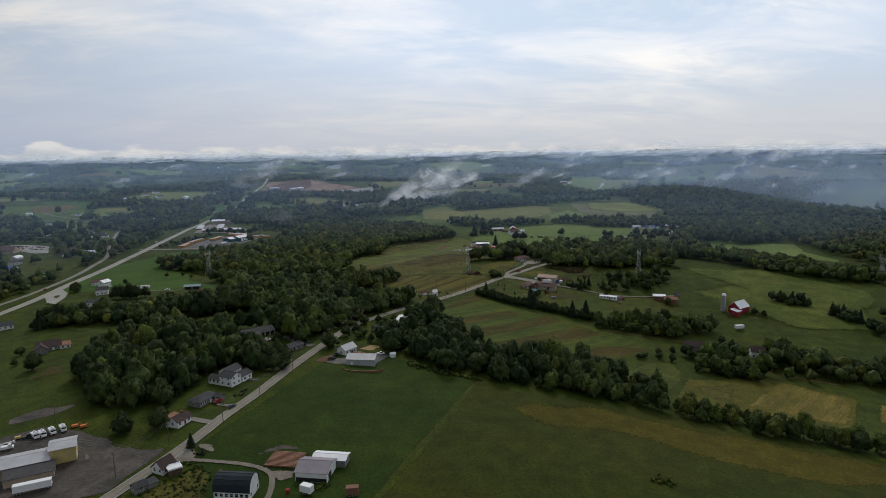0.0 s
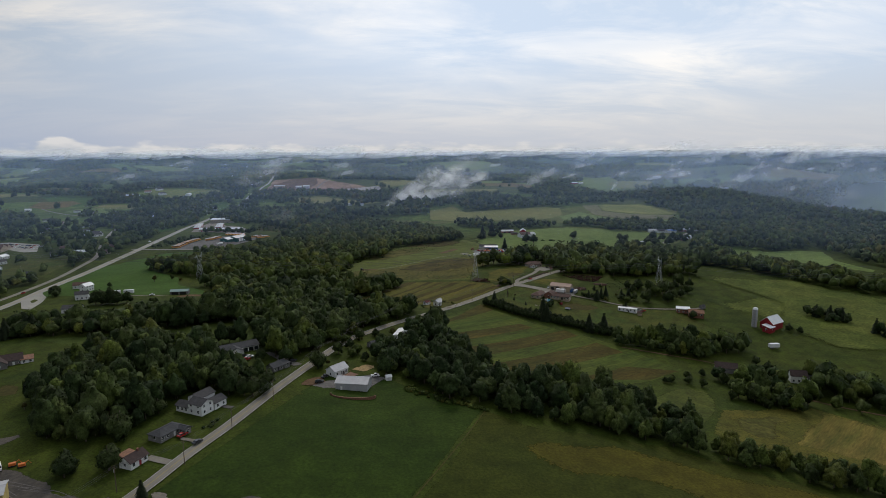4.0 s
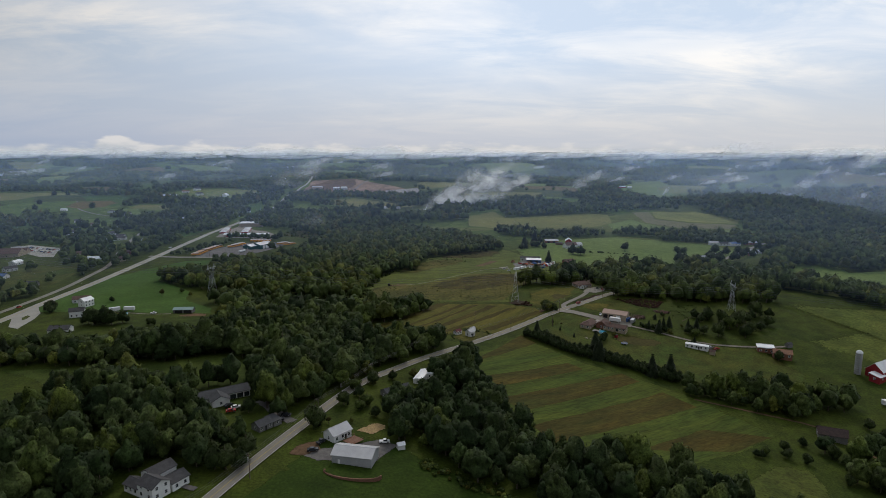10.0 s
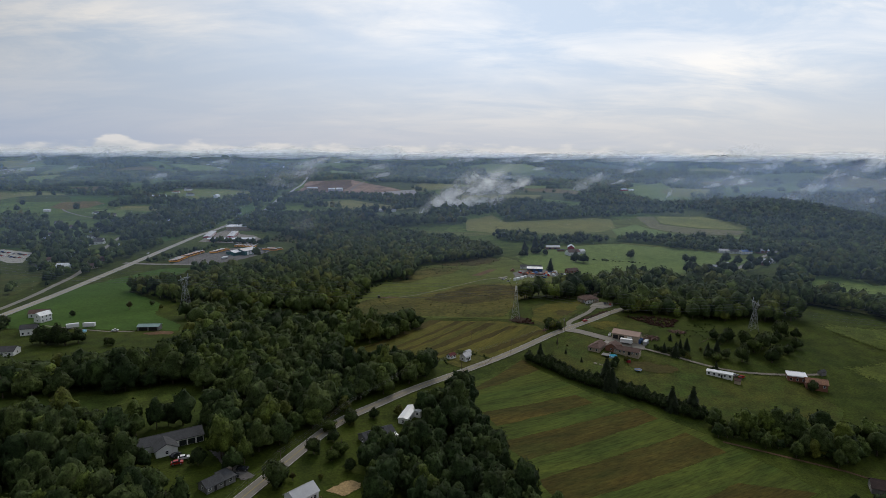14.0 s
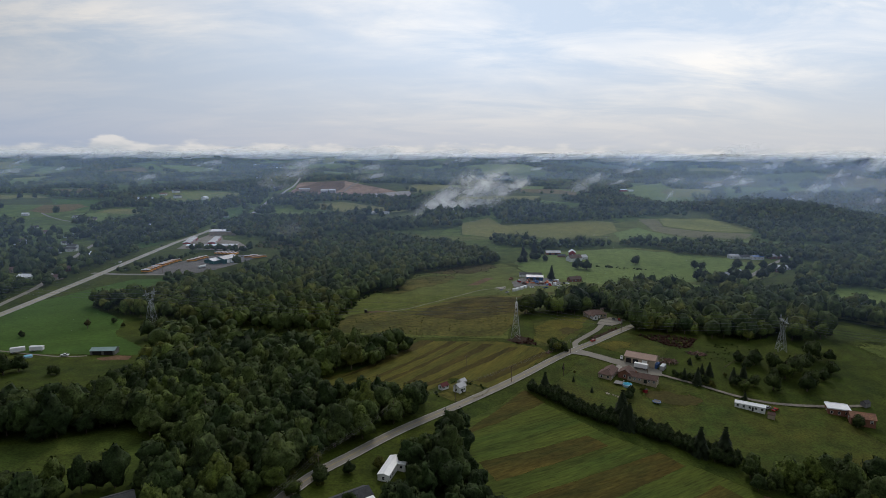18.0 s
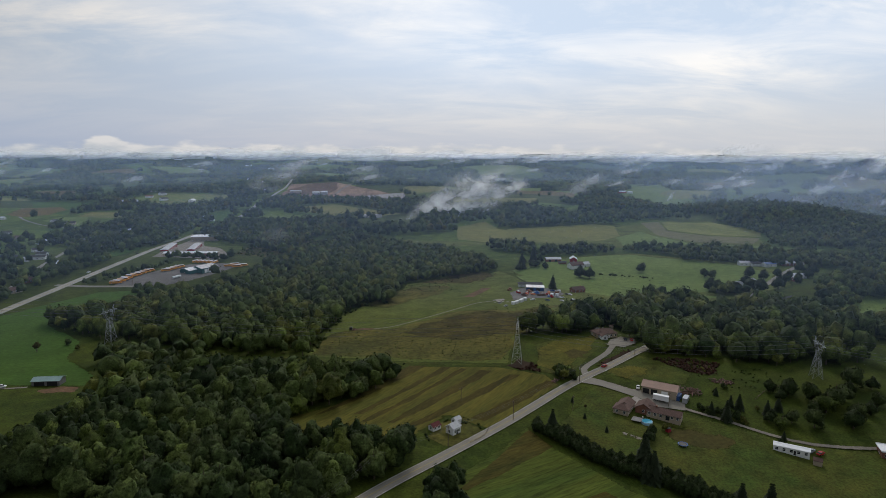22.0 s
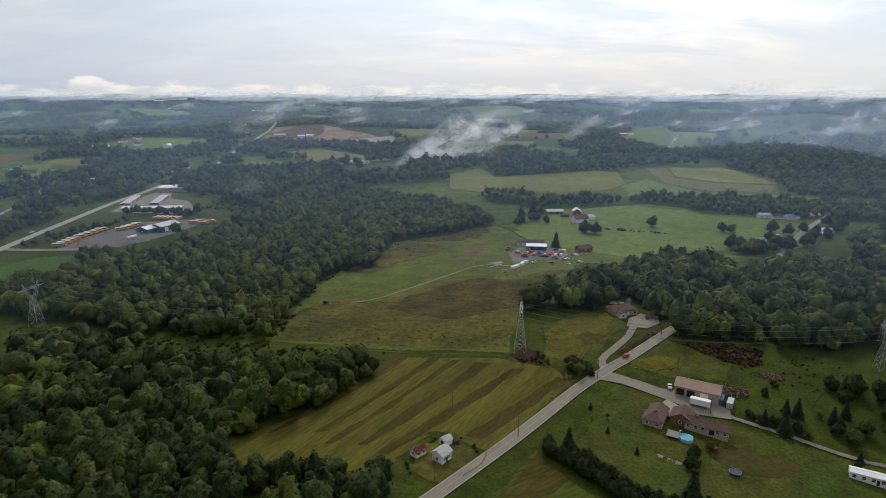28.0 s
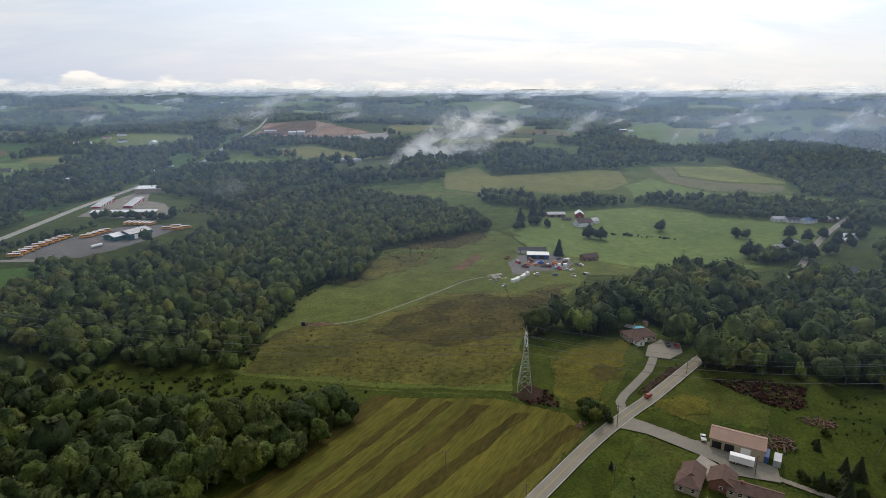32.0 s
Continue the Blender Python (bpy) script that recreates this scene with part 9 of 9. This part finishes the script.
veil_bank("white wispy mist drifting over a pasture", [(112, 1450, 36, 240, 74, 22), (150, 1462, 52, 170, 46, 34), (58, 1445, 16, 130, 46, 30), (190, 1470, 42, 120, 40, 28), (100, 1455, 60, 100, 36, 40), (135, 1440, 24, 150, 60, 26), (10, 1440, -8, 60, 40, 40)], dense=1.0)
veil_bank("thin mist rising from a wood", [(-170, 1080, 6, 34, 44, 60)], dense=0.4)
veil_bank("thin mist over far woods", [(-420, 2150, 34, 190, 70, 22), (-350, 2190, 62, 120, 50, 40)], dense=0.5)
veil_bank("mist hanging behind a wooded hill", [(1180, 1900, 52, 240, 44, 24), (1000, 2050, 70, 160, 34, 30), (1350, 2000, 74, 260, 60, 28)], dense=0.85)
veil_bank("low mist along a valley behind a wooded hill", [(1080, 1830, 22, 240, 34, 20), (1330, 1760, 30, 260, 40, 26)], dense=0.6)
rng = np.random.default_rng(21)
for k in range(64):
    a, r = rng.uniform(-0.68, 0.76), rng.uniform(2000, 4600)
    x, y = r * math.sin(a), r * math.cos(a)
    s = r / 3500
    mist_cloud(x, y, gz(x, y) + 10, rng.uniform(70, 230) * s, rng.uniform(22, 60) * s, 60, rng.uniform(-15, 15) - math.degrees(a), 1, "wisp of white mist over far hills", seed=10 + k, lean=rng.uniform(0.3, 1.4))
for a, r in ((0.50, 3300), (0.56, 3500), (0.62, 3200), (0.45, 3700), (0.66, 3000)):
    x, y = r * math.sin(a), r * math.cos(a)
    mist_cloud(x, y, gz(x, y) + 18, 300, 70, 120, -math.degrees(a), 1, "bank of white mist over a far valley", seed=int(r), lean=0.8)
for k in range(44):
    a = -0.74 + 1.52 * k / 43 + rng.uniform(-0.015, 0.015)
    r = rng.uniform(3500, 4000)
    x, y = r * math.sin(a), r * math.cos(a)
    mist_cloud(x, y, rng.uniform(66, 88), rng.uniform(300, 620), rng.uniform(28, 54), 60, -math.degrees(a), 1, "bank of white cloud lying on the horizon", mat="horizon_cloud", seed=200 + k, lean=rng.uniform(0.2, 0.9))
